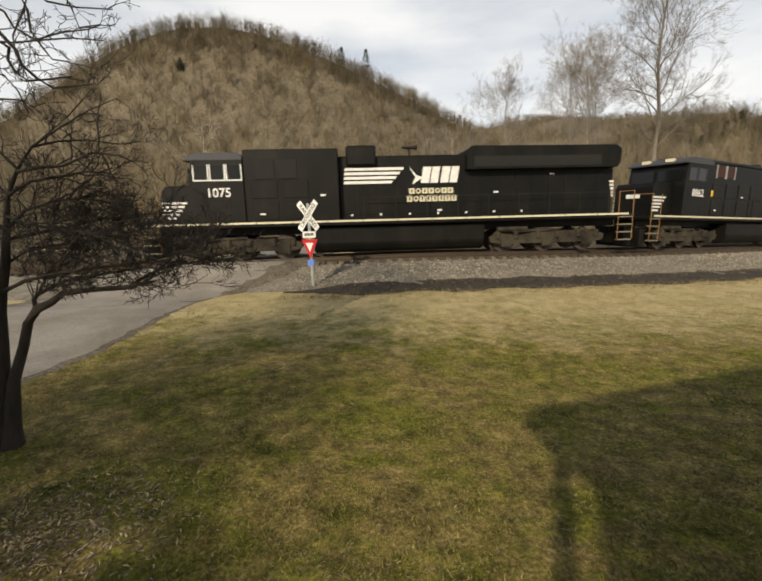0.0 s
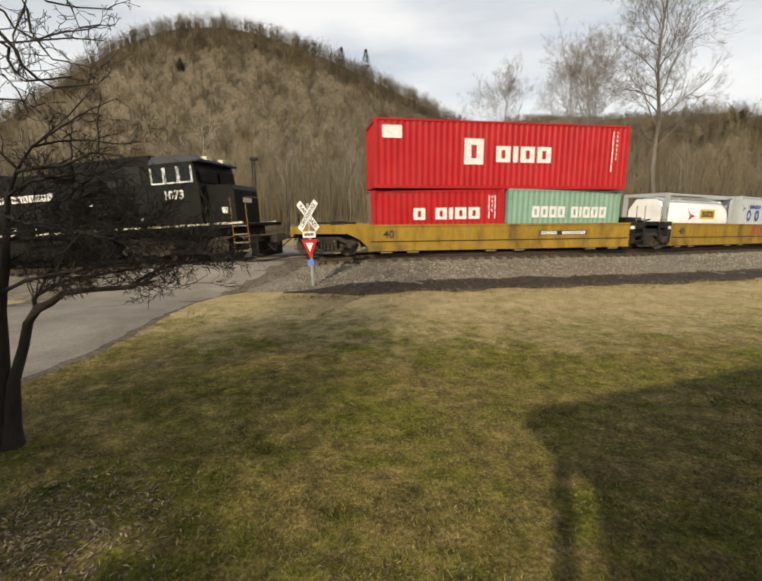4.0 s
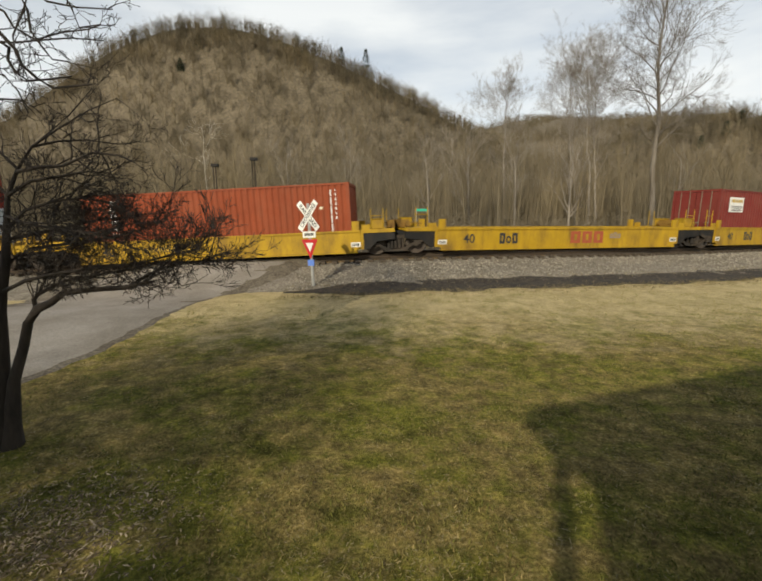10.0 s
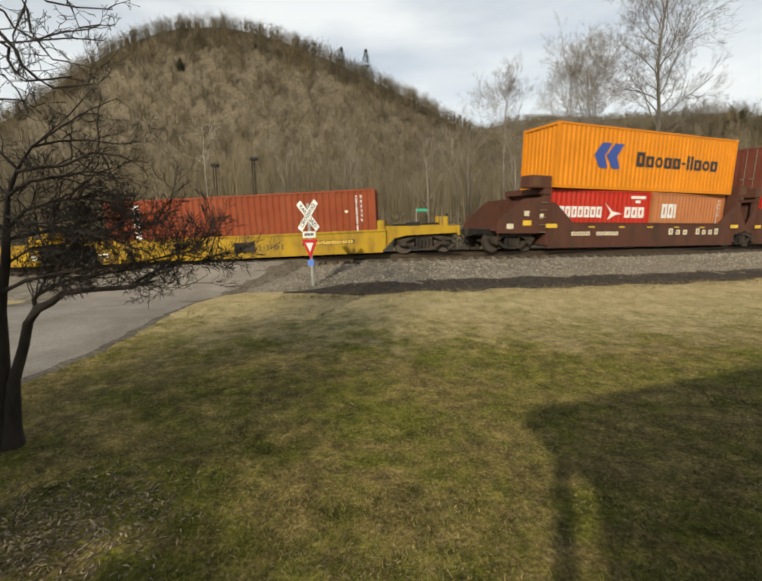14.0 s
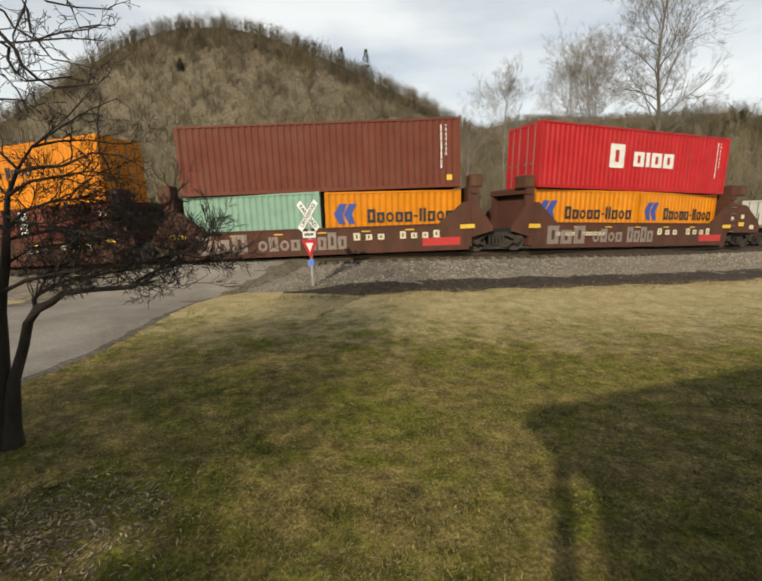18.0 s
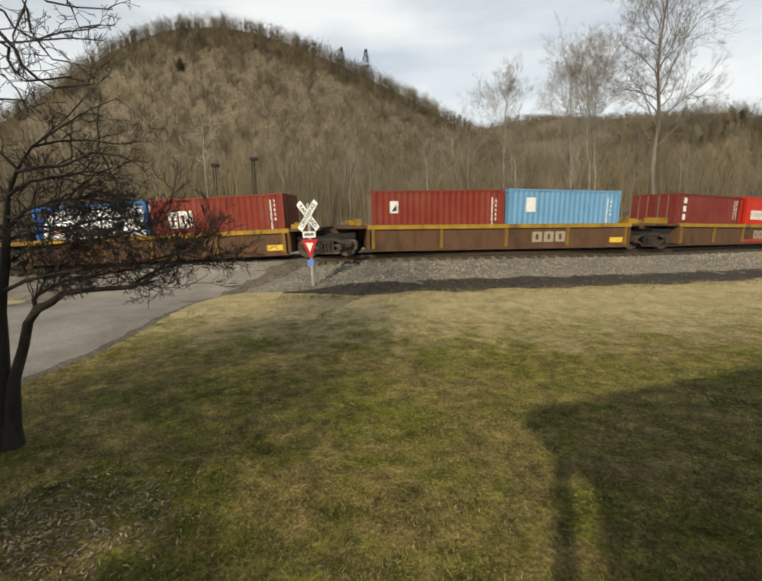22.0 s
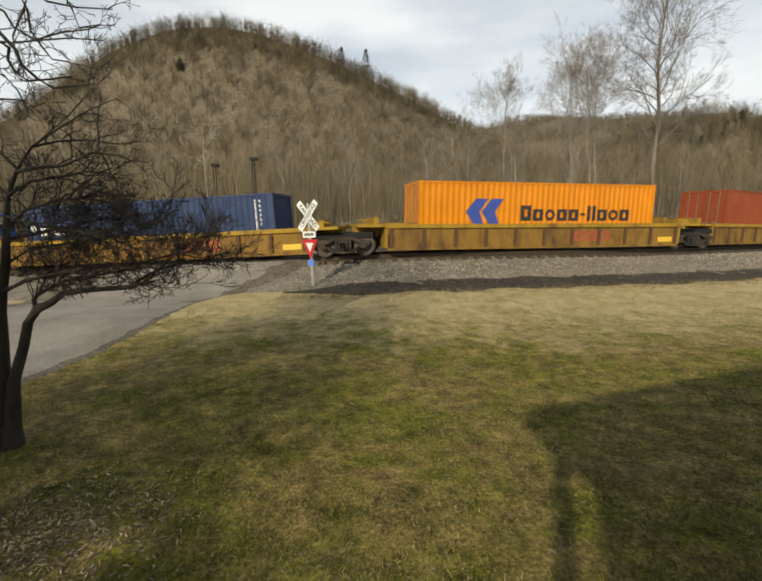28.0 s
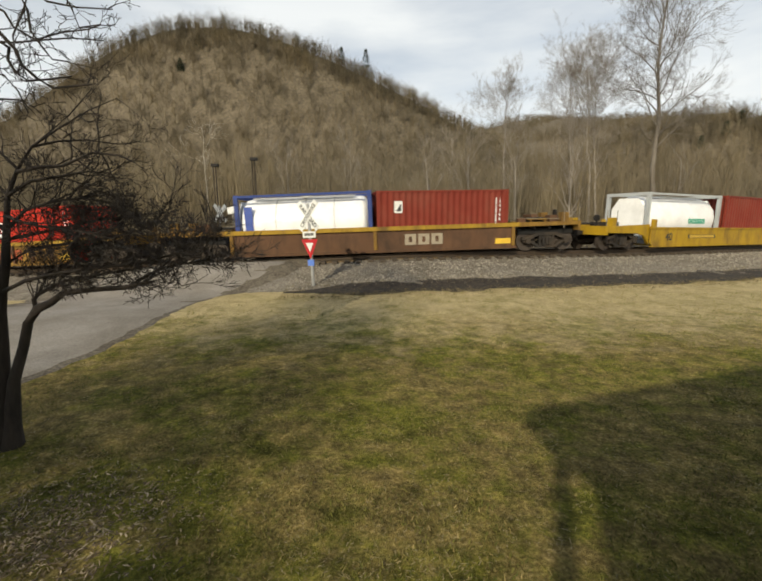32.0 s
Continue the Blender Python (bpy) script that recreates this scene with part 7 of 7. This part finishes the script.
# five bright yellow units with low sides, two of them empty
for i, s in enumerate((141.25, 157.2, 173.2, 189.2, 205.2)):
    car_b(s + M, 16.0, i == 0, i == 4, (1, 0, 0, 0, 2)[i])
COLUMN = [("column", 0.105, 0.13, 0.32, 0.93, WHITE, 6), ("panel", 0.89, 0.9, 0.62, 0.66, CREAM), DATA_R]
box40(141.25, HC, "orange_red", "orange-red container with stacked white letters", "left", COLUMN)
box40(173.2, HC, "dark_red", "dark red container with a white and yellow signboard", "left", [("panel", 0.085, 0.21, 0.58, 0.86, WHITE), ("row", 0.1, 0.2, 0.6, 0.7, INK, 6), ("panel", 0.1, 0.2, 0.76, 0.82, YELLOWINK), DATA_R])
box40(205.2, STD, "orange_red", "orange-red container with stacked white letters", "left", COLUMN)
# five maroon units, double stacked
for i, s in enumerate((225.1, 240.6, 256.15, 271.6, 287.0)):
    car_c(s + M, 15.5, i == 0, i == 4, i in (3, 4))
box40(225.1, HC, "orange", "orange container with a blue arrow emblem and dark lettering, on top", "right", H_NAME, TOP)
box20(225.1, 0, "bright_red", "short bright red container with white lettering", "left", S_NAME)
box20(225.1, 1, "tan", "short tan container with white letters", "left", C_NAME)
box40(240.6, HC, "brown", "plain brown container stacked on top", "left", [DATA_R, ("panel", 0.93, 0.95, 0.2, 0.27, YELLOWINK)], TOP)
box20(240.6, 0, "bright_red", "short bright red container with white lettering", "left", S_NAME)
box20(240.6, 1, "bright_red", "short bright red container with white lettering", "left", S_NAME)
box40(256.15, HC, "orange", "orange container with small blue emblem and dark lettering, on top", "right", H_SMALL, TOP)
box20(256.15, 0, "brown", "short brown container with pale letters", "left", [("column", 0.14, 0.18, 0.5, 0.9, CREAM, 2), ("lines", 0.82, 0.92, 0.7, 0.9, WHITE, 4)])
GV = box20(256.15, 1, "brown", "short brown container with a white lettered panel", "left", [("panel", 0.12, 0.19, 0.5, 0.95, WHITE), ("lines", 0.88, 0.95, 0.6, 0.9, WHITE, 3)])
word_on(GV, L20, STD, "GV", 0.155, 0.83, 0.55, INK, -1.206, True)
box40(271.6, HC, "brown", "plain brown container stacked on top", "left", [DATA_R, ("panel", 0.95, 0.97, 0.1, 0.18, YELLOWINK)], TOP)
box20(271.6, 0, "green", "short pale green container", "left", [])
box20(271.6, 1, "orange", "short orange container with a blue emblem", "left", H_20)
box40(287.0, HC, "red", "bright red container with white block lettering, stacked on top", "left", K_NAME, TOP)
box20(287.0, 0, "orange", "short orange container with a blue emblem", "left", H_20)
box20(287.0, 1, "orange", "short orange container with a blue emblem", "left", H_20)
# a single car with yellow webs
car_d(306.75 + M, 16, 6.45, True, True, "yellow_rust", WHITE, 4)
box20(306.75, 0, "cream", "short cream container with red lettering", "left", [("panel", 0.09, 0.17, 0.52, 0.74, REDINK), ("wedge", 0.1, 0.16, 0.55, 0.7, BLUEINK, 1, -1.203), ("row", 0.22, 0.52, 0.5, 0.76, REDINK, "NNNN"), ("row", 0.56, 0.88, 0.5, 0.76, REDINK, "NINN")])
box20(306.75, 1, "blue", "short blue container with a pale blue wedge", "right", [("wedge", 0.25, 0.62, 0.3, 0.72, SIGNBLUE), ("lines", 0.88, 0.92, 0.45, 0.85, WHITE, 2)])
# five rusty units
for i, s in enumerate((326.8, 342.65, 358.5, 374.35, 390.25)):
    car_d(s + M, 15.87, 6.35, i == 0, i == 4, "rust", (None, FADEDCREAM, FADEDCREAM, FADEDCREAM, FADEDCREAM)[i], 2)
tank20(326.8, 0, "tank_blue", "white tank container in a blue frame", P_NAME)
box20(326.8, 1, "brick", "short brick-red container with white letters", "right", C_NAME)
box20(342.65, 0, "brick", "short weathered red container with a square logo", "left", LOGO)
box20(342.65, 1, "light_blue", "short light blue container with a white square", "right", [("panel", 0.15, 0.23, 0.6, 0.85, WHITE), ("lines", 0.88, 0.94, 0.4, 0.86, WHITE, 2)])
box20(358.5, 0, "dark_red", "short dark red container with stacked white letters", "left", [("column", 0.11, 0.15, 0.45, 0.95, WHITE, 3), ("lines", 0.9, 0.96, 0.5, 0.9, WHITE, 3)])
box20(358.5, 1, "bright_red", "short bright red container with white lettering", "right", S_NAME)
for k in (0, 1):
    tank20(374.35, k, "tank_blue", "white tank container in a blue frame", P_NAME)
tank20(390.25, 0, "tank_navy", "white banded tank container with a black swirl emblem", [("bird", 0.08, 0.2, 0.5, 0.72, INK), ("row", 0.26, 0.5, 0.58, 0.66, FADEDINK, 6), ("panel", 0.46, 0.5, 0.7, 0.75, SIGNGREEN), ("panel", 0.53, 0.62, 0.68, 0.75, RUSTINK)], True)
tank20(390.25, 1, "tank_blue", "white tank container in a blue frame", P_NAME)
# five longer units with yellow webs
F_UNITS = (410.2, 426.7, 444.75, 462.7, 479.85)
for i, s in enumerate(F_UNITS):
    half = 6.35 if i in (0, 4) else 7.55
    step = F_UNITS[i + 1] - s if i < 4 else 16
    car_d(s + M, step, half, i == 0, i == 4, "yellow_rust", RUSTINK, 5)
for k in (0, 1):
    tank20(410.2, k, "tank_blue", "white tank container in a blue frame", P_NAME)
box40(426.7, STD, "navy", "navy blue container with small white marks", "left", [("panel", 0.02, 0.05, 0.55, 0.7, WHITE), ("row", 0.06, 0.17, 0.48, 0.62, WHITE, "NONN"), DATA_R])
box40(444.75, HC, "orange", "orange container with a blue arrow emblem and dark lettering", "left", H_NAME)
box40(462.7, HC, "orange_red", "plain red-brown container alone in its well", "left", [DATA_R])
tank20(479.85, 0, "tank_blue", "white tank container in a blue frame", P_NAME)
box20(479.85, 1, "bright_red", "short red container with white letters", "right", C_NAME)
# a single rusty car, then a yellow one
car_d(499.6 + M, 16, 6.4, True, True, "rust", FADEDCREAM, 1)
tank20(499.6, 0, "tank_navy", "white banded tank container with a blue band", [("panel", 0.07, 0.13, 0.14, 0.8, BLUEINK)], True)
box20(499.6, 1, "brick", "short weathered red container with a square logo", "right", LOGO)
car_b(519.45 + M, 16.0, True, False, 1)
tank20(519.45, 0, "tank_grey", "white tank container with small green marks", [("row", 0.56, 0.8, 0.4, 0.5, SIGNGREEN, 5)])
box20(519.45, 1, "brick", "short weathered red container", "right", [("lines", 0.9, 0.96, 0.3, 0.86, WHITE, 3)])
car_b(535.45 + M, 16.0, False, True, 0)

# ---- timetable ----
CLOCK = [0, 0.5, 1, 2, 3, 3.5, 5.5, 6, 7, 8, 9, 10, 11, 12, 13, 14, 14.5, 16.5, 17, 18, 19, 20, 21, 22, 23, 24, 25, 25.5, 27.5, 28, 29, 30, 31, 32]
GONE = [0, 7.7, 15.58, 30.34, 45.08, 52.47, 83.61, 91.62, 107.27, 123.06, 138.9, 154.6, 170.35, 186.03, 201.75, 217.48, 225.03, 256.42, 264.61, 280.19, 295.82, 311.5, 327.3, 343.09, 358.92, 374.72, 390.46, 398.17, 434.83, 443.29, 458.95, 474.75, 490.33, 505.98]


def travelled(t):
    return float(np.interp(t, CLOCK, GONE))


def motions():
    for thing, s, reach, up in RIDERS:
        times = [0.0, 32.0] + [k * 0.25 for k in range(129) if -75 < s - travelled(k * 0.25) < 95]
        walk(thing, [(t, riding(s - travelled(t), reach) @ pose(0, 0, up)) for t in sorted(set(times))])
    for wheels, s, x, r in SPINNERS:
        frames = [k for k in range(0, 961) if -24 < s - travelled(k / 30) < 30]
        rows, start = [], travelled(frames[0] / 30) if frames else 0.0
        for k in frames:
            rows.append((k / 30, Matrix.Translation((x, 0, r)) @ Matrix.Rotation((start - travelled(k / 30)) / r, 4, "Y")))
        if len(rows) > 1:
            if frames[0] > 0:
                rows.insert(0, (0.0, rows[0][1]))
            if frames[-1] < 960:
                rows.append((32.0, rows[-1][1]))
            walk(wheels, rows)


motions()
